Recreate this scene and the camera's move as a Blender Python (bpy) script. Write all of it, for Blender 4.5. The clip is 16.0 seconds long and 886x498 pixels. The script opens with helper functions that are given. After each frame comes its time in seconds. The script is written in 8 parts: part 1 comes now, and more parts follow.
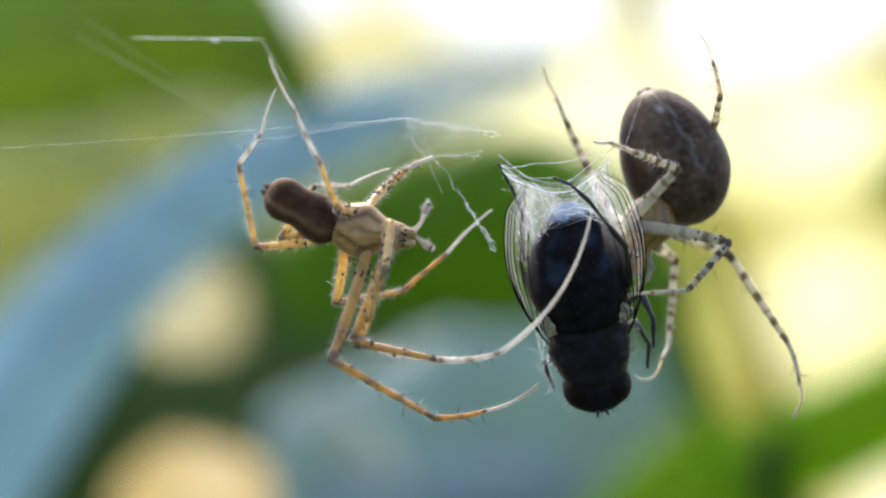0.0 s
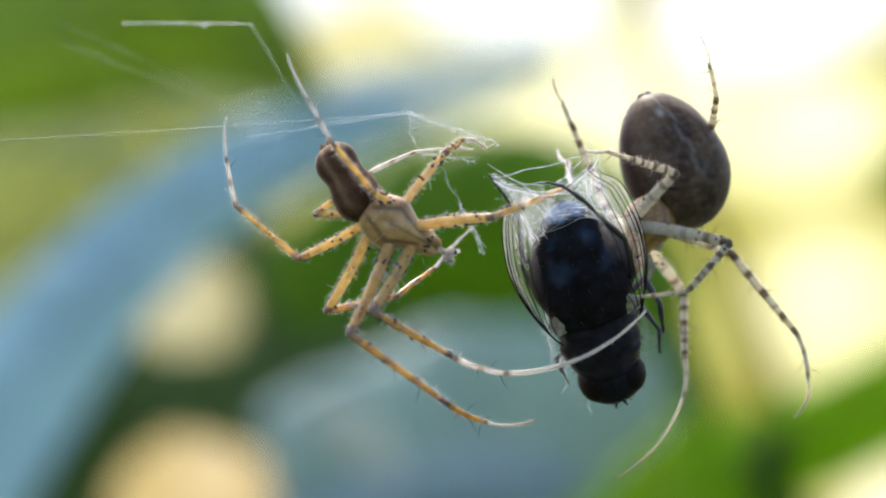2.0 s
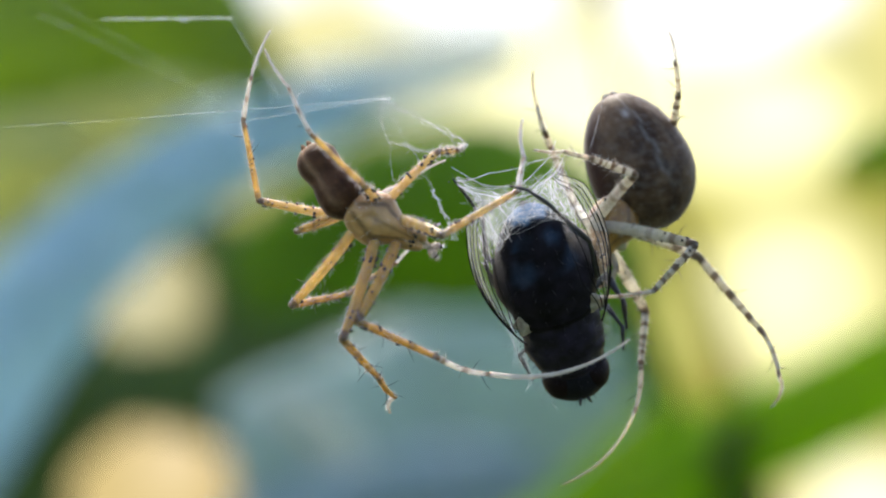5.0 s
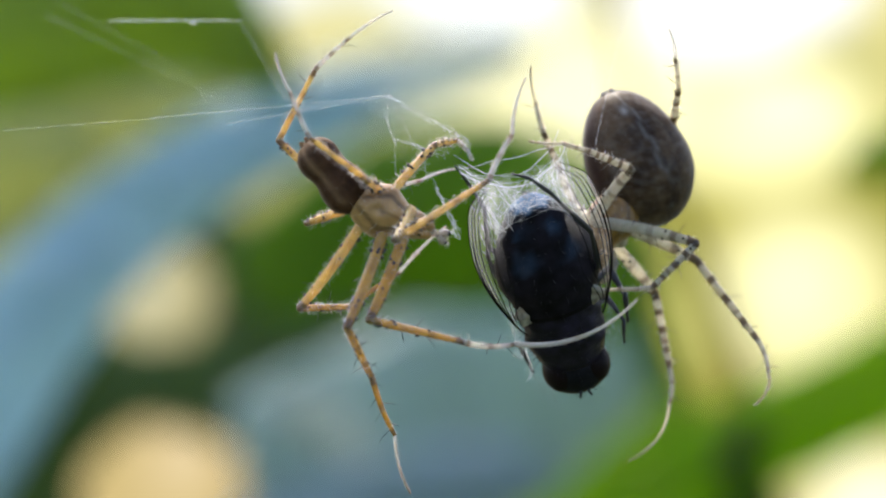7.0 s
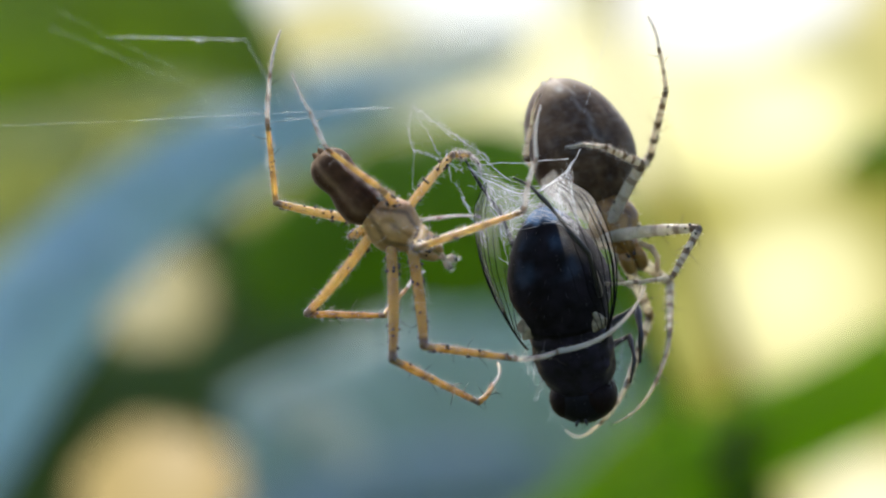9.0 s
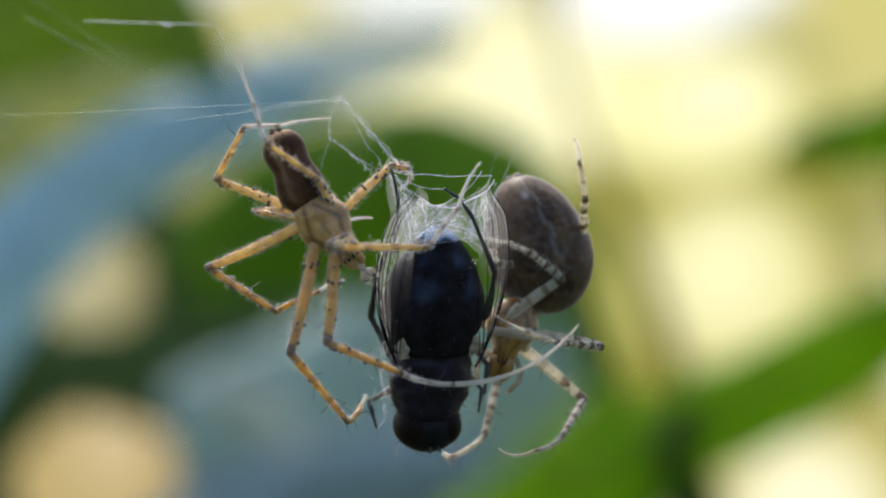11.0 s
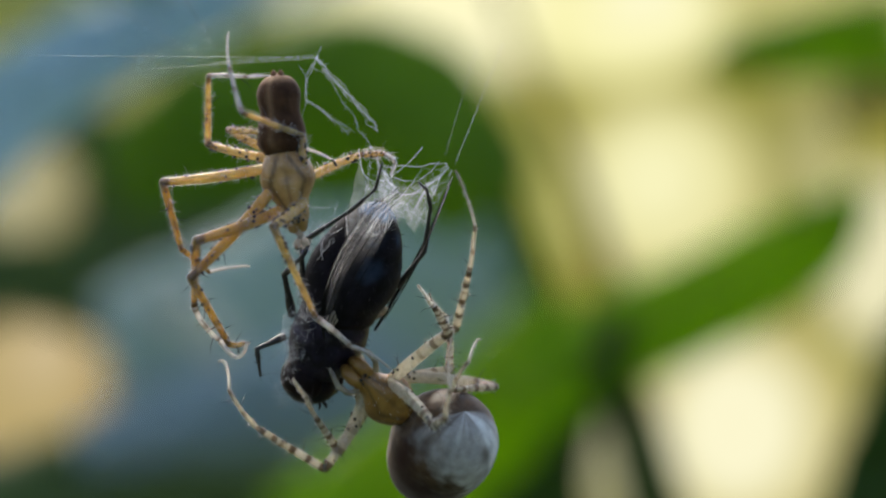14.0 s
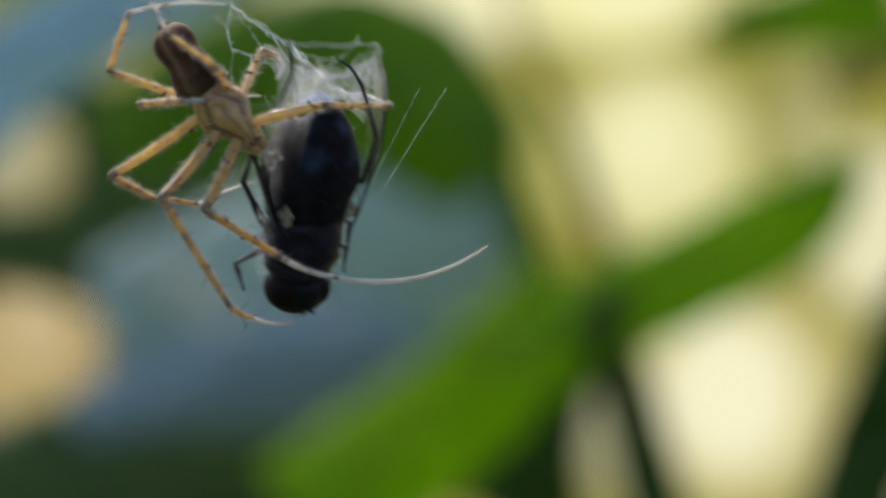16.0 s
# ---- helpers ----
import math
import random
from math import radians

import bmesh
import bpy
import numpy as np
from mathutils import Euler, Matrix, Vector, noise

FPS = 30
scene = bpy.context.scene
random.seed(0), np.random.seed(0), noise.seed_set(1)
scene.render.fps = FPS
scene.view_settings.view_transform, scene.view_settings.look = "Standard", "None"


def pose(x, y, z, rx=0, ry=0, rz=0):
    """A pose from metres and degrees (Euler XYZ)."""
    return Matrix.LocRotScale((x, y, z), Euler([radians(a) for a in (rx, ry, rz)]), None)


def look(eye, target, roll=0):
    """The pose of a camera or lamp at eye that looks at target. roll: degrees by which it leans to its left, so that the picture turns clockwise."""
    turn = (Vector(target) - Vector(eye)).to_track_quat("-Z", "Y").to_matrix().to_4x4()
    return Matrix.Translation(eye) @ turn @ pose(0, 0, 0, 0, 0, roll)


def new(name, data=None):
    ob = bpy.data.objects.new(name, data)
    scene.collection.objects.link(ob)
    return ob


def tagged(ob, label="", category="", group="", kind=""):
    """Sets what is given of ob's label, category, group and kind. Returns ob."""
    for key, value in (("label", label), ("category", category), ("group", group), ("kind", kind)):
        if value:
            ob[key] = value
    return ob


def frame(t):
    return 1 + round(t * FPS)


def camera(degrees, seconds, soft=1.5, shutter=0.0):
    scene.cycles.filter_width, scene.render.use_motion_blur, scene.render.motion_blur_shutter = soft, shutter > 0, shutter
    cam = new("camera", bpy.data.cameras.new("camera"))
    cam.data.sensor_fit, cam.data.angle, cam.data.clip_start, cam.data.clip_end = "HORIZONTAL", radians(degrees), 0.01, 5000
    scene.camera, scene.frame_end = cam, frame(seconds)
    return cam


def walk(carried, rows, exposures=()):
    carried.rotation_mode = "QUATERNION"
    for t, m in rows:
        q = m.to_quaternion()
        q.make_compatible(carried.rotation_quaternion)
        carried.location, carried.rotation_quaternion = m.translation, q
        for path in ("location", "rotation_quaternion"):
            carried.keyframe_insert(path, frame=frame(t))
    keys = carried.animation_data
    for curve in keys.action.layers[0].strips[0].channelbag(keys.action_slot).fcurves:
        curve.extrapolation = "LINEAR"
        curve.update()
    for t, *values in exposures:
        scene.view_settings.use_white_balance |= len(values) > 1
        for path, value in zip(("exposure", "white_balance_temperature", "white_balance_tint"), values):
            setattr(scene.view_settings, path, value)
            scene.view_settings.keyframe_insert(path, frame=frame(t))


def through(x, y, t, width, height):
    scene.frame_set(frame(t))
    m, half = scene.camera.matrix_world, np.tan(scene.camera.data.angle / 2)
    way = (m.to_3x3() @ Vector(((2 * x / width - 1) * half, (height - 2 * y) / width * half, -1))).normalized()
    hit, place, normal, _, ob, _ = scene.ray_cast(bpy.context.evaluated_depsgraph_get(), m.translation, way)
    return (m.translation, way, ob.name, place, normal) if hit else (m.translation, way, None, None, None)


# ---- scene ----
# One unit is a metre; the animals are a few millimetres long and are modelled in millimetres.
MM = 0.001

# ---- camera ----
cam = camera(13.42, 16.0, soft=2.1, shutter=0.3)
cam.data.dof.use_dof = True
cam.data.dof.focus_distance = 0.1485
cam.data.dof.aperture_fstop = 48.0
walk(cam, [
    (0.0, look((0.00000, -0.15000, 0.00000), (-0.00000, 0.00000, 0.00000))),
    (0.5, look((0.00001, -0.15000, -0.00001), (-0.00000, 0.00000, -0.00011))),
    (1.0, look((0.00002, -0.15000, -0.00002), (-0.00007, 0.00000, -0.00032))),
    (1.5, look((0.00003, -0.15000, -0.00004), (-0.00007, 0.00000, -0.00023))),
    (2.0, look((0.00004, -0.15000, -0.00005), (0.00011, 0.00000, -0.00023))),
    (2.5, look((-0.00034, -0.15000, -0.00014), (0.00036, 0.00000, -0.00047))),
    (3.0, look((-0.00072, -0.15000, -0.00022), (0.00073, 0.00000, -0.00057))),
    (3.5, look((-0.00110, -0.15000, -0.00031), (0.00068, 0.00000, -0.00059))),
    (4.0, look((-0.00110, -0.15000, -0.00029), (0.00054, 0.00000, -0.00042))),
    (4.2, look((-0.00110, -0.15000, -0.00028), (0.00085, 0.00000, -0.00059))),
    (6.5, look((-0.00108, -0.15000, -0.00018), (0.00041, 0.00000, -0.00075))),
    (7.0, look((-0.00105, -0.15000, -0.00016), (0.00041, 0.00000, -0.00072))),
    (8.0, look((-0.00117, -0.15000, 0.00006), (0.00030, 0.00000, -0.00061))),
    (8.5, look((-0.00124, -0.15000, 0.00016), (0.00021, 0.00000, -0.00052))),
    (9.0, look((-0.00131, -0.15000, 0.00026), (0.00035, 0.00000, -0.00036))),
    (9.5, look((-0.00138, -0.15000, 0.00036), (0.00067, 0.00000, -0.00029))),
    (12.0, look((-0.00251, -0.15000, 0.00083), (0.00288, 0.00000, -0.00113))),
    (12.5, look((-0.00257, -0.15000, 0.00092), (0.00294, 0.00000, -0.00149))),
    (13.0, look((-0.00264, -0.15000, 0.00101), (0.00311, 0.00000, -0.00191))),
    (13.5, look((-0.00271, -0.15000, 0.00110), (0.00346, 0.00000, -0.00243))),
    (14.0, look((-0.00278, -0.15000, 0.00120), (0.00434, 0.00000, -0.00380))),
    (14.5, look((-0.00284, -0.15000, 0.00130), (0.00463, 0.00000, -0.00540))),
    (15.0, look((-0.00290, -0.15000, 0.00139), (0.00468, 0.00000, -0.00520))),
    (15.5, look((-0.00297, -0.15000, 0.00148), (0.00463, 0.00000, -0.00511))),
    (16.0, look((-0.00303, -0.15000, 0.00158), (0.00439, 0.00000, -0.00475))),
], exposures=[(0.0, 1.70), (2.5, 1.74), (4.2, 1.76), (6.5, 1.63), (7.5, 1.56), (8.0, 1.52), (9.0, 1.44), (9.5, 1.52), (12.0, 1.10), (12.6, 1.08), (14.0, 1.12), (15.0, 1.06), (16.0, 1.06)])

# ---- light ----
world = bpy.data.worlds.new("sky")
scene.world = world
world.use_nodes = True
wt = world.node_tree
sky = wt.nodes.new("ShaderNodeTexSky")
sky.sky_type, sky.sun_disc = "NISHITA", False
sky.air_density, sky.dust_density, sky.ozone_density = 0.8, 4.0, 0.3
sky.sun_elevation, sky.sun_rotation = radians(48), radians(-16)
wt.links.new(sky.outputs[0], wt.nodes["Background"].inputs[0])
wt.nodes["Background"].inputs[1].default_value = 0.15

sun = new("sun", bpy.data.lights.new("sun", "SUN"))
sun.data.energy, sun.data.angle, sun.data.color = 1.25, radians(6), (1.0, 0.95, 0.84)
sun.matrix_world = look((-0.35, 1.2, 1.4), (0, 0, 0))


# ---- materials ----
def material(name):
    m = bpy.data.materials.new(name)
    m.use_nodes = True
    return m, m.node_tree, m.node_tree.nodes["Principled BSDF"]


def ramp(tree, source, stops):
    n = tree.nodes.new("ShaderNodeValToRGB")
    while len(n.color_ramp.elements) < len(stops):
        n.color_ramp.elements.new(0.5)
    for e, (at, c) in zip(n.color_ramp.elements, stops):
        e.position, e.color = at, (*c, 1)
    tree.links.new(source, n.inputs[0])
    return n.outputs[0]


def grain(tree, scale, detail=4.0, rough=0.6, stretch=(1, 1, 1)):
    co = tree.nodes.new("ShaderNodeTexCoord")
    mp = tree.nodes.new("ShaderNodeMapping")
    mp.inputs["Scale"].default_value = stretch
    tree.links.new(co.outputs["Object"], mp.inputs[0])
    n = tree.nodes.new("ShaderNodeTexNoise")
    n.inputs["Scale"].default_value, n.inputs["Detail"].default_value = scale, detail
    n.inputs["Roughness"].default_value = rough
    tree.links.new(mp.outputs[0], n.inputs["Vector"])
    return n.outputs[0]


def mix(tree, fac, a, b, how="MIX"):
    n = tree.nodes.new("ShaderNodeMix")
    n.data_type, n.blend_type = "RGBA", how
    for sock, v in ((n.inputs[0], fac), (n.inputs[6], a), (n.inputs[7], b)):
        if isinstance(v, (int, float)):
            sock.default_value = v
        elif isinstance(v, tuple):
            sock.default_value = (*v, 1)
        else:
            tree.links.new(v, sock)
    return n.outputs[2]


def band(tree, name="band"):
    n = tree.nodes.new("ShaderNodeAttribute")
    n.attribute_name = name
    return n.outputs["Fac"]


def bump(tree, bsdf, height, strength, dist=0.00003):
    n = tree.nodes.new("ShaderNodeBump")
    n.inputs["Strength"].default_value, n.inputs["Distance"].default_value = strength, dist
    tree.links.new(height, n.inputs["Height"])
    tree.links.new(n.outputs[0], bsdf.inputs["Normal"])


def cuticle(name, light, mid, dark, rough=0.4, sss=0.35, spots=0.0, scale=2500.0, radius=0.0005, through=0.0, gloss=0.5, deep=None, clear=0.0, downy=0.0):
    """Spider skin: light ground, dark where the mesh's band attribute says so, mottled at two scales."""
    m, t, b = material(name)
    fine = grain(t, scale * 2.2, 3.0)
    broad = grain(t, scale * 0.5, 4.0)
    col = ramp(t, broad, [(0.32, mid), (0.62, light)])
    col = mix(t, band(t), col, dark)
    if deep:
        col = mix(t, band(t, "deep"), col, deep)
    if spots:
        dots = ramp(t, grain(t, scale * 1.1, 1.0), [(0.66 - spots * 0.05, (0, 0, 0)), (0.70, (1, 1, 1))])
        col = mix(t, dots, col, dark)
    col = mix(t, 0.35, col, ramp(t, fine, [(0.3, (0.35, 0.33, 0.3)), (0.7, (1, 1, 1))]), "MULTIPLY")
    t.links.new(col, b.inputs["Base Color"])
    b.inputs["Roughness"].default_value = rough
    b.inputs["Subsurface Weight"].default_value = sss
    b.inputs["Subsurface Radius"].default_value = (1.0, 0.6, 0.3)
    b.inputs["Subsurface Scale"].default_value = radius
    b.inputs["Specular IOR Level"].default_value = gloss
    b.inputs["Sheen Weight"].default_value, b.inputs["Sheen Roughness"].default_value = downy, 0.3
    bump(t, b, fine, 0.5)
    if through:
        thin, blend = t.nodes.new("ShaderNodeBsdfTranslucent"), t.nodes.new("ShaderNodeMixShader")
        t.links.new(mix(t, 0.06, col, (0.9, 0.8, 0.62)), thin.inputs[0])
        blend.inputs[0].default_value = through
        t.links.new(b.outputs[0], blend.inputs[1])
        t.links.new(thin.outputs[0], blend.inputs[2])
        t.links.new(blend.outputs[0], t.nodes["Material Output"].inputs[0])
        if clear:
            glass, veil = t.nodes.new("ShaderNodeBsdfTransparent"), t.nodes.new("ShaderNodeMixShader")
            t.links.new(mix(t, 0.5, col, (1.0, 1.0, 1.0)), glass.inputs[0])
            t.links.new(mix(t, band(t), (clear,) * 3, (0.0, 0.0, 0.0)), veil.inputs[0])
            t.links.new(blend.outputs[0], veil.inputs[1])
            t.links.new(glass.outputs[0], veil.inputs[2])
            t.links.new(veil.outputs[0], t.nodes["Material Output"].inputs[0])
    return m


def plain(name, colour, rough=0.5, other=None, scale=3000.0, sss=0.0, trans=0.0, bumped=0.3, metal=0.0, gloss=0.5):
    m, t, b = material(name)
    n = grain(t, scale, 4.0)
    t.links.new(ramp(t, n, [(0.35, other or tuple(c * 0.7 for c in colour)), (0.65, colour)]), b.inputs["Base Color"])
    b.inputs["Roughness"].default_value = rough
    b.inputs["Metallic"].default_value = metal
    b.inputs["Specular IOR Level"].default_value = gloss
    b.inputs["Subsurface Weight"].default_value = sss
    b.inputs["Subsurface Scale"].default_value = 0.0004
    b.inputs["Transmission Weight"].default_value = trans
    bump(t, b, n, bumped)
    return m


male_leg_skin = cuticle("amber_leg_cuticle", (0.72, 0.45, 0.055), (0.46, 0.235, 0.015), (0.085, 0.034, 0.011), 0.16, 0.2, 0.0, 1200.0, through=0.46, clear=0.22)
male_pale_skin = cuticle("pale_leg_cuticle", (0.88, 0.66, 0.20), (0.68, 0.42, 0.07), (0.10, 0.045, 0.014), 0.2, 0.3, 0.0, 1200.0, through=0.5, clear=0.34)
male_whip_skin = cuticle("pale_tarsus_cuticle", (0.78, 0.78, 0.76), (0.64, 0.62, 0.58), (0.20, 0.13, 0.07), 0.3, 0.2, through=0.55, clear=0.3)
male_shell = cuticle("tan_carapace", (0.48, 0.285, 0.105), (0.31, 0.16, 0.046), (0.03, 0.013, 0.006), 0.3, 0.25, 0.0, 1500.0)
male_belly = cuticle("dark_brown_abdomen", (0.085, 0.043, 0.022), (0.032, 0.016, 0.009), (0.36, 0.23, 0.13), 0.65, 0.12, 0.0, 2600.0, gloss=0.06, downy=0.15)
female_leg_skin = cuticle("grey_banded_leg_cuticle", (0.80, 0.77, 0.64), (0.62, 0.57, 0.42), (0.15, 0.105, 0.062), 0.25, 0.2, 0.0, through=0.55, clear=0.3)
female_shell = cuticle("ochre_carapace", (0.32, 0.17, 0.034), (0.19, 0.09, 0.018), (0.06, 0.03, 0.014), 0.35, 0.25, 0.0, 1500.0)
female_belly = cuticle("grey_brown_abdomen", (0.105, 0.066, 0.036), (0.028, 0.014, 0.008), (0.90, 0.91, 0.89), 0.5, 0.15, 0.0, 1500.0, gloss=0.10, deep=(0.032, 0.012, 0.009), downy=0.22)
spine_black = plain("black_spine", (0.03, 0.022, 0.016), 0.4)
hair_brown = plain("brown_hair", (0.12, 0.085, 0.055), 0.5)
hair_pale = plain("pale_hair", (0.85, 0.80, 0.74), 0.45, sss=0.3)
eye_black = plain("black_eye", (0.01, 0.009, 0.01), 0.08, bumped=0.0)

fly_black = plain("blue_black_fly_cuticle", (0.007, 0.007, 0.012), 0.42, (0.003, 0.003, 0.005), 1600.0, bumped=0.6, gloss=0.12)
fly_plate = plain("lumpy_blue_black_thorax", (0.017, 0.013, 0.028), 0.40, (0.004, 0.003, 0.006), 1300.0, bumped=1.0, gloss=0.15)
fly_eye = plain("dark_red_compound_eye", (0.009, 0.004, 0.004), 0.5, (0.005, 0.003, 0.003), 9000.0, gloss=0.08)
fly_leg = plain("black_fly_leg", (0.014, 0.013, 0.015), 0.4)
vein = plain("dark_wing_vein", (0.008, 0.007, 0.007), 0.6, gloss=0.03)
squama = plain("cream_wing_scale", (0.34, 0.30, 0.22), 0.7, (0.16, 0.13, 0.09), sss=0.1)


def fly_back_material():
    """Blue-black back with a powdery grey-blue bloom towards the tip."""
    m, t, b = material("dusted_blue_black_abdomen")
    n = grain(t, 1300.0, 5.0)
    fine = grain(t, 6000.0, 3.0)
    dark = ramp(t, n, [(0.35, (0.005, 0.0045, 0.005)), (0.68, (0.014, 0.0115, 0.017))])
    bloom = ramp(t, n, [(0.3, (0.05, 0.13, 0.28)), (0.7, (0.18, 0.31, 0.50))])
    t.links.new(mix(t, band(t), dark, bloom), b.inputs["Base Color"])
    b.inputs["Roughness"].default_value = 0.5
    b.inputs["Specular IOR Level"].default_value = 0.04
    bump(t, b, fine, 0.6)
    return m


fly_back = fly_back_material()


def sheer(name, colour, opacity, rough, scale, banded=False, lit=0.5):
    """A thin translucent skin: wing membrane or silk sheet."""
    m, t, b = material(name)
    out = t.nodes["Material Output"]
    clear, thin, blend, add = (t.nodes.new("ShaderNode" + k) for k in ("BsdfTransparent", "BsdfTranslucent", "MixShader", "MixShader"))
    n = grain(t, scale, 5.0)
    t.links.new(ramp(t, n, [(0.3, tuple(c * 0.75 for c in colour)), (0.7, colour)]), b.inputs["Base Color"])
    t.links.new(ramp(t, n, [(0.3, tuple(c * 0.75 for c in colour)), (0.7, colour)]), thin.inputs[0])
    b.inputs["Roughness"].default_value = rough
    add.inputs[0].default_value = lit
    t.links.new(b.outputs[0], add.inputs[1])
    t.links.new(thin.outputs[0], add.inputs[2])
    cover = ramp(t, n, [(0.3, (opacity * 0.6,) * 3), (0.7, (min(1, opacity * 1.4),) * 3)])
    if banded:
        cover = mix(t, band(t), mix(t, 0.94, cover, (0.0, 0.0, 0.0)), cover)
    t.links.new(cover, blend.inputs[0])
    t.links.new(clear.outputs[0], blend.inputs[1])
    t.links.new(add.outputs[0], blend.inputs[2])
    t.links.new(blend.outputs[0], out.inputs[0])
    return m


wing_skin = sheer("smoky_wing_membrane", (0.76, 0.77, 0.77), 0.22, 0.3, 900.0, True, 0.85)


def clear_skin():
    """The milky outer skin of a leg round its amber core."""
    return sheer("milky_leg_skin", (0.95, 0.94, 0.97), 0.10, 0.2, 900.0)


shell_clear = clear_skin()
silk_sheet = sheer("silk_sheet", (0.84, 0.88, 0.92), 0.15, 0.5, 5000.0)
silk = sheer("white_silk", (0.9, 0.93, 0.97), 0.8, 0.4, 4000.0)
silk_faint = sheer("fine_silk", (0.85, 0.9, 0.95), 0.32, 0.4, 4000.0)


def leaf_material(name, top, under, rough=0.45, through=0.35):
    m, t, b = material(name)
    out = t.nodes["Material Output"]
    n = grain(t, 35.0, 5.0)
    fine = grain(t, 260.0, 3.0)
    c = mix(t, 0.4, ramp(t, n, [(0.3, under), (0.7, top)]), ramp(t, fine, [(0.3, (0.5, 0.5, 0.5)), (0.7, (1, 1, 1))]), "MULTIPLY")
    t.links.new(c, b.inputs["Base Color"])
    b.inputs["Roughness"].default_value = rough
    b.inputs["Specular IOR Level"].default_value = 0.18
    thin, blend = t.nodes.new("ShaderNodeBsdfTranslucent"), t.nodes.new("ShaderNodeMixShader")
    t.links.new(c, thin.inputs[0])
    blend.inputs[0].default_value = through
    t.links.new(b.outputs[0], blend.inputs[1])
    t.links.new(thin.outputs[0], blend.inputs[2])
    t.links.new(blend.outputs[0], out.inputs[0])
    bump(t, b, n, 0.4, 0.002)
    return m


leaf_green = leaf_material("green_leaf", (0.21, 0.36, 0.012), (0.09, 0.20, 0.006), through=0.4)
leaf_lime = leaf_material("yellow_green_leaf", (0.19, 0.18, 0.05), (0.12, 0.12, 0.035))
# two dark greens: the shade on these leaves is put into the colour
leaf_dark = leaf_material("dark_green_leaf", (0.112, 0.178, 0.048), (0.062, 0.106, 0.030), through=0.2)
leaf_shade = leaf_material("shade_green_leaf", (0.060, 0.125, 0.012), (0.032, 0.075, 0.007), through=0.25)
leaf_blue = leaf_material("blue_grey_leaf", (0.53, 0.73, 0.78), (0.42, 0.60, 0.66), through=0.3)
leaf_steel = leaf_material("steel_blue_leaf", (0.43, 0.55, 0.60), (0.33, 0.44, 0.49), through=0.3)
leaf_teal = leaf_material("grey_green_leaf", (0.47, 0.61, 0.56), (0.37, 0.49, 0.45), through=0.3)
# pale enough to carry haze and soft light in the colour itself
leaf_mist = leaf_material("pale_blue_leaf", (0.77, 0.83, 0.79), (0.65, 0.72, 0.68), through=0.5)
leaf_fresh = leaf_material("fresh_green_leaf", (0.37, 0.49, 0.068), (0.24, 0.34, 0.034), through=0.45)
leaf_olive = leaf_material("olive_leaf", (0.54, 0.52, 0.16), (0.40, 0.38, 0.10), through=0.5)
leaf_sage = leaf_material("sage_leaf", (0.66, 0.68, 0.30), (0.50, 0.54, 0.21), through=0.45)
leaf_bright = leaf_material("bright_green_leaf", (0.37, 0.58, 0.010), (0.25, 0.44, 0.007), through=0.55)


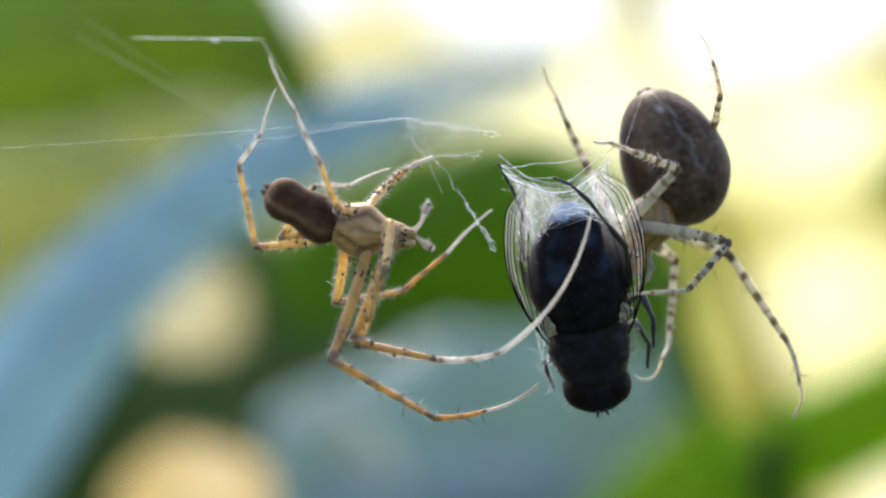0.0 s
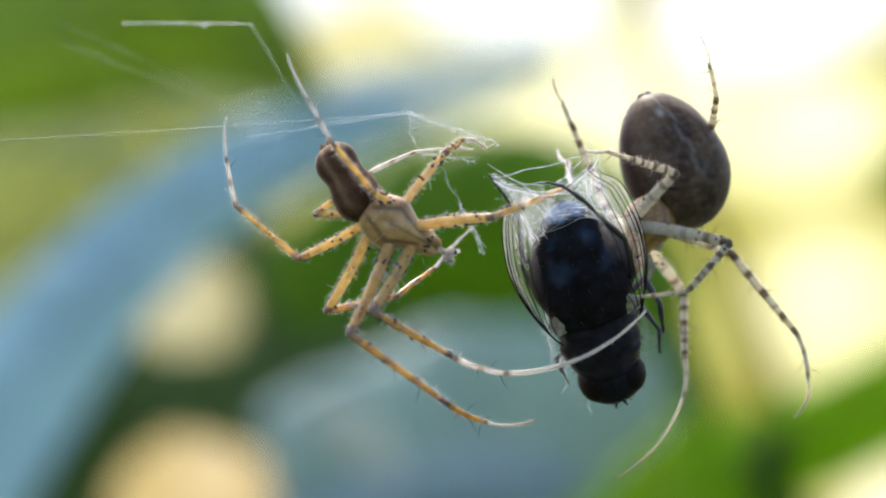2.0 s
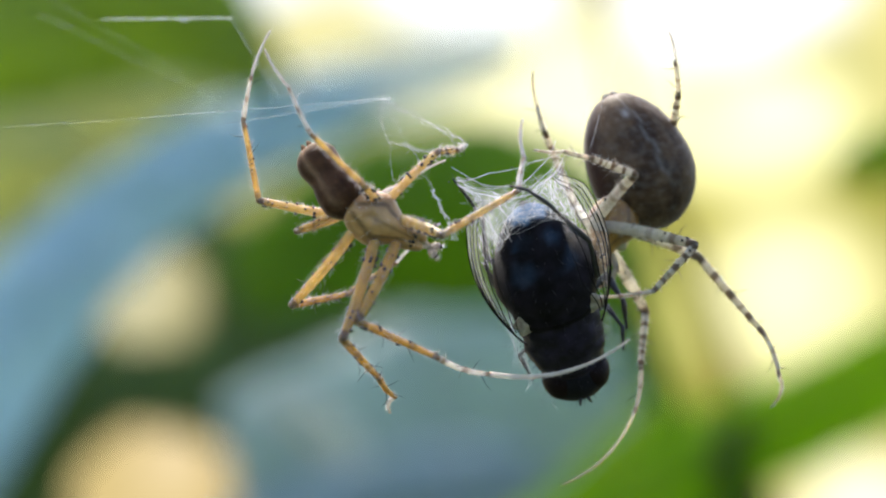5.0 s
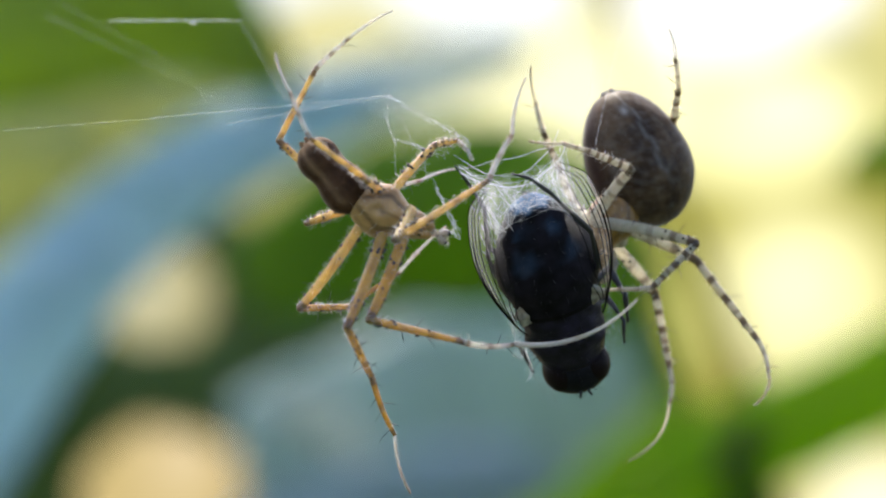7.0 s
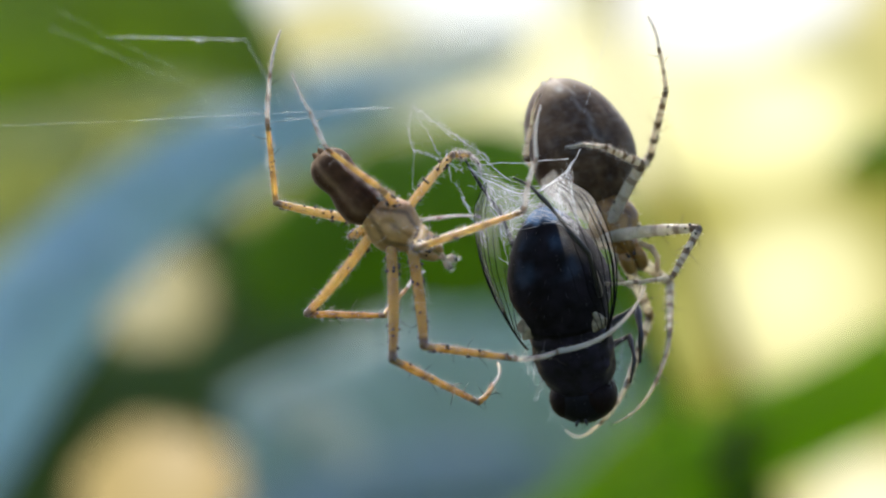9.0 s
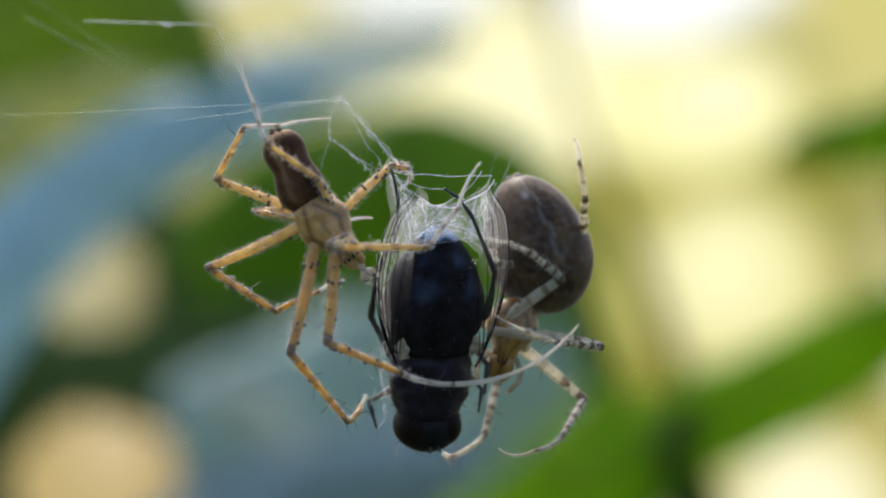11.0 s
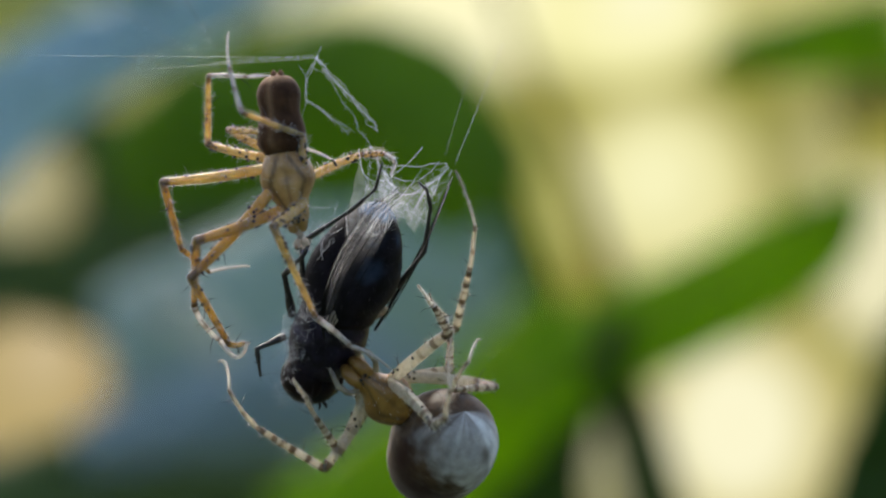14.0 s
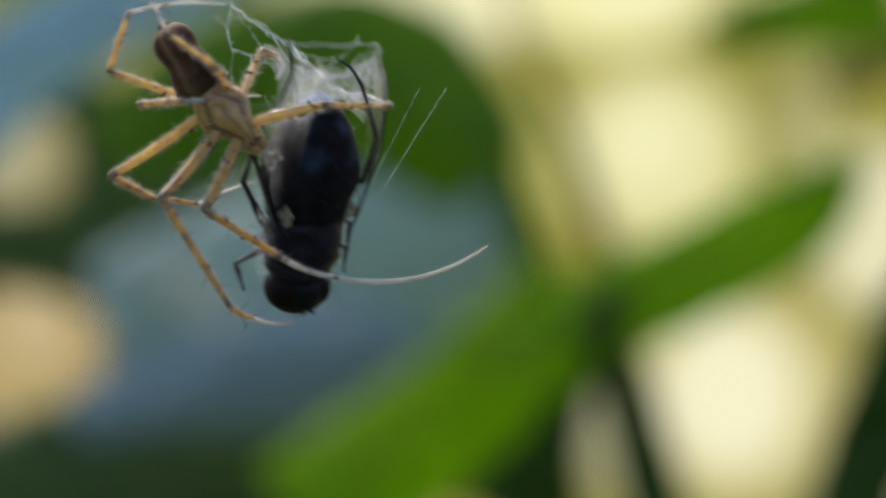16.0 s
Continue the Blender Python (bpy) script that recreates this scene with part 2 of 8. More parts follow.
# the far sky and lit leaves are colours on a surface that glows
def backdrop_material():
    m, t, b = material("painted_glow_distance")
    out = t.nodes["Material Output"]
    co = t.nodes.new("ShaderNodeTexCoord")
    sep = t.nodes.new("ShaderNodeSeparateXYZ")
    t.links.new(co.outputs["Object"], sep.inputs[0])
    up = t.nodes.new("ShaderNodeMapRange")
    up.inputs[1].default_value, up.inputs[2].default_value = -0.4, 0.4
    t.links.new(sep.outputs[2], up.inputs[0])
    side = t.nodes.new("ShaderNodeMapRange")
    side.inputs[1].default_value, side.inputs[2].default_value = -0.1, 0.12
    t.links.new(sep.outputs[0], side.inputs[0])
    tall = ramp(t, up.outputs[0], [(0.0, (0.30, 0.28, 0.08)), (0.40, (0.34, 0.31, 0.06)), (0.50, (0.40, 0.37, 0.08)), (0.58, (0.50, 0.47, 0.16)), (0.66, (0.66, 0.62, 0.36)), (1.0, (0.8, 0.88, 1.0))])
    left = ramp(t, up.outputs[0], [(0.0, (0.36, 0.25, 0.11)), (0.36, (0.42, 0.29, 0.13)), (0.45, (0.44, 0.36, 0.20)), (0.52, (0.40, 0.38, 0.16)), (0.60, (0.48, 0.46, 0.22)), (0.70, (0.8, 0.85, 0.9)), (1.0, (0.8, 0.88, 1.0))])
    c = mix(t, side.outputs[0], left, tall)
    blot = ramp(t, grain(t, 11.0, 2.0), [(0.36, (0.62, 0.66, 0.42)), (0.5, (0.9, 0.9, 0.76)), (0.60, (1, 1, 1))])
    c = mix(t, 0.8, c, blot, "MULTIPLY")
    # soft patches of open sky and sunlit leaves, painted into the glow: place, half width and height, lean, colour
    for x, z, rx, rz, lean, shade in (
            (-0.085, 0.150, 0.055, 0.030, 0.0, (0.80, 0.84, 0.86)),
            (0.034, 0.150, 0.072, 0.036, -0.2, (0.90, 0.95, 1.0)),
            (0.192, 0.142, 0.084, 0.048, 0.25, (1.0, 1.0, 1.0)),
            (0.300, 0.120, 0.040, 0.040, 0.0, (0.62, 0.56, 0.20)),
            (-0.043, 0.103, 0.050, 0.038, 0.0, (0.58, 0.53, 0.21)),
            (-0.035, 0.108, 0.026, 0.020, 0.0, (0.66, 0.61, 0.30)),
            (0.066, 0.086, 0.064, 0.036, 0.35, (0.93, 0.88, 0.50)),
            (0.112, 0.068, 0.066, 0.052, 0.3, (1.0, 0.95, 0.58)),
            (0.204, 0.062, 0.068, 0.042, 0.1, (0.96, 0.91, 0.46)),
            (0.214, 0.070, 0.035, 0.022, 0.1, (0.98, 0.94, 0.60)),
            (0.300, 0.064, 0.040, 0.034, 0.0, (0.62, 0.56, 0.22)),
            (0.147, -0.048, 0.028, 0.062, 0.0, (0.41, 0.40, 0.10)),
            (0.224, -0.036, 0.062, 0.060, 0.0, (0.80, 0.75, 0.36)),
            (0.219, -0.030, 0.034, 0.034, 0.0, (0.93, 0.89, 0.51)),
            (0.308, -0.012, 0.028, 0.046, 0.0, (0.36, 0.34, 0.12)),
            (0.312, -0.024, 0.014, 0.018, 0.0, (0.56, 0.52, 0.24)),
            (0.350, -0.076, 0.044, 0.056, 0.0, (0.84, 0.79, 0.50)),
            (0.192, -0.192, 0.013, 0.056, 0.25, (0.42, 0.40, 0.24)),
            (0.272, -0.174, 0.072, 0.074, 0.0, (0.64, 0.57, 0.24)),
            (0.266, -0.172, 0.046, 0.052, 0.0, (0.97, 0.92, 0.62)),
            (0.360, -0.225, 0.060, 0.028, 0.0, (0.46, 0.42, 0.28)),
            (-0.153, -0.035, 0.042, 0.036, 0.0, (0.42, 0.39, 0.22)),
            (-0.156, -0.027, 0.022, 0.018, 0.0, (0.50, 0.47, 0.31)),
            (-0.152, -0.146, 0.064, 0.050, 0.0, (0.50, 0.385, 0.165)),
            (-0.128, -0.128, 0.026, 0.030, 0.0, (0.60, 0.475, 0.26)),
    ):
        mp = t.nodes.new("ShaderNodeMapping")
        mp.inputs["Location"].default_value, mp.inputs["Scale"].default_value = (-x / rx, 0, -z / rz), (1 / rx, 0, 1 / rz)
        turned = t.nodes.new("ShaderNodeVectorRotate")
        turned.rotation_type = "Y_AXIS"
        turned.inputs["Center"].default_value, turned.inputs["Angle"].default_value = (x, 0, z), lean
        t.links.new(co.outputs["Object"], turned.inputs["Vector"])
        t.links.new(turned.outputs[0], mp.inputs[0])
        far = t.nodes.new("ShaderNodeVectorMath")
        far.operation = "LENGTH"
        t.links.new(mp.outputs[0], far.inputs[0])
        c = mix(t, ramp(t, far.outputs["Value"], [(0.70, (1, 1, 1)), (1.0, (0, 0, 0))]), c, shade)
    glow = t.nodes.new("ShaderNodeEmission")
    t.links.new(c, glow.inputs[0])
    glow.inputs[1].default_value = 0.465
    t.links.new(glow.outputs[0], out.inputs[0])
    return m


far_glow = backdrop_material()


# ---- mesh tools ----
class Shape:
    """Gathers rings, hairs and tubes into one mesh, in millimetres."""

    def __init__(self):
        self.v, self.f, self.m, self.b = [], [], [], []

    def loft(self, rings, mat=0, bands=None, caps=True):
        n, s = len(rings[0]), len(self.v)
        for i, r in enumerate(rings):
            self.v += [tuple(p) for p in r]
            self.b += [bands[i] if bands else 0.0] * n if not (bands and isinstance(bands[i], (list, tuple))) else list(bands[i])
        for i in range(len(rings) - 1):
            for k in range(n):
                a, c = s + i * n + k, s + i * n + (k + 1) % n
                self.f.append((a, c, c + n, a + n))
                self.m.append(mat)
        if caps:
            self.f += [tuple(s + k for k in reversed(range(n))), tuple(s + (len(rings) - 1) * n + k for k in range(n))]
            self.m += [mat, mat]
        return self

    def tube(self, pts, radii, n=8, mat=0, bands=None, flat=1.0):
        pts = [Vector(p) for p in pts]
        if not isinstance(radii, (list, tuple)):
            radii = [radii] * len(pts)
        rings, up = [], None
        for i, p in enumerate(pts):
            d = (pts[min(i + 1, len(pts) - 1)] - pts[max(i - 1, 0)]).normalized()
            if up is None:
                up = Vector((0, 0, 1)) if abs(d.z) < 0.9 else Vector((0, 1, 0))
            up = (up - d * up.dot(d)).normalized()
            side = d.cross(up)
            rings.append([p + (side * math.cos(2 * math.pi * k / n) + up * math.sin(2 * math.pi * k / n) * flat) * radii[i] for k in range(n)])
        return self.loft(rings, mat, bands)

    def hair(self, p, d, length, r, mat=1):
        p, d = Vector(p), Vector(d).normalized()
        a = d.orthogonal().normalized()
        c = d.cross(a)
        bow = a * length * random.uniform(-0.15, 0.15)
        s = len(self.v)
        mid, tip = p + d * length * 0.55 + bow, p + d * length
        for q, rr in ((p, r), (mid, r * 0.65)):
            self.v += [tuple(q + (a * math.cos(k * 2.0944) + c * math.sin(k * 2.0944)) * rr) for k in range(3)]
        self.v.append(tuple(tip))
        self.b += [0.0] * 7
        for k in range(3):
            j = (k + 1) % 3
            self.f += [(s + k, s + j, s + 3 + j, s + 3 + k), (s + 3 + k, s + 3 + j, s + 6)]
            self.m += [mat, mat]

    def ball(self, c, r, mat=0, n=10, axes=(1, 1, 1), mark=0.0):
        c = Vector(c)
        rings = []
        for i in range(1, n):
            a = math.pi * i / n
            rings.append([(c.x + r * axes[0] * math.sin(a) * math.cos(2 * math.pi * k / (n + 4)),
                           c.y + r * axes[1] * math.sin(a) * math.sin(2 * math.pi * k / (n + 4)),
                           c.z - r * axes[2] * math.cos(a)) for k in range(n + 4)])
        return self.loft(rings, mat, [mark] * len(rings))


def part(name, shape, mats, parent=None, label="", smooth=True, scale=MM):
    me = bpy.data.meshes.new(name)
    me.from_pydata([(x * scale, y * scale, z * scale) for x, y, z in shape.v], [], shape.f)
    for m in (mats if isinstance(mats, (list, tuple)) else [mats]):
        me.materials.append(m)
    me.polygons.foreach_set("material_index", shape.m)
    me.polygons.foreach_set("use_smooth", [smooth] * len(shape.f))
    a = me.attributes.new("band", "FLOAT", "POINT")
    a.data.foreach_set("value", shape.b)
    me.update()
    ob = new(name, me)
    if parent:
        ob.parent = parent
    if label:
        ob["label"] = label
    return ob


def mm(x, y, z, rx=0, ry=0, rz=0):
    return pose(x * MM, y * MM, z * MM, rx, ry, rz)


def smooth_step(a, b, x):
    x = min(1, max(0, (x - a) / (b - a)))
    return x * x * (3 - 2 * x)


# ---- distance ----
def backdrop():
    sh = Shape()
    w, h, n = 1.6, 0.75, 24
    for j in range(2):
        for i in range(n + 1):
            a = (i / n - 0.5) * 1.5
            sh.v.append((math.sin(a) * 2.0, math.cos(a) * 2.0, -h + 2 * h * j))
            sh.b.append(0.0)
    for i in range(n):
        sh.f.append((i, i + 1, n + 2 + i, n + 1 + i))
        sh.m.append(0)
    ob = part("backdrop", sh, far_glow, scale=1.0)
    tagged(ob, "glowing backdrop painted with hazy sky and sunlit foliage", "backdrop", kind="structure")


backdrop()


def ground():
    """Rough grass far below, out to the horizon; unseen, added to dim the fill light."""
    m, t, b = material("unseen_dark_grass")
    n = grain(t, 6.0, 6.0)
    t.links.new(ramp(t, n, [(0.3, (0.02, 0.035, 0.01)), (0.7, (0.06, 0.085, 0.025))]), b.inputs["Base Color"])
    b.inputs["Roughness"].default_value = 0.9
    bump(t, b, n, 0.8, 0.03)
    sh = Shape()
    k = 40
    for j in range(k + 1):
        for i in range(k + 1):
            x, y = ((2 * v / k - 1) for v in (i, j))
            x, y = x * abs(x) * 60, y * abs(y) * 60
            sh.v.append((x, y, -1.1 + 0.06 * noise.noise(Vector((x, y, 0)))))
            sh.b.append(0.0)
    for j in range(k):
        for i in range(k):
            q = j * (k + 1) + i
            sh.f.append((q, q + 1, q + k + 2, q + k + 1))
            sh.m.append(0)
    tagged(part("ground", sh, m, scale=1.0), "unseen sheet of dark grass far below, added to dim the fill light", "ground", kind="structure")


ground()


def blade(name, line, widths, depth, mat, label, sag=0.15, category="leaf", gaps=()):
    """A broad leaf: a midrib through the given points of a plane at that depth, with a curved, veined blade on both sides."""
    pts = [Vector((x, depth, z)) for x, z in line]
    fine, n = [], 26 if not gaps else 90
    for i in range(n + 1):
        u = i / n * (len(pts) - 1)
        k = min(int(u), len(pts) - 2)
        w = u - k
        p0, p1, p2, p3 = pts[max(k - 1, 0)], pts[k], pts[k + 1], pts[min(k + 2, len(pts) - 1)]
        q = 0.5 * ((2 * p1) + (p2 - p0) * w + (2 * p0 - 5 * p1 + 4 * p2 - p3) * w * w + (3 * p1 - p0 - 3 * p2 + p3) * w ** 3)
        fine.append((q, widths[k] * (1 - w) + widths[k + 1] * w))
    sh, cols, seed = Shape(), 8 if not gaps else 40, random.random() * 50
    for layer, off in ((0, 0.0), (1, 0.0006)):
        for i, (q, w) in enumerate(fine):
            d = (fine[min(i + 1, n)][0] - fine[max(i - 1, 0)][0]).normalized()
            side = Vector((d.z, 0, -d.x))
            for c in range(cols + 1):
                s = c / cols * 2 - 1
                edge = 1 + 0.06 * noise.noise(Vector((i / n * 13, s * 2, seed)))
                vein = 0.0012 * math.sin(i / n * 50 + abs(s) * 5)
                p = q + side * (s * w * 0.5 * edge) + Vector((0, sag * w * s * s + vein + off + 0.004 * noise.noise(Vector((i / n * 8, s, seed))), 0))
                sh.v.append(tuple(p))
                sh.b.append(0.0)
    row, lay = cols + 1, (n + 1) * (cols + 1)
    for i in range(n):
        for c in range(cols):
            a = i * row + c
            q = Vector(sh.v[a])
            if any(((q.x - x) / rx) ** 2 + ((q.z - z) / rz) ** 2 < 1 + 0.25 * noise.noise(q * 60) for x, z, rx, rz in gaps):
                continue
            sh.f += [(a, a + 1, a + row + 1, a + row), (lay + a, lay + a + row, lay + a + row + 1, lay + a + 1)]
            sh.m += [0, 0]
    rim = [i * row for i in range(n + 1)] + [n * row + c for c in range(1, cols + 1)] + [i * row + cols for i in range(n - 1, -1, -1)] + [c for c in range(cols - 1, 0, -1)]
    for a, b in zip(rim, rim[1:] + rim[:1]):
        sh.f.append((a, b, lay + b, lay + a))
        sh.m.append(0)
    leaf = part(name, sh, mat, scale=1.0)
    rib = Shape().tube([q - Vector((0, 0.001, 0)) for q, w in fine], [0.0012 * (1 - 0.7 * i / n) for i in range(n + 1)], 6)
    part("midrib", rib, mat, leaf, scale=1.0)
    return tagged(leaf, label, category, group="leaves behind the web")


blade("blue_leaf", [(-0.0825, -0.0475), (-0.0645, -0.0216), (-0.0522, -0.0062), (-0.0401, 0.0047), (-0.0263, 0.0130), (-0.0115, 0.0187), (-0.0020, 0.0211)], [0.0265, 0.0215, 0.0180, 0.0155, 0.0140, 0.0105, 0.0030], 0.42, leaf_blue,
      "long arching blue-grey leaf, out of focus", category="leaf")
# the haze over this leaf tip is its pale colour
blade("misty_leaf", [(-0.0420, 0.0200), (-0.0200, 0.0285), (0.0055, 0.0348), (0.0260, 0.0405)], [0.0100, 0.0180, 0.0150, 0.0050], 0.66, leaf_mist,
      "pale grey-blue leaf tip with bright haze put into its colour", category="leaf")
blade("broad_leaf", [(-0.0893, 0.0300), (-0.0619, 0.0326), (-0.0388, 0.0360), (-0.0179, 0.0215)], [0.0257, 0.0282, 0.0282, 0.0017], 0.42, leaf_fresh,
      "broad mid-green leaf hanging in shade", category="leaf")
blade("pale_leaf", [(-0.1133, 0.0154), (-0.0837, 0.0154), (-0.0596, 0.0187)], [0.0329, 0.0307, 0.0131], 0.58, leaf_sage,
      "pale sage-green leaf, softly lit", category="leaf")
blade("pale_leaf", [(-0.1167, -0.0141), (-0.0882, -0.0011), (-0.0597, 0.0108)], [0.0261, 0.0285, 0.0107], 0.64, leaf_sage,
      "pale sage-green leaf, softly lit", category="leaf")
blade("pale_leaf", [(-0.0673, 0.0317), (-0.0442, 0.0232), (-0.0102, 0.0293)], [0.0194, 0.0243, 0.0036], 0.66, leaf_sage,
      "sage-green leaf behind an arching one", category="leaf")
blade("broad_leaf", [(-0.0300, -0.0100), (-0.0110, 0.0000), (0.0080, 0.0035), (0.0230, 0.0010), (0.0390, -0.0140)], [0.0120, 0.0290, 0.0350, 0.0330, 0.0190], 0.52, leaf_green,
      "mid-green leaf under an arching blue-grey one", category="leaf")
blade("broad_leaf", [(0.0350, 0.0065), (0.0394, -0.0036), (0.0436, -0.0191), (0.0488, -0.0336)], [0.0060, 0.0080, 0.0075, 0.0090], 0.54, leaf_green,
      "mid-green leaf hanging beside an olive stem", category="leaf")
blade("grey_leaf", [(-0.0330, -0.0480), (-0.0040, -0.0430), (0.0233, -0.0342), (0.0507, -0.0298)], [0.0330, 0.0480, 0.0526, 0.0241], 0.58, leaf_teal,
      "broad grey-green leaf in open shade", category="leaf")
blade("blue_leaf", [(-0.0383, -0.0612), (-0.0210, -0.0559), (-0.0027, -0.0516), (0.0136, -0.0484), (0.0266, -0.0441)], [0.0090, 0.0165, 0.0200, 0.0190, 0.0080], 0.57, leaf_steel,
      "steel-blue leaf low in the shade", category="leaf")
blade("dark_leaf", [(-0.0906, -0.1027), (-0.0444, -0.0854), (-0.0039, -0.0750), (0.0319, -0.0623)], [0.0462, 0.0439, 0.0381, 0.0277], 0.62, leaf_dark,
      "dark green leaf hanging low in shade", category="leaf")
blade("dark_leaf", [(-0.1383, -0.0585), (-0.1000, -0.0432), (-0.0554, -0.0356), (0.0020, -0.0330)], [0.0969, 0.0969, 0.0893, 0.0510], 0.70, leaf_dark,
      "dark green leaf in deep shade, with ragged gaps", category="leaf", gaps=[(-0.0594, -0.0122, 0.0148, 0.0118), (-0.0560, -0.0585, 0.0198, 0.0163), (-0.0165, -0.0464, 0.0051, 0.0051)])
# blurred crescent of light, laid in as a pale blade
blade("light_crescent", [(-0.0252, -0.0319), (-0.0190, -0.0332), (-0.0135, -0.0363), (-0.0086, -0.0426)], [0.0035, 0.0075, 0.0075, 0.0040], 0.54, leaf_mist,
      "pale leaf shape standing in for a soft crescent of light", category="leaf")
blade("broad_leaf", [(0.0030, -0.0668), (0.0203, -0.0552), (0.0316, -0.0458), (0.0386, -0.0356), (0.0420, -0.0262)], [0.0215, 0.0215, 0.0200, 0.0165, 0.0070], 0.44, leaf_bright,
      "bright green leaf slanting upwards", category="leaf")
blade("narrow_leaf", [(0.0345, -0.0410), (0.0484, -0.0322), (0.0610, -0.0266), (0.0721, -0.0210), (0.0806, -0.0152), (0.0868, -0.0086)], [0.0120, 0.0150, 0.0146, 0.0152, 0.0128, 0.0036], 0.41, leaf_bright,
      "narrow green leaf against bright distance", category="leaf")
blade("narrow_leaf", [(0.0688, 0.0107), (0.0779, 0.0130), (0.0861, 0.0143), (0.1000, 0.0160)], [0.0036, 0.0095, 0.0113, 0.0130], 0.45, leaf_bright,
      "narrow green leaf against bright distance", category="leaf")
# dark blades in leaf_shade, laid where shade falls between the bright leaves
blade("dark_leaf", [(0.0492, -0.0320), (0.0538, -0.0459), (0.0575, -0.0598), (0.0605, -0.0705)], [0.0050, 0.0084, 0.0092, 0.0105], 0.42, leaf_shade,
      "dark leaf seen edge on, its shade put into the colour", category="leaf")
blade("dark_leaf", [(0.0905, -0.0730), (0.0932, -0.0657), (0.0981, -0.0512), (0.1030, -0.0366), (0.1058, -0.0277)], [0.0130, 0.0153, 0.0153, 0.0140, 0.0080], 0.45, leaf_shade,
      "dark leaf standing in for shade low down", category="leaf")
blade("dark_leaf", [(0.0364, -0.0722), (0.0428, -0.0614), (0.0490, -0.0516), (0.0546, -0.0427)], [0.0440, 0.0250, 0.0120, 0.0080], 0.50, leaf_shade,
      "dark green piece for the shaded side of a bright leaf", category="leaf")
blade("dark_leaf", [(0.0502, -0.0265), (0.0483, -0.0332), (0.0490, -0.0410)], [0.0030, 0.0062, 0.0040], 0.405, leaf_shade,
      "dark piece standing in for shade where two bright leaves meet", category="leaf")
blade("olive_leaf", [(0.1400, 0.0011), (0.1483, 0.0095), (0.1623, 0.0137)], [0.0070, 0.0167, 0.0167], 0.78, leaf_olive,
      "olive leaf in hazy light", category="leaf")
blade("stem", [(0.0420, 0.0741), (0.0425, 0.0400), (0.0490, 0.0180), (0.0600, -0.0070), (0.0690, -0.0322)], [0.0013, 0.0014, 0.0020, 0.0036, 0.0046], 0.62, leaf_lime,
      "olive upright stem, out of focus", category="stem")


# ---- spiders ----
def leg_segment(length, r0, r1, rings, bands, bow=0.0, swell=0.0, hairs=40, hair_len=0.22, spines=0, dots=0, knob=0.0, tip_dark=0.0, shell=False):
    """One leg joint along +x: a tapered, slightly swollen tube with coloured rings, fine hairs and dark spines."""
    sh = Shape()
    pts, rad, marks = [], [], []
    for i in range(rings + 1):
        u = i / rings
        r = (r0 + (r1 - r0) * u) * (1 + swell * math.sin(math.pi * u)) * (1 + 0.05 * noise.noise(Vector((u * 7, length, r0 * 9))))
        if u > 0.9:
            r *= 1 + knob * (u - 0.9) * 10
        pts.append((u * length, 0, bow * length * 4 * u * (1 - u)))
        rad.append(r)
        marks.append(max([tip_dark * u] + [s * (1 - smooth_step(w * 0.62, w * 0.9, abs(u - c) + 0.25 * w * noise.noise(Vector((u * 40, c * 9, length))))) for c, w, s in bands]))
    pts = [(-r0 * 0.5, 0, 0)] + pts + [(length + r1 * 0.55, 0, 0)]
    slim = 0.78 if shell else 1.0
    sh.tube(pts, [r0 * 0.55 * slim] + [r * slim for r in rad] + [rad[-1] * 0.5], 10, 0, [marks[0]] + marks + [marks[-1]])
    if shell:
        sh.tube(pts, [r0 * 0.6] + rad + [rad[-1] * 0.62], 10, 3)
    for i in range(hairs * 3):
        u, a = random.uniform(0.02, 0.98), random.uniform(0, 2 * math.pi)
        k = min(int(u * rings), rings - 1) + 1
        d = Vector((random.uniform(0.25, 0.9), math.cos(a), math.sin(a)))
        p = Vector((u * length, 0, bow * length * 4 * u * (1 - u))) + Vector((0, math.cos(a), math.sin(a))) * rad[k - 1] * 0.95
        sh.hair(p, d, hair_len * random.uniform(0.4, 1.3), 0.0042, 1)
    for i in range(dots):
        u, a = random.uniform(0.05, 0.95), random.choice((2.0, 3.0, 4.1, 5.3, 0.9)) + random.uniform(-0.3, 0.3)
        k = min(int(u * rings), rings - 1)
        p = Vector((u * length, 0, bow * length * 4 * u * (1 - u))) + Vector((0, math.cos(a), math.sin(a))) * rad[k] * 0.98
        sh.ball(p, random.uniform(0.045, 0.078) * min(1, rad[k] / 0.2), 2, 6)
    for i in range(spines):
        u, a = (i + 0.7) / (spines + 0.6), i * 2.4 + 0.6
        k = min(int(u * rings), rings - 1)
        p = Vector((u * length, 0, bow * length * 4 * u * (1 - u))) + Vector((0, math.cos(a), math.sin(a))) * rad[k] * 0.9
        sh.hair(p, (0.55, math.cos(a), math.sin(a)), random.uniform(0.45, 0.75), 0.02, 2)
    return sh


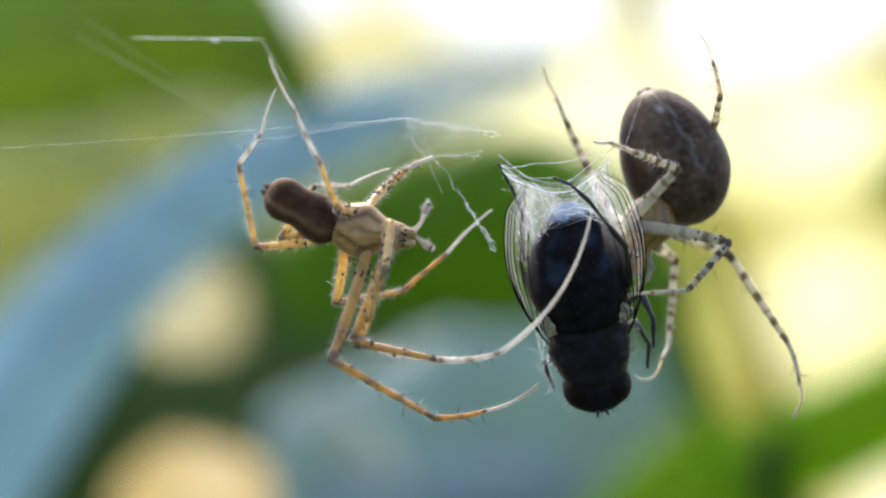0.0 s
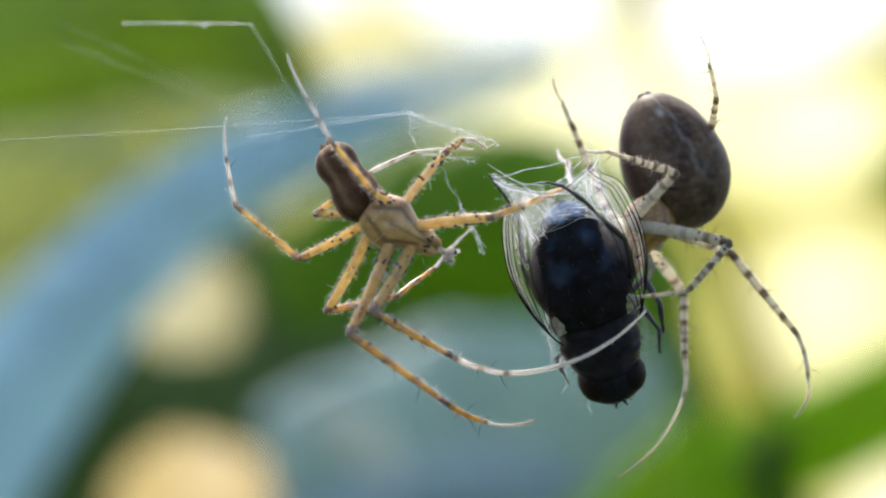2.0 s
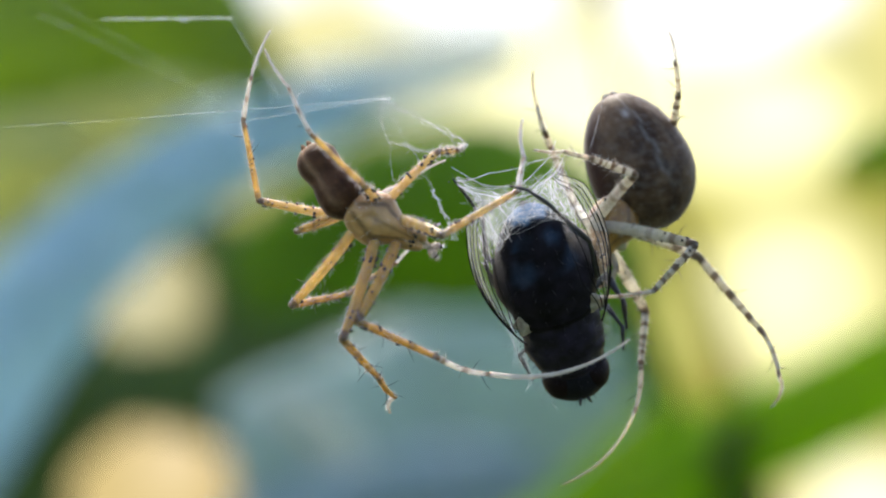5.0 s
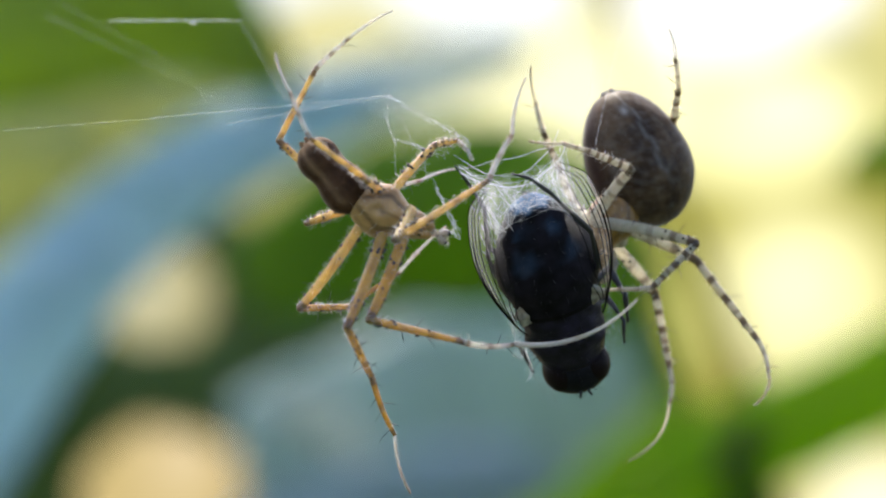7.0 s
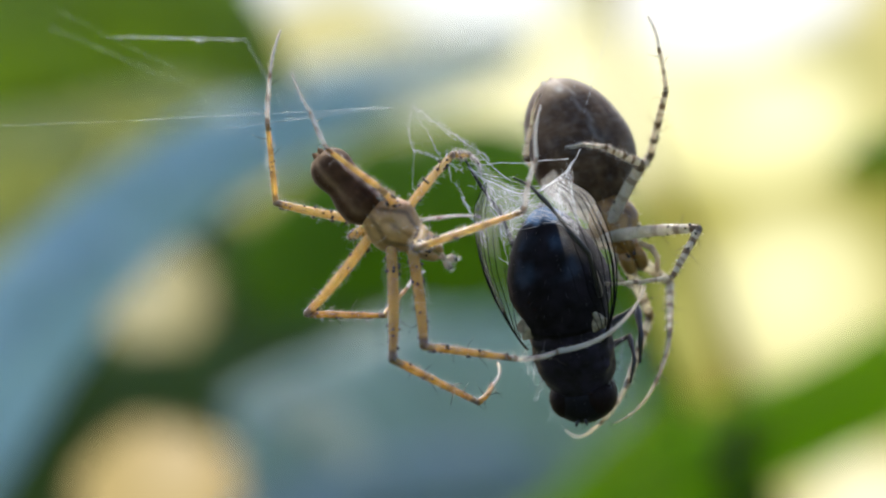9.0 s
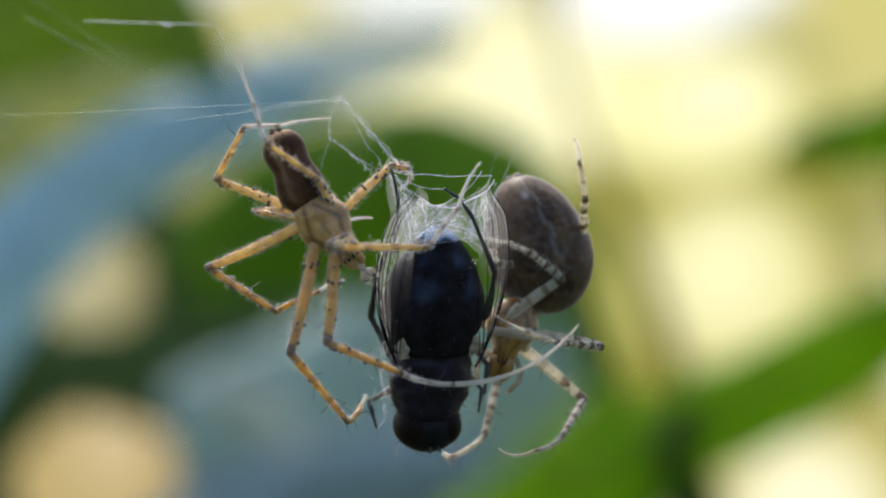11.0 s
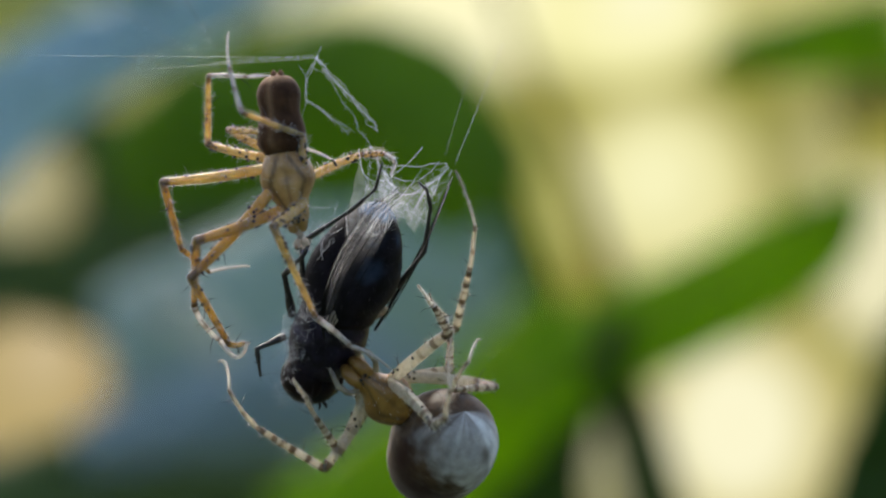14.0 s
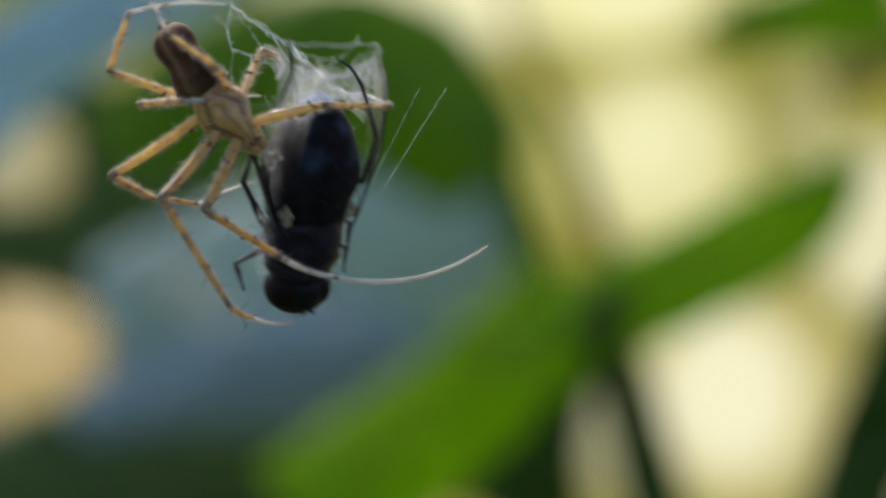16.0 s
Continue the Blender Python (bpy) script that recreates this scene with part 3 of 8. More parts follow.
def build_leg(spider, skin, tip_skin, base, lengths, girth, style):
    f, t, m, s = lengths
    hairy = [hair_pale, spine_black, shell_clear]
    if style["kind"] == "male":
        segs = [("femur", leg_segment(f, 0.27 * girth, 0.21 * girth, 34, [(0.97, 0.045, 0.9), (0.7, 0.035, 0.25)], 0.015, 0.10, 60, 0.24, style["spines"] // 2, 18, tip_dark=0.2, shell=True), style["femur"]),
                ("tibia", leg_segment(t, 0.19 * girth, 0.135 * girth, 40, [(0.05, 0.08, 0.6), (0.36, 0.05, 0.5), (0.66, 0.055, 0.55), (0.96, 0.07, 0.85)], 0.0, 0.08, 60, 0.22, style["spines"], 14, tip_dark=0.2, shell=True), style["tibia"]),
                ("metatarsus", leg_segment(m, 0.125 * girth, 0.085 * girth, 24, [(0.06, 0.07, 0.8), (0.5, 0.09, 0.6), (0.94, 0.08, 0.8)], style["bow"] * 0.5, 0.0, 40, 0.16, int(style["spines"] * 0.8)), style["meta"]),
                ("tarsus", leg_segment(s, style["tip"] * girth, 0.04 * girth, 24, [(0.98, 0.02, 0.4)], style["bow"], 0.0, 50, 0.11, tip_dark=style["smoky"]), tip_skin)]
    else:
        segs = [("femur", leg_segment(f, 0.30 * girth, 0.22 * girth, 56, [(0.55, 0.04, 0.5), (0.78, 0.045, 0.8), (0.96, 0.055, 1.0)], 0.02, 0.10, 50, 0.2, 4, 10), skin),
                ("tibia", leg_segment(t, 0.20 * girth, 0.14 * girth, 72, [(0.04, 0.06, 1.0), (0.26, 0.05, 1.0), (0.5, 0.06, 1.0), (0.66, 0.03, 0.7), (0.78, 0.05, 1.0), (0.97, 0.06, 1.0)], 0.0, 0.06, 60, 0.2, 7, 8), skin),
                ("metatarsus", leg_segment(m, 0.125 * girth, 0.09 * girth, 48, [(0.06, 0.06, 0.8), (0.45, 0.06, 0.6), (0.93, 0.07, 0.8)], style["bow"] * 0.5, 0.0, 40, 0.16, 4, tip_dark=0.3), skin),
                ("tarsus", leg_segment(s, 0.085 * girth, 0.035 * girth, 24, [(0.3, 0.04, 0.25), (0.98, 0.05, 0.8)], style["bow"], 0.0, 50, 0.11, tip_dark=0.75), tip_skin)]
    hip = Vector(base)
    root = Vector((hip.x * 0.72, hip.y * 0.4 + 0.12, hip.z * 0.35))
    cox = Shape().tube([root, root.lerp(hip, 0.4), root.lerp(hip, 0.75), hip], [0.34 * girth, 0.36 * girth, 0.3 * girth, 0.27 * girth], 12, 0, [0.1, 0.0, 0.1, 0.3])
    part("coxa", fuzz(cox, 14, 0.5, 0.18), [style["femur"] if style["kind"] == "male" else skin] + hairy, spider)
    return {"base": Vector(base), "lengths": lengths, "rows": [], "segments": [part(n, sh, [mat] + hairy, spider) for n, sh, mat in segs]}


def carapace(length, width, height, sharp):
    """Pear-shaped front body along x, with a head lobe, a thoracic pit and darker side stripes."""
    sh, rings, marks, n = Shape(), [], [], 52
    for i in range(45):
        u = i / 44
        x = (u - 0.48) * length
        w = width * (0.28 + 0.72 * math.sin(math.pi * min(1, u / 0.86)) ** 0.7 if u < 0.43 else 0.52 + 0.48 * (1 - smooth_step(0.43, 0.78, u)) * 1.0) * (1 - sharp * smooth_step(0.86, 1.0, u)) * smooth_step(-0.06, 0.1, u)
        h = height * (0.45 + 0.55 * math.sin(math.pi * min(1, 0.12 + u * 0.95))) * (1 - 0.45 * smooth_step(0.85, 1.0, u)) * smooth_step(-0.08, 0.12, u)
        ring, mk = [], []
        for k in range(n):
            a = 2 * math.pi * k / n
            y, z = -math.cos(a), math.sin(a)
            pit = 0.12 * math.exp(-((u - 0.38) / 0.09) ** 2 - (z / 0.25) ** 2) if y < 0 else 0
            groove = 0.05 * math.exp(-((abs(z) - 0.45 - 0.5 * (u - 0.5)) / 0.08) ** 2) if 0.35 < u < 0.75 else 0
            ring.append((x, y * h * (1 - pit - groove), z * w))
            wave = 0.05 * math.sin(u * 24) + 0.04 * noise.noise(Vector((u * 9, z * 3, 1)))
            side = math.exp(-((abs(z) - 0.6 + wave + 0.3 * smooth_step(0.5, 0.9, u)) / 0.19) ** 2) * (1 if y < 0.3 else 0.2)
            mid = math.exp(-(z / 0.1) ** 2) * smooth_step(0.2, 0.45, u) * 0.45 if y < 0 else 0
            zc = 0.26 + 0.34 * smooth_step(0.1, 0.45, u) - 0.22 * smooth_step(0.6, 0.9, u)
            plate = 0.75 * math.exp(-((abs(z) - zc + 0.5 * wave) / 0.095) ** 2) if y < 0.2 else 0
            side = max(0.6 * side * smooth_step(0.7, 0.8, abs(z)), plate)
            mk.append(min(1, 1.0 * side * smooth_step(0.05, 0.2, u) * (1 - smooth_step(0.8, 0.95, u)) + mid))
        rings.append(ring)
        marks.append(mk)
    return sh.loft(rings, 0, marks)


def fuzz(sh, count, spread, length, r=0.006, mat=1):
    """Fine hairs standing on the shape's own skin."""
    base = len(sh.v)
    c = sum((Vector(v) for v in sh.v), Vector()) / base
    for i in range(count):
        p = Vector(sh.v[random.randrange(base)])
        d = (p - c).normalized() + Vector([random.uniform(-spread, spread) for _ in range(3)])
        sh.hair(p, d, length * random.uniform(0.5, 1.2), r, mat)
    return sh


def build_male():
    palps = []
    root = tagged(new("male_spider"), "slender tan male spider with amber legs and dark brown abdomen", "spider")
    body = part("cephalothorax", fuzz(carapace(3.2, 1.08, 0.8, 0.25), 120, 0.5, 0.25), [male_shell, hair_pale], root, "tan carapace with dark side stripes")
    for x, y, z, r in ((1.5, -0.46, 0.11, 0.075), (1.5, -0.46, -0.11, 0.075), (1.38, -0.6, 0.16, 0.06), (1.38, -0.6, -0.16, 0.06), (1.48, -0.36, 0.3, 0.06), (1.48, -0.36, -0.3, 0.06)):
        part("eye", Shape().ball((x, y, z), r, 0, 8), eye_black, body, "shiny black eye")
    for s in (-1, 1):
        j = Shape().tube([(1.2, -0.25, 0.2 * s), (1.5, -0.15, 0.22 * s), (1.72, 0.05, 0.2 * s), (1.8, 0.35, 0.16 * s), (1.76, 0.6, 0.12 * s)], [0.16, 0.2, 0.2, 0.16, 0.07], 10, 0, [0, 0.1, 0.2, 0.4, 0.9])
        part("chelicera", fuzz(j, 16, 0.6, 0.18), [male_shell, hair_pale], root, "pinkish tan jaw")
        p = Shape().tube([(0, 0, 0), (0.35, -0.02, 0.04 * s), (0.62, -0.05, 0.22 * s), (0.74, -0.08, 0.55 * s), (0.74, -0.1, 0.85 * s)], [0.11, 0.1, 0.1, 0.09, 0.1], 9, 0, [0.0, 0.5, 0.1, 0.3, 0.2])
        p.ball((0.74, -0.1, 1.05 * s), 0.19, 0, 9, (0.9, 1, 1.2), 0.4)
        p.ball((0.76, -0.12, 1.2 * s), 0.11, 2, 8)
        palps.append(part("palp", fuzz(p, 60, 0.6, 0.22), [male_whip_skin, hair_pale, eye_black], root, "pale hairy palp with a dark bulb"))
    ab, rings, marks, n = Shape(), [], [], 26
    for i in range(27):
        u = i / 26
        r = 0.95 * min(1, (1 - (1 - min(1, u / 0.32)) ** 2) ** 0.6 + 0.06) * (1 - 0.16 * math.exp(-((u - 0.56) / 0.14) ** 2)) * (1 - 0.12 * smooth_step(0.35, 0.95, u)) * (max(0.0, 1 - max(0, (u - 0.76) / 0.24) ** 2) ** 0.5 + 0.02)
        ring, mk = [], []
        for k in range(n):
            a = 2 * math.pi * k / n
            y, z = -math.cos(a), math.sin(a)
            lump = 1 + 0.03 * noise.noise(Vector((u * 5, y * 2, z * 2)))
            ring.append((-0.45 + u * 3.45, y * r * 0.92 * lump + 0.15 * math.sin(math.pi * u) * -1, z * r * lump))
            wob = 0.18 * noise.noise(Vector((u * 6, 3.1, z)))
            stripe = math.exp(-((z - 0.45 + wob) / 0.13) ** 2) * (1 if y < 0 else 0) * smooth_step(0.05, 0.2, u)
            rim = smooth_step(0.82, 0.98, abs(z)) * 0.3 + 0.8 * smooth_step(0.86, 0.99, u)
            mk.append(min(1, 0.45 * stripe + rim * 0.7))
        rings.append(ring)
        marks.append(mk)
    ab.loft(rings, 0, marks)
    abdomen = part("abdomen", fuzz(ab, 200, 0.4, 0.13, 0.005), [male_belly, hair_brown], root, "dark brown abdomen with a pale stripe")
    sp = Shape()
    for z in (-0.13, 0.13):
        sp.tube([(2.8, -0.05, z), (3.0, -0.1, z * 1.1), (3.14, -0.12, z)], [0.14, 0.12, 0.05], 8, 0, [0.2, 0.5, 0.3])
    part("spinneret", sp, male_belly, abdomen)
    legs = {}
    for name, (base, lengths) in MALE_LEGS.items():
        style = {"kind": "male", "spines": {"a": 7, "b": 10, "c": 6, "h": 3}.get(name, 4), "bow": {"a": -0.1, "b": -0.07, "h": 0.05}.get(name, 0.03),
                 "tibia": male_leg_skin if name in "abc" else male_pale_skin, "tip": {"a": 0.11, "b": 0.068}.get(name, 0.08), "smoky": 0.75 if name == "b" else 0.15, "meta": male_leg_skin if name in "bc" else male_whip_skin, "femur": male_leg_skin if name in "ab" else male_pale_skin}
        legs[name] = build_leg(root, male_leg_skin, male_whip_skin, base, lengths, {"a": 1.05, "b": 1.05, "h": 1.0, "c": 0.95}.get(name, 0.82), style)
    return root, abdomen, legs, palps


def build_female():
    root = tagged(new("female_spider"), "large female spider with a swollen grey-brown abdomen and dark-ringed legs", "spider")
    body = part("cephalothorax", fuzz(carapace(3.0, 1.05, 0.85, 0.3), 120, 0.5, 0.22), [female_shell, hair_pale], root, "ochre carapace with a dark middle stripe")
    for x, y, z, r in ((1.44, -0.48, 0.13, 0.075), (1.44, -0.48, -0.13, 0.075), (1.34, -0.62, 0.18, 0.06), (1.34, -0.62, -0.18, 0.06), (1.42, -0.4, 0.36, 0.06), (1.42, -0.4, -0.36, 0.06)):
        part("eye", Shape().ball((x, y, z), r, 0, 8), eye_black, body, "shiny black eye")
    for s in (-1, 1):
        j = Shape().tube([(1.2, -0.3, 0.26 * s), (1.55, -0.2, 0.29 * s), (1.8, 0.1, 0.27 * s), (1.88, 0.45, 0.2 * s), (1.8, 0.75, 0.14 * s)], [0.22, 0.29, 0.28, 0.22, 0.08], 10, 0, [0, 0.15, 0.3, 0.6, 0.95])
        part("chelicera", fuzz(j, 20, 0.6, 0.18), [female_shell, hair_pale], root, "brown jaw")
        p = Shape().tube([(1.1, -0.2, 0.55 * s), (1.55, -0.5, 0.85 * s), (2.0, -0.4, 0.9 * s), (2.35, 0.0, 0.7 * s), (2.45, 0.3, 0.6 * s)], [0.11, 0.13, 0.12, 0.1, 0.05], 9, 0, [0, 0.7, 0.1, 0.7, 0.2])
        part("palp", fuzz(p, 30, 0.6, 0.18), [female_leg_skin, hair_pale], root, "pale ringed palp")
    ab, rings, marks, n = Shape(), [], [], 80
    for i in range(65):
        u = i / 64
        x = -2.95 + 5.9 * u
        r = 2.12 * (max(0.0, 1 - (2 * u - 1) ** 2) ** 0.5) * (1 + 0.16 * (0.5 - u) * math.sin(math.pi * u) * 2) * (1 - 0.1 * smooth_step(0.75, 1, u)) + 0.03
        ring, mk = [], []
        for k in range(n):
            a = 2 * math.pi * k / n
            y, z = -math.cos(a), math.sin(a)
            lump = 1 + 0.018 * noise.noise(Vector((u * 6, y * 3, z * 3)))
            ring.append((x, y * r * lump, z * r * lump))
            q = Vector((u * 5.5, y * 1.6, z * 1.6))
            torn = 0.16 * noise.noise(q) + 0.12 * noise.noise(q * 3.1) + 0.05 * noise.noise(q * 8)
            face, flank = (y + z) * 0.707, (y - z) * 0.707
            # pale marking of the skin; its strong white also stands in for light
            pale = smooth_step(-0.1, 0.16, 0.42 + 0.17 * flank - u + torn) * smooth_step(-0.15, 0.35, face + 0.5 * torn)
            blot = math.exp(-((flank - 0.78) / 0.15) ** 2 - ((u - 0.40 + 0.4 * torn) / 0.11) ** 2) + 0.6 * math.exp(-((flank - 0.5) / 0.12) ** 2 - ((u - 0.18) / 0.05) ** 2) if face > 0 else 0
            streak = smooth_step(-0.18, 0.22, noise.noise(Vector((u * 1.5, y * 2.6 + 3, z * 2.6))))
            patch = pale * (0.5 + 0.5 * streak) * (1 - min(1, 1.2 * blot)) * (0.88 + 0.3 * noise.noise(q * 3)) * (1 - 0.6 * smooth_step(0.0, 0.8, -flank))
            line = math.exp(-((z + 0.34 + 0.05 * math.sin(u * 26)) / 0.045) ** 2) * smooth_step(0.25, 0.4, u) if y < 0 else 0
            # a small highlight, painted on as a pale dot
            bead = 0.3 * math.exp(-((z + 0.15) / 0.09) ** 2 - ((u - 0.84) / 0.03) ** 2) if y < 0 else 0
            mk.append(min(1, max(0, 0.9 * patch + 0.1 * line + bead + 0.07 * max(0, noise.noise(q * 4)) + 0.03 * max(0, noise.noise(q * 11)))))
        rings.append(ring)
        marks.append(mk)
    ab.loft(rings, 0, marks)
    abdomen = part("abdomen", fuzz(ab, 600, 0.3, 0.11, 0.005), [female_belly, hair_brown], root, "swollen grey-brown abdomen with pale marbling, whitened to look lit")
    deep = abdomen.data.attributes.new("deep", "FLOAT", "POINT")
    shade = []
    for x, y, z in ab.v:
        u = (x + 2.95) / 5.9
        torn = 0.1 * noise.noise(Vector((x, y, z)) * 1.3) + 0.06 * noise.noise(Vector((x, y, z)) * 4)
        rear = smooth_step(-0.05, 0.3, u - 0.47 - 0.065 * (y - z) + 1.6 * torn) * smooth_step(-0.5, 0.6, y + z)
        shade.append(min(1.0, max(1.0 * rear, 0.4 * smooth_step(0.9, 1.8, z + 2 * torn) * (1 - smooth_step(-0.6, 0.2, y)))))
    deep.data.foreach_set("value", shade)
    for dz, dy in ((0.2, -0.1), (-0.2, -0.1), (0.0, 0.18)):
        sp = Shape().tube([(2.6, dy, dz), (2.9, dy * 1.2, dz), (3.05, dy * 1.1, dz * 0.8)], [0.18, 0.15, 0.06], 9, 0, [0.0, 0.1, 0.3])
        part("spinneret", sp, female_belly, abdomen, "short dark spinneret")
    legs = {}
    for name, (base, lengths) in FEMALE_LEGS.items():
        style = {"kind": "female", "bow": {"e": 0.09, "f": 0.1, "a": -0.03}.get(name, 0.04)}
        legs[name] = build_leg(root, female_leg_skin, female_leg_skin, base, lengths, 0.84, style)
    return root, abdomen, legs


# Where each leg joins the body and how long its four joints are, in millimetres.
MALE_LEGS = {
    "a": ((0.95, -0.2, -0.45), (3.94, 3.82, 2.69, 6.15)),
    "b": ((0.15, -0.3, -0.75), (4.67, 4.84, 2.35, 2.37)),
    "c": ((-0.75, -0.1, -0.8), (4.2, 3.19, 2.41, 2.6)),
    "d": ((-1.0, 0.6, -0.3), (4.32, 3.36, 1.98, 2.2)),
    "e": ((-0.9, 0.7, 0.2), (3.0, 2.9, 2.37, 2.31)),
    "f": ((-0.55, -0.35, 0.7), (1.21, 3.08, 2.18, 2.13)),
    "g": ((-0.1, -0.1, 0.85), (2.98, 0.9, 0.5, 0.6)),
    "h": ((0.85, -0.35, 0.45), (2.98, 4.45, 2.12, 2.26)),
}
FEMALE_LEGS = {
    "a": ((0.1, 0.1, -0.8), (5.05, 4.21, 1.9, 2.53)),
    "b": ((0.3, -0.2, -0.7), (3.63, 1.89, 1.1, 1.34)),
    "c": ((0.5, 0.3, 0.2), (3.96, 4.0, 1.39, 2.09)),
    "d": ((0.3, -0.4, -0.6), (4.62, 2.53, 1.63, 2.71)),
    "e": ((0.0, 0.3, -0.9), (5.0, 4.26, 2.33, 2.72)),
    "f": ((0.4, 0.3, -0.4), (4.24, 3.03, 2.03, 4.28)),
    "g": ((0.5, 0.2, 0.5), (2.6, 2.36, 1.39, 1.22)),
    "h": ((0.4, 0.3, 0.8), (2.63, 2.3, 1.33, 1.09)),
}


# ---- fly ----
def strand(sh, a, b, r, sag=0.0, n=4, mat=0):
    a, b = Vector(a), Vector(b)
    j = (b - a).length
    pts = []
    for i in range(n + 1):
        u = i / n
        pts.append(a.lerp(b, u) + Vector([random.uniform(-1, 1) * j * 0.02 for _ in range(3)]) * (0 < i < n) + Vector((0, 0, -sag * j * 4 * u * (1 - u))))
    sh.tube(pts, r, 4, mat)


def wing(fly, side):
    """A fly's wing: cambered membrane with a stout leading vein, long veins and cross veins."""
    length, width = (7.6, 1.45) if side < 0 else (7.7, 2.0)

    def place(u, v):
        # u runs to the tip, v from the leading edge (0) to the inner edge (1)
        lead = 1.27 * math.sin(math.pi * min(1, u * 0.97)) ** 0.8 * (1 - 0.25 * u)
        w = width * (0.22 + 0.78 * smooth_step(0.0, 0.35, u)) * math.sqrt(max(0.0, 1 - max(0, (u - 0.45) / 0.55) ** 2.4))
        x = lead - v * w + 0.5 * smooth_step(0.8, 1.0, u) * -width * 0.75
        fold = 0.14 * math.sin(math.pi * v) + 0.015 * math.sin(v * 19)
        return (side * x, -fold * (1 - 0.6 * u) - 0.25 * math.sin(math.pi * u), u * length)

    sh, nu, nv = Shape(), 30, 14
    for i in range(nu + 1):
        for k in range(nv + 1):
            sh.v.append(place(i / nu, k / nv))
            sh.b.append(max(smooth_step(0.5, 0.78, i / nu) * (1 - 0.3 * smooth_step(0.5, 1.0, k / nv)), (0.85 if side < 0 else 0.5) * (1 - smooth_step(0.15, 0.5, k / nv))))
    for i in range(nu):
        for k in range(nv):
            a = i * (nv + 1) + k
            sh.f.append((a, a + 1, a + nv + 2, a + nv + 1))
            sh.m.append(0)
    skin = part("wing", sh, wing_skin, fly, "clear smoky wing with dark veins")
    veins = [Shape().tube([place(i / 30, 0.0) for i in range(30)], [0.036 - 0.0007 * i for i in range(30)], 6)]
    for v0, v1, u0, u1, r in ((0.02, 0.10, 0.0, 0.62, 0.026), (0.05, 0.16, 0.0, 0.86, 0.026), (0.10, 0.30, 0.02, 0.985, 0.024), (0.2, 0.46, 0.05, 0.97, 0.022), (0.36, 0.66, 0.10, 0.9, 0.02), (0.55, 0.86, 0.1, 0.74, 0.018), (0.75, 0.97, 0.08, 0.5, 0.016)):
        veins.append(Shape().tube([place(u0 + (u1 - u0) * i / 18, v0 + (v1 - v0) * (i / 18) ** 1.3) for i in range(19)], [1.3 * r * (1 - 0.45 * i / 18) for i in range(19)], 5))
    for u, v0, v1 in ((0.46, 0.2, 0.36), (0.64, 0.38, 0.62), (0.3, 0.12, 0.22)):
        veins.append(Shape().tube([place(u + 0.03 * i / 4, v0 + (v1 - v0) * i / 4) for i in range(5)], 0.017, 5))
    for ve in veins:
        part("wing_vein", ve, vein, skin, "dark wing vein")
    return skin


def fly_leg_part(fly, pts, r, label="black bristly fly leg"):
    sh = Shape()
    fine = []
    for a, b in zip(pts, pts[1:]):
        for i in range(5):
            fine.append(Vector(a).lerp(Vector(b), i / 5))
    fine.append(Vector(pts[-1]))
    n = len(fine)
    sh.tube(fine, [r * (1 - 0.7 * i / n) * (1 + 0.2 * math.sin(i / 5 * math.pi * 2)) for i in range(n)], 8)
    for i in range(60):
        k = random.randrange(n)
        d = Vector([random.uniform(-1, 1) for _ in range(3)])
        sh.hair(fine[k], d, random.uniform(0.15, 0.35), 0.01, 0)
    part("leg", sh, fly_leg, fly, label)


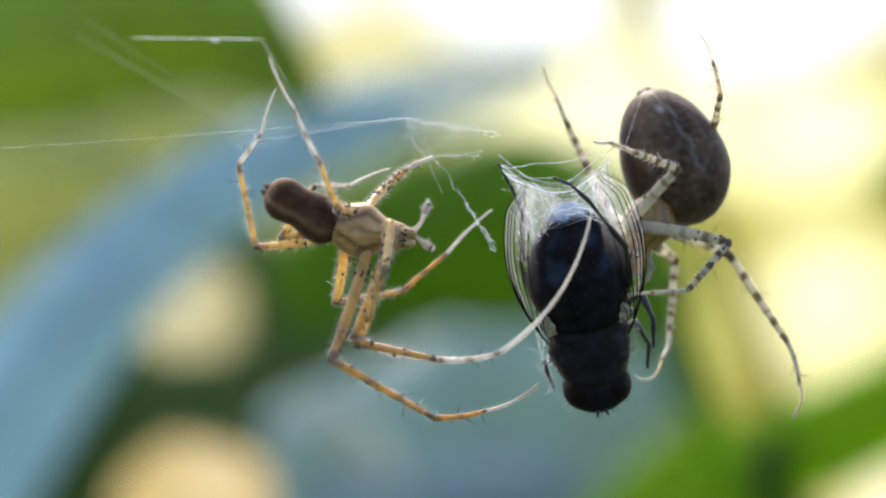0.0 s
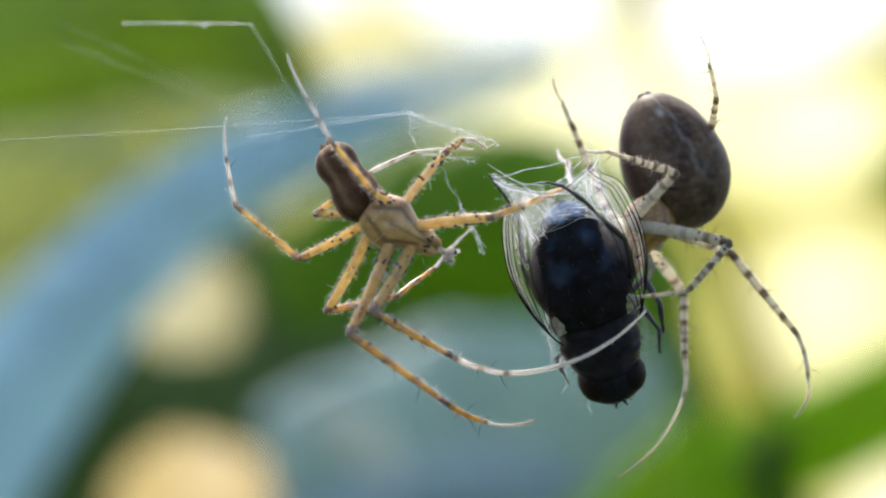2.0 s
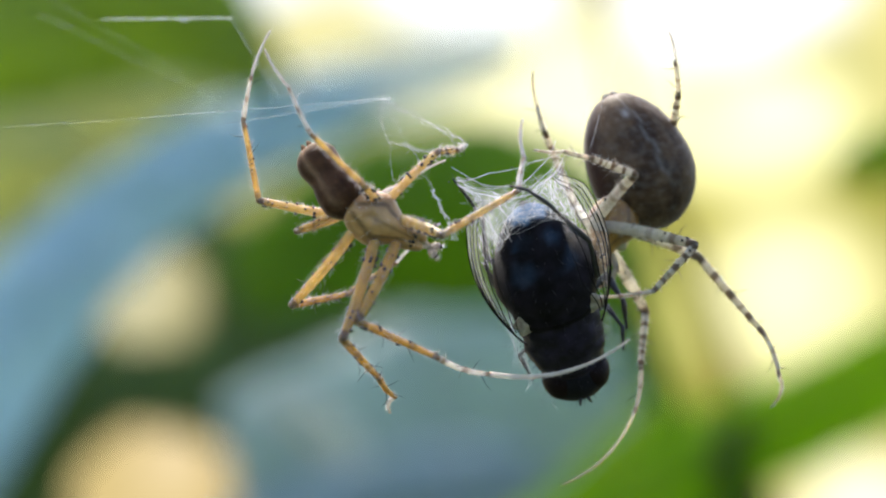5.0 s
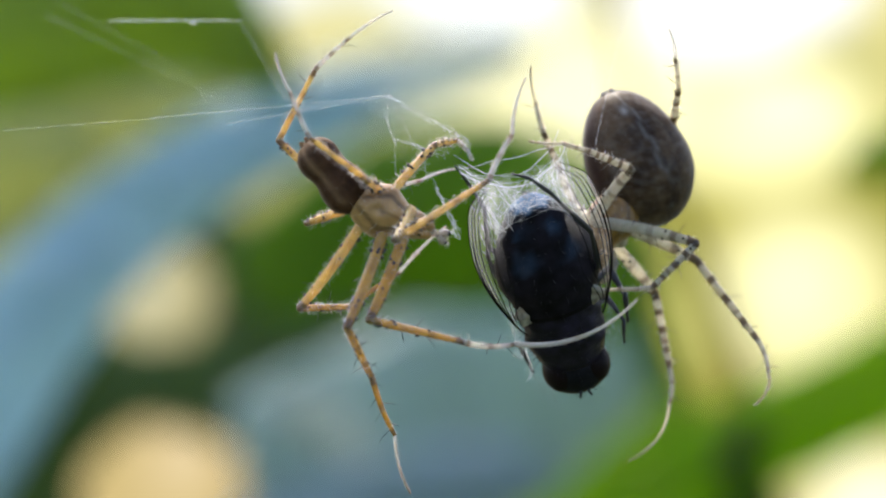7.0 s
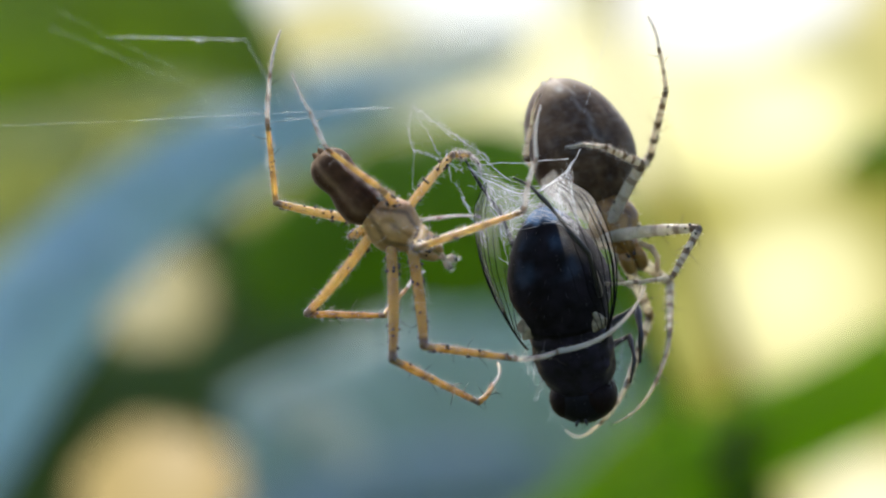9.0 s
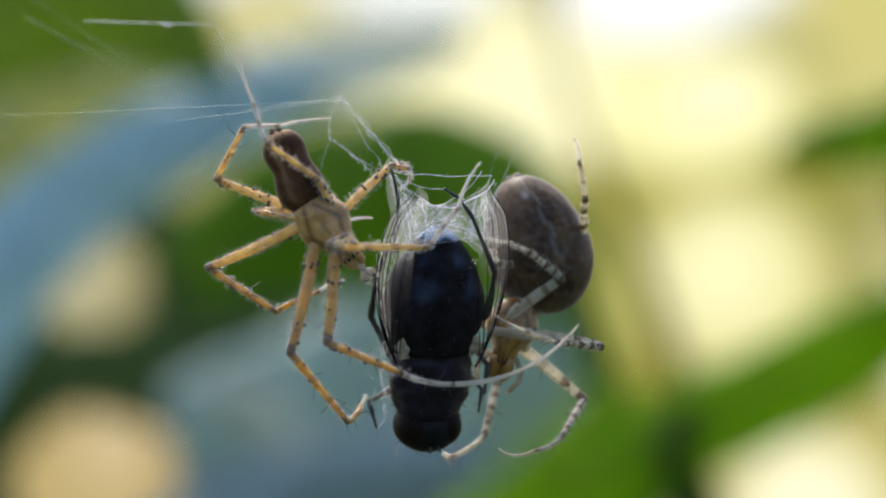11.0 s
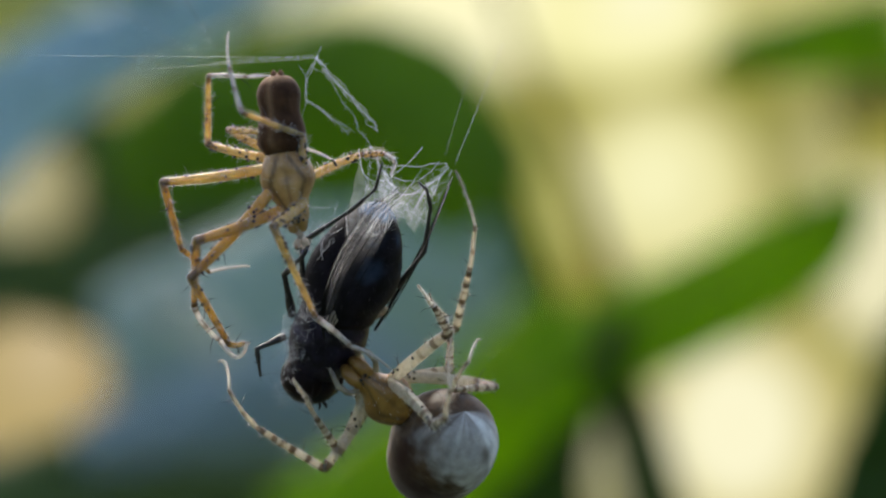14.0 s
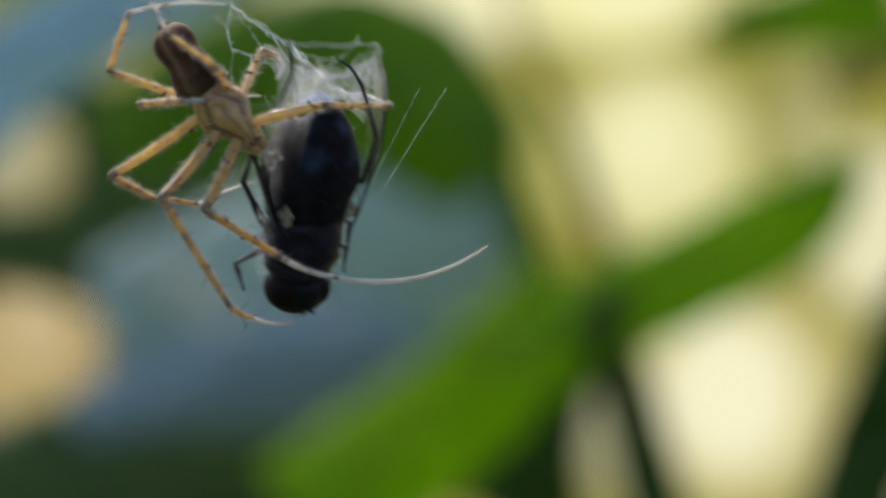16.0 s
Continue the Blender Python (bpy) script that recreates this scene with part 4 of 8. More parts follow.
def build_fly():
    """A dead fly, head down: z runs to the tip of the abdomen, -y is its back."""
    root = tagged(new("fly"), "dead blue-black fly wrapped in white silk, head down", "fly")
    n = 36
    ab, rings, marks = Shape(), [], []
    for i in range(37):
        u = math.sin(math.pi / 2 * i / 36)
        z = -0.35 + 5.05 * u
        r = 2.12 * (max(0.0, 1 - (max(0, u - 0.3) / 0.7) ** 1.7) ** 0.62) * (0.8 + 0.2 * smooth_step(0, 0.36, u)) + 0.02
        seg = 1 - 0.022 * math.exp(-(((u * 4.2) % 1 - 0.5) / 0.09) ** 2)
        ring, mk = [], []
        for k in range(n):
            a = 2 * math.pi * k / n
            x, y = math.sin(a), -math.cos(a)
            ring.append((x * r * seg, y * r * 0.82 * seg, z))
            tip = smooth_step(0.895, 0.945, u + 0.05 * noise.noise(Vector((x * 3, y * 3, u * 8)))) * (0.9 if y < 0.2 else 0.5)
            ragged = 0.05 * noise.noise(Vector((x * 4, y * 4, u * 9)))
            lobe = smooth_step(0.14, 0.3, abs(x) + ragged) * (1 - smooth_step(0.62, 0.8, abs(x) + ragged)) * (math.exp(-((u - 0.78 + ragged) / 0.07) ** 4) + 0.7 * math.exp(-((u - 0.55 + ragged) / 0.08) ** 4))
            cell = 0.15 * lobe * smooth_step(-0.6, 0.3, noise.noise(Vector((x * 3, y * 3, u * 6))))
            mk.append(min(1, tip + cell))
        rings.append(ring)
        marks.append(mk)
    ab.loft(rings, 0, marks)
    fuzz(ab, 260, 0.5, 0.3, 0.009, 1)
    part("abdomen", ab, [fly_back, fly_leg], root, "blue-black abdomen with a powdery blue tip")
    th, rings, marks = Shape(), [], []
    for i in range(49):
        u = i / 48
        z = 0.55 - 3.6 * u
        r = 1.68 * math.sin(math.pi * (0.2 + 0.62 * u)) ** 0.55
        cut = 1 - 0.012 * math.exp(-((u - 0.3) / 0.03) ** 2) - 0.006 * math.exp(-((u - 0.62) / 0.03) ** 2)
        ring = []
        for k in range(n):
            x, y = math.sin(-2 * math.pi * k / n), -math.cos(2 * math.pi * k / n)
            flank = smooth_step(0.35, 0.8, abs(x))
            lump = 1 + (0.03 + 0.07 * flank) * noise.noise(Vector((x * 2.6, y * 2.6, u * 7))) + 0.03 * noise.noise(Vector((x * 9, y * 9, u * 11))) - 0.05 * math.exp(-((u - 0.12) / 0.03) ** 2) * (1 if y < 0 else 0)
            ring.append((x * r * 0.98 * cut * lump, y * r * 0.86 * cut * lump, z))
        rings.append(ring)
        marks.append([0.09 * smooth_step(0.1, 0.5, noise.noise(Vector((math.sin(2 * math.pi * k / n) * 2.5, math.cos(2 * math.pi * k / n) * 2.5, u * 5)))) for k in range(n)])
    th.loft(rings, 0, marks)
    fuzz(th, 320, 0.5, 0.36, 0.010, 0)
    part("thorax", th, fly_plate, root, "black bristly thorax")
    hd = Shape()
    hd.ball((0, 0.0, -3.55), 1.0, 0, 20, (1.32, 1.1, 1.02))
    fuzz(hd, 110, 0.4, 0.3, 0.009, 0)
    head = part("head", hd, fly_black, root, "dark head pointing down")
    for s in (-1, 1):
        e = Shape().ball((0.63 * s, -0.02, -3.46), 0.82, 0, 18, (0.94, 1.2, 1.05))
        part("compound_eye", e, fly_eye, head, "dark red compound eye")
        q = Shape().ball((1.42 * s, -0.86, 0.0), 0.55, 0, 14, (0.9, 0.22, 0.75))
        q.v = [tuple(Vector(v) + 0.16 * Vector((noise.noise(Vector(v) * 3), noise.noise(Vector(v) * 3 + Vector((5, 0, 0))), noise.noise(Vector(v) * 3 + Vector((0, 7, 0)))))) for v in q.v]
        part("squama", q, squama, root, "cream scale at the wing base")
    for s in (-1, 1):
        w = wing(root, s)
        w.matrix_basis = mm(1.55 * s, -0.95, -0.9, 4, 0, 33 * s)
    # hind legs reach up past the tip of the abdomen, the others are folded below
    fly_leg_part(root, [(-0.9, 1.2, -0.3), (-2.0, 1.5, 2.2), (-1.75, 0.0, 4.6), (-2.0, -0.8, 6.0), (-2.4, -0.9, 7.3)], 0.13)
    fly_leg_part(root, [(0.9, 1.2, -0.3), (1.9, -1.0, 1.2), (1.95, -1.5, 3.1), (0.8, -1.7, 5.4), (0.2, -1.6, 6.2), (-0.4, -1.5, 6.55)], 0.14)
    fly_leg_part(root, [(-1.0, 1.3, -1.2), (-2.0, 1.7, 0.6), (-2.15, 1.1, 1.9), (-1.9, 1.2, 2.7)], 0.17)
    fly_leg_part(root, [(1.0, 1.3, -1.2), (2.4, 1.8, -0.6), (2.7, 0.6, -1.3), (2.5, 0.3, -2.4)], 0.2)
    fly_leg_part(root, [(-0.9, 1.3, -2.2), (-1.9, 1.7, -2.9), (-1.7, 1.2, -3.9)], 0.15)
    fly_leg_part(root, [(0.9, 1.2, -2.0), (2.0, 1.3, -1.6), (2.35, 0.2, -2.2), (2.1, -0.2, -3.0)], 0.15)
    for s in (-1, 1):
        a = Shape().tube([(0.12 * s, -0.8, -4.1), (0.18 * s, -1.0, -4.2), (0.25 * s, -1.05, -4.35)], [0.06, 0.07, 0.03], 6)
        part("antenna", a, fly_leg, head)
    # silk: a net strung from the wing tips and hind legs down to the tip of the abdomen
    sw = Shape()

    def hem(k, depth):
        """The net's upper edge, sagging between the two wing tips."""
        return Vector((-2.3 + 4.2 * k, -0.8 + depth, 7.1 - 0.35 * k - (1.25 + 0.2 * depth) * max(0.0, math.sin(math.pi * k)) ** 0.8 + 0.12 * noise.noise(Vector((k * 6, depth, 4)))))

    def brim(k, depth):
        """Its lower edge on the abdomen."""
        return Vector((-1.75 + 3.4 * k, -0.95 + 0.9 * depth, 3.9 + 0.75 * max(0.0, math.sin(math.pi * k)) + 0.2 * noise.noise(Vector((k * 5, depth, 9)))))

    ribs = []
    for i in range(26):
        k, depth = (i + random.uniform(-0.9, 0.9)) / 25, random.choice((-0.35, -0.2, 0.0, 0.5, 1.3)) + random.uniform(-0.15, 0.15)
        k = min(1.0, max(0.0, k))
        top, low = hem(k, depth), brim(min(1.0, max(0.0, k + random.uniform(-0.38, 0.38))), depth)
        ribs.append((k, depth, top, low))
        strand(sw, top, low, random.uniform(0.003, 0.006), random.uniform(-0.04, 0.05), 9)
    for i in range(220):
        k, depth, top, low = random.choice(ribs)
        k2, d2, top2, low2 = min((r for r in random.sample(ribs, 9) if r[2] != top), key=lambda r: abs(r[0] - k) + 0.2 * abs(r[1] - depth))
        u = random.random() ** 1.3
        strand(sw, top.lerp(low, u), top2.lerp(low2, min(1.0, max(0.0, u + random.uniform(-0.25, 0.25)))), random.uniform(0.0025, 0.0045), random.uniform(-0.05, 0.12), 4)
    for depth, r in ((-0.3, 0.016), (-0.2, 0.010), (0.2, 0.008), (1.2, 0.012)):
        for i in range(14):
            strand(sw, hem(i / 14, depth), hem((i + 1) / 14, depth), r * random.uniform(0.7, 1.2), 0.0, 4)
    for i in range(7):
        k = random.choice((0.06, 0.16, 0.3, 0.62, 0.8, 0.93)) + random.uniform(-0.04, 0.04)
        strand(sw, hem(k, -0.2), brim(k + random.uniform(-0.1, 0.1), 0.1), random.uniform(0.008, 0.012), 0.05, 10)
    for i in range(70):
        k = random.choice((0.02, 0.06, 0.12, 0.9)) + random.uniform(-0.03, 0.06)
        p = hem(k, -0.1).lerp(brim(k, 0.0), random.random() ** 1.5) + Vector([random.uniform(-0.2, 0.2) for _ in range(3)])
        strand(sw, p, p + Vector((random.uniform(-0.3, 0.35), random.uniform(-0.3, 0.3), random.uniform(-0.5, 0.5))), random.uniform(0.003, 0.007), 0.1, 5)
    strand(sw, (-2.4, -0.9, 7.2), (1.8, -1.0, 6.9), 0.013, 0.03, 9)
    strand(sw, (-2.3, -0.9, 6.9), (-0.4, -1.4, 6.5), 0.008, 0.06, 9)
    for i in range(40):
        p = Vector((random.uniform(-2.1, -1.4), random.uniform(0.2, 1.6), random.uniform(0.5, 4.8)))
        strand(sw, p, p + Vector((random.uniform(-0.3, 0.6), random.uniform(-0.6, 0.6), random.uniform(-1.2, 1.2))), random.uniform(0.005, 0.009), 0.1, 6)
    part("silk_tangle", sw, silk, root, "white tangle of silk between the hind legs")
    specks = Shape()
    for x, z, r in ((-1.9, 7.1, 0.05), (-0.1, 7.0, 0.035), (1.1, 6.95, 0.03), (-2.6, 7.25, 0.03), (0.6, 6.9, 0.02)):
        specks.ball((x, -0.95, z), r, 0, 7, (1.3, 1, 0.8))
    part("speck", specks, fly_leg, root, "tiny dark crumbs caught on the silk")
    wr = Shape()
    for i in range(110):
        s = random.choice((-1, 1))
        z0 = random.uniform(-4.4, 0.6)
        x0 = s * random.uniform(1.2, 2.1) * (1 if z0 > -3 else 0.85)
        strand(wr, (x0, random.uniform(-0.6, 0.9), z0), (x0 + s * random.uniform(-0.2, 0.5), random.uniform(-0.6, 0.9), z0 + random.uniform(-0.9, 0.9)), random.uniform(0.003, 0.007), 0.1, 5)
    for i in range(40):
        z0 = random.uniform(-3.6, 0.2)
        p = Vector((-1.75 - random.uniform(0, 0.35) * (1 if z0 > -2.8 else 0.2), random.uniform(-0.5, 0.8), z0))
        strand(wr, p, p + Vector((random.uniform(-0.45, 0.25), random.uniform(-0.4, 0.4), random.uniform(-0.6, 0.6))), random.uniform(0.004, 0.010), 0.15, 6)
    # thin torn veils of silk on the flanks and under the body
    for turn, wide, z0, z1, seed in ((-112, 12, -3.2, 0.6, 2.0), (-140, 24, -3.4, 1.6, 7.0), (88, 16, -3.3, -0.6, 21.0)):
        for i in range(26):
            z = z0 + (z1 - z0) * random.random()
            a0 = radians(turn + random.uniform(-wide, wide))
            pts = []
            for k in range(8):
                a1 = a0 + radians(random.uniform(12, 34)) * k / 7
                r = 1.92 * math.sin(math.pi * (0.2 + 0.64 * min(1, max(0, (0.55 - z) / 3.6)))) ** 0.7 * 1.07 + 0.04
                pts.append((math.sin(a1) * r * 0.98, -math.cos(a1) * r * 0.9, z + 0.5 * noise.noise(Vector((k * 0.5, z, seed)))))
            wr.tube(pts, random.uniform(0.003, 0.006), 4)
    part("silk_wrapping", wr, silk_faint, root, "fine silk turns round the body")
    # the veil: a torn film from the hem down over the tip of the abdomen
    for depth, k0, k1, u0, u1, seed in ((0.0, 0.02, 0.98, 0.0, 1.12, 3.0), (1.1, 0.0, 0.8, 0.1, 1.2, 8.0)):
        sheet, nu, nv = Shape(), 48, 26
        for i in range(nu + 1):
            for k in range(nv + 1):
                a, v = k0 + (k1 - k0) * i / nu, u0 + (u1 - u0) * k / nv
                q = Vector((a * 5, v * 2, seed))
                p = hem(a, depth).lerp(brim(a, depth), v) + Vector((0.06 * noise.noise(q * 2), 0.22 * noise.noise(q), 0.08 * noise.noise(q * 3)))
                sheet.v.append(tuple(p))
                sheet.b.append(0.0)
        for i in range(nu):
            for k in range(nv):
                a, v = i / nu, k / nv
                tear = noise.noise(Vector((a * 4, v * 3, seed))) + 0.6 * noise.noise(Vector((a * 13, v * 8, seed)))
                if tear > 0.12 + 0.45 * v:
                    continue
                q = i * (nv + 1) + k
                sheet.f.append((q, q + 1, q + nv + 2, q + nv + 1))
                sheet.m.append(0)
        part("silk_veil", sheet, silk_sheet, root, "torn white veil of silk")
    return root


# ---- web ----
def web_strand(name, strands, knots, label, faint=False):
    """A bundle of silk along x: several fine threads with beads and stray loops."""
    sh = Shape()
    for y0, z0, x0, x1, z1, r in strands:
        pts = []
        for i in range(65):
            u = i / 64
            pts.append((x0 + (x1 - x0) * u, y0 + 0.04 * noise.noise(Vector((u * 9, y0, 2))), z0 + (z1 - z0) * u + (0.02 if faint else 0.13) * noise.noise(Vector((u * abs(x1 - x0) * 1.6, z0 * 3, r * 900))) * min(1, 8 * u, 8 * (1 - u)) + (0 if faint else 0.07) * noise.noise(Vector((u * abs(x1 - x0) * 6, z0 * 5, r * 700)))))
        sh.tube(pts, r, 5)
        if not faint:
            for i in range(int(abs(x1 - x0) * 7)):
                p = Vector(random.choice(pts))
                strand(sh, p, p + Vector([random.uniform(-0.16, 0.16) for _ in range(3)]), r * 0.5, 0.2, 3)
    for x, z, r in knots:
        sh.ball((x, 0, z), r, 0, 6)
    return tagged(part(name, sh, silk_faint if faint else silk), label, "silk thread", group="threads of the web")


thread_upper = web_strand("silk_thread", [(0, 0, -0.4, 5.2, 0.0, 0.02), (0.05, 0.05, -0.2, 4.6, 0.02, 0.012), (0, 0.0, 5.1, 7.1, -3.4, 0.012)],
                          [(3.1, -0.08, 0.08), (3.25, -0.1, 0.06), (2.95, 0.0, 0.05)], "frayed white silk thread with a small bead", True)
thread_middle = web_strand("silk_thread", [(0, 0, 0, 9.7, 0, 0.009), (0.6, 0.1, -8, 0.2, 0, 0.006), (0.2, -0.5, 3.0, 9.7, 0, 0.008), (0, -0.25, 5.5, 9.6, 0.1, 0.008)],
                           [(9.7, 0, 0.05)], "long taut white silk thread", True)
thread_bridge = web_strand("silk_bridge", [(0, 0, 0, 3.8, 0, 0.011), (0.1, 0.05, -0.05, 3.7, 0.08, 0.007), (0.05, -0.05, 0.0, 3.8, -0.10, 0.006),
                                           (0, 0.0, 0.0, 0.35, -0.85, 0.010), (0.06, 0.04, 0.04, 0.40, -0.80, 0.006), (0, -0.85, 0.35, 1.05, -1.42, 0.009), (0.06, -0.80, 0.40, 1.0, -1.46, 0.006),
                                           (0, -1.42, 1.05, 3.1, -0.95, 0.008), (0.08, -1.46, 1.0, 3.2, -0.80, 0.005), (0.1, -1.42, 1.05, 1.9, -2.7, 0.004),
                                           (0, 0, 0, -0.2, 0.42, 0.007), (0.05, -0.85, 0.35, -0.25, -0.75, 0.005), (0, -0.4, 0.15, 0.9, -0.02, 0.004)],
                           [(0, 0, 0.03), (0.35, -0.85, 0.03), (1.05, -1.42, 0.035), (2.5, 0.03, 0.03)], "branching bridge of white silk tied to the fly")
thread_slant = web_strand("silk_thread", [(0, 0, -2, 8.0, 0.2, 0.008), (0, 0.8, -2, 5, 0.5, 0.006)], [], "faint slanting silk thread", True)

thread_tie = web_strand("silk_tie", [(0, 0, 0, 4.2, 0.1, 0.006), (0, 0.1, 4.2, 6.4, 0.0, 0.011), (0.06, 0.1, 4.1, 6.4, -0.1, 0.008), (0.03, 0.0, 4.3, 6.2, 0.15, 0.006)],
                        [(4.2, 0.1, 0.04), (5.0, 0.05, 0.03)], "crinkled silk tie between bridge and wing")
thread_drag = web_strand("dragline", [(0, 0, 0, 5.2, 0, 0.009), (0.3, 0.5, 0.2, 4.6, 0.9, 0.006)], [], "single fine silk dragline", True)

fly = build_fly()
male, male_abdomen, male_legs, male_palps = build_male()
female, female_abdomen, female_legs = build_female()


# ---- movement ----
def key(leg, t, *joints):
    """The ends of a leg's four joints at t seconds, in its spider's space, in millimetres."""
    leg["rows"].append((t, [Vector(j) for j in joints]))


def stride(leg):
    """Glides a leg's joints from key to key at their true lengths and keys its four parts."""
    rows = leg["rows"]
    times = []
    for (a, _), (b, _) in zip(rows, rows[1:]):
        n = max(1, math.ceil((b - a) / 0.25 - 1e-6))
        times += [a + (b - a) * i / n for i in range(n)]
    times.append(rows[-1][0])
    tracks = [[] for _ in range(4)]
    for t in times:
        i = max(k for k in range(len(rows)) if rows[k][0] <= t + 1e-6)
        j = min(i + 1, len(rows) - 1)
        h = rows[j][0] - rows[i][0]
        w = smooth_step(0, 1, (t - rows[i][0]) / h) if h else 0.0
        p = leg["base"]
        for k in range(4):
            d = rows[i][1][k].lerp(rows[j][1][k], w) - p
            d = d.normalized() if d.length > 1e-6 else Vector((1, 0, 0))
            y = Vector((0, 1, 0)) - d * d.y
            y = y.normalized() if y.length > 0.02 else Vector((0, 0, 1))
            z = d.cross(y)
            m = Matrix((d, y, z)).transposed().to_4x4()
            m.translation = p * MM
            tracks[k].append((t, m))
            p = p + d * leg["lengths"][k]
    for ob, track in zip(leg["segments"], tracks):
        walk(ob, track)


def motions():
    walk(fly, [
        (0.00, mm(5.627, 0.000, -2.386, 25.0, -10.4, 0.0)),
        (0.50, mm(5.447, 0.000, -2.071, 22.7, -10.8, 0.0)),
        (1.00, mm(5.864, 0.000, -2.330, 24.0, -14.5, -0.0)),
        (1.50, mm(5.943, 0.000, -2.364, 26.8, -16.0, 0.0)),
        (2.00, mm(5.988, 0.000, -2.409, 27.3, -17.4, -0.0)),
        (2.50, mm(5.880, 0.000, -2.864, 29.6, -19.1, 0.0)),
        (3.00, mm(5.591, 0.000, -3.048, 31.0, -18.0, 0.0)),
        (3.50, mm(5.268, 0.000, -3.063, 30.6, -18.8, 0.0)),
        (4.00, mm(5.271, 0.000, -2.970, 31.4, -18.4, 0.0)),
        (6.50, mm(4.962, 0.000, -2.740, 26.2, -17.5, 0.0)),
        (7.00, mm(4.898, 0.000, -2.512, 28.3, -17.1, 0.0)),
        (7.50, mm(4.733, 0.000, -2.320, 28.9, -17.1, 0.0)),
        (8.00, mm(4.658, 0.000, -2.140, 29.3, -16.9, 0.0)),
        (8.50, mm(5.777, 0.000, -2.670, 21.5, -6.9, -21.1)),
        (9.00, mm(5.274, 0.000, -3.042, 21.4, -5.9, -20.0)),
        (9.50, mm(4.625, 0.000, -2.997, 23.8, -5.0, -18.7)),
        (12.00, mm(0.727, 0.000, -5.497, 8.2, 1.9, 37.8)),
        (12.50, mm(1.324, 0.000, -5.814, 8.0, -1.9, 38.3)),
        (13.00, mm(0.985, 0.000, -5.587, 18.8, -2.1, 37.6)),
        (13.50, mm(0.713, 0.000, -5.902, 18.0, 1.0, 38.7)),
        (14.00, mm(0.270, 0.000, -5.974, 29.7, -4.7, 49.7)),
        (14.50, mm(0.130, 0.000, -7.435, 30.4, -2.5, 50.1)),
        (15.00, mm(-0.769, 0.000, -5.671, 33.5, 4.2, 51.7)),
        (15.50, mm(-1.610, 0.000, -4.058, 32.5, -1.2, 49.8)),
        (15.70, mm(-1.312, 0.000, -4.311, 25.3, 1.4, 44.4)),
        (15.80, mm(1.322, 0.000, -5.228, 24.2, -12.9, 38.7)),
        (15.90, mm(0.734, 0.000, -4.252, 29.0, -13.6, 33.6)),
        (16.00, mm(-1.057, 0.000, -2.972, 17.4, -3.9, 33.4)),
    ])
    walk(male, [
        (0.00, mm(-2.964, -3.700, 0.686, 0.0, 9.5, 0.0)),
        (0.50, mm(-2.411, -3.700, 0.907, 0.0, 21.0, 0.0)),
        (1.00, mm(-2.146, -3.700, 0.597, 0.0, 22.6, 0.0)),
        (1.50, mm(-2.035, -3.700, 0.907, 0.0, 28.6, 0.0)),
        (2.00, mm(-1.747, -3.700, 0.686, 0.0, 28.6, 0.0)),
        (2.50, mm(-1.397, -3.700, 0.183, 0.0, 30.2, 0.0)),
        (3.00, mm(-1.379, -3.700, 0.167, 0.0, 31.4, 0.0)),
        (3.50, mm(-1.316, -3.700, 0.107, 0.0, 28.6, 0.0)),
        (4.00, mm(-1.501, -3.700, 0.155, 0.0, 29.5, 0.0)),
        (6.50, mm(-1.805, -3.700, 0.616, 0.0, 22.6, 0.0)),
        (7.00, mm(-1.813, -3.700, 0.686, 0.0, 22.4, 0.0)),
        (7.50, mm(-1.977, -3.700, 0.809, 0.0, 21.0, 0.0)),
        (8.00, mm(-2.031, -3.700, 0.933, 0.0, 22.6, 0.0)),
        (8.50, mm(-0.459, -3.700, 1.068, 0.0, 22.6, 0.0)),
        (9.00, mm(-1.430, -3.700, 0.450, 0.0, 32.5, 0.0)),
        (9.50, mm(-1.783, -3.700, 0.519, 0.0, 36.0, 0.0)),
        (12.00, mm(-2.632, -3.700, 0.000, 10.0, 57.2, 0.0)),
        (12.50, mm(-2.247, -3.700, -0.086, 8.8, 54.4, 0.0)),
        (13.00, mm(-1.928, -3.700, 0.050, 7.5, 55.1, 0.0)),
        (13.50, mm(-2.073, -3.700, -0.344, 6.2, 58.5, 0.0)),
        (14.00, mm(-1.822, -3.700, -1.133, 5.0, 78.8, 0.0)),
        (14.50, mm(-1.925, -3.700, -2.805, 3.7, 78.0, 0.0)),
        (15.00, mm(-1.980, -3.700, -1.764, 2.5, 64.3, 0.0)),
        (15.50, mm(-3.247, -3.700, -0.413, 1.2, 59.2, 0.0)),
        (15.70, mm(-2.568, -3.700, 0.059, 0.8, 61.5, 0.0)),
        (15.80, mm(-1.602, -3.700, -1.373, 0.5, 49.2, 0.0)),
        (15.90, mm(-2.616, -3.700, 0.289, 0.2, 44.5, 0.0)),
        (16.00, mm(-4.140, -3.700, 0.604, 0.0, 45.1, 0.0)),
    ])
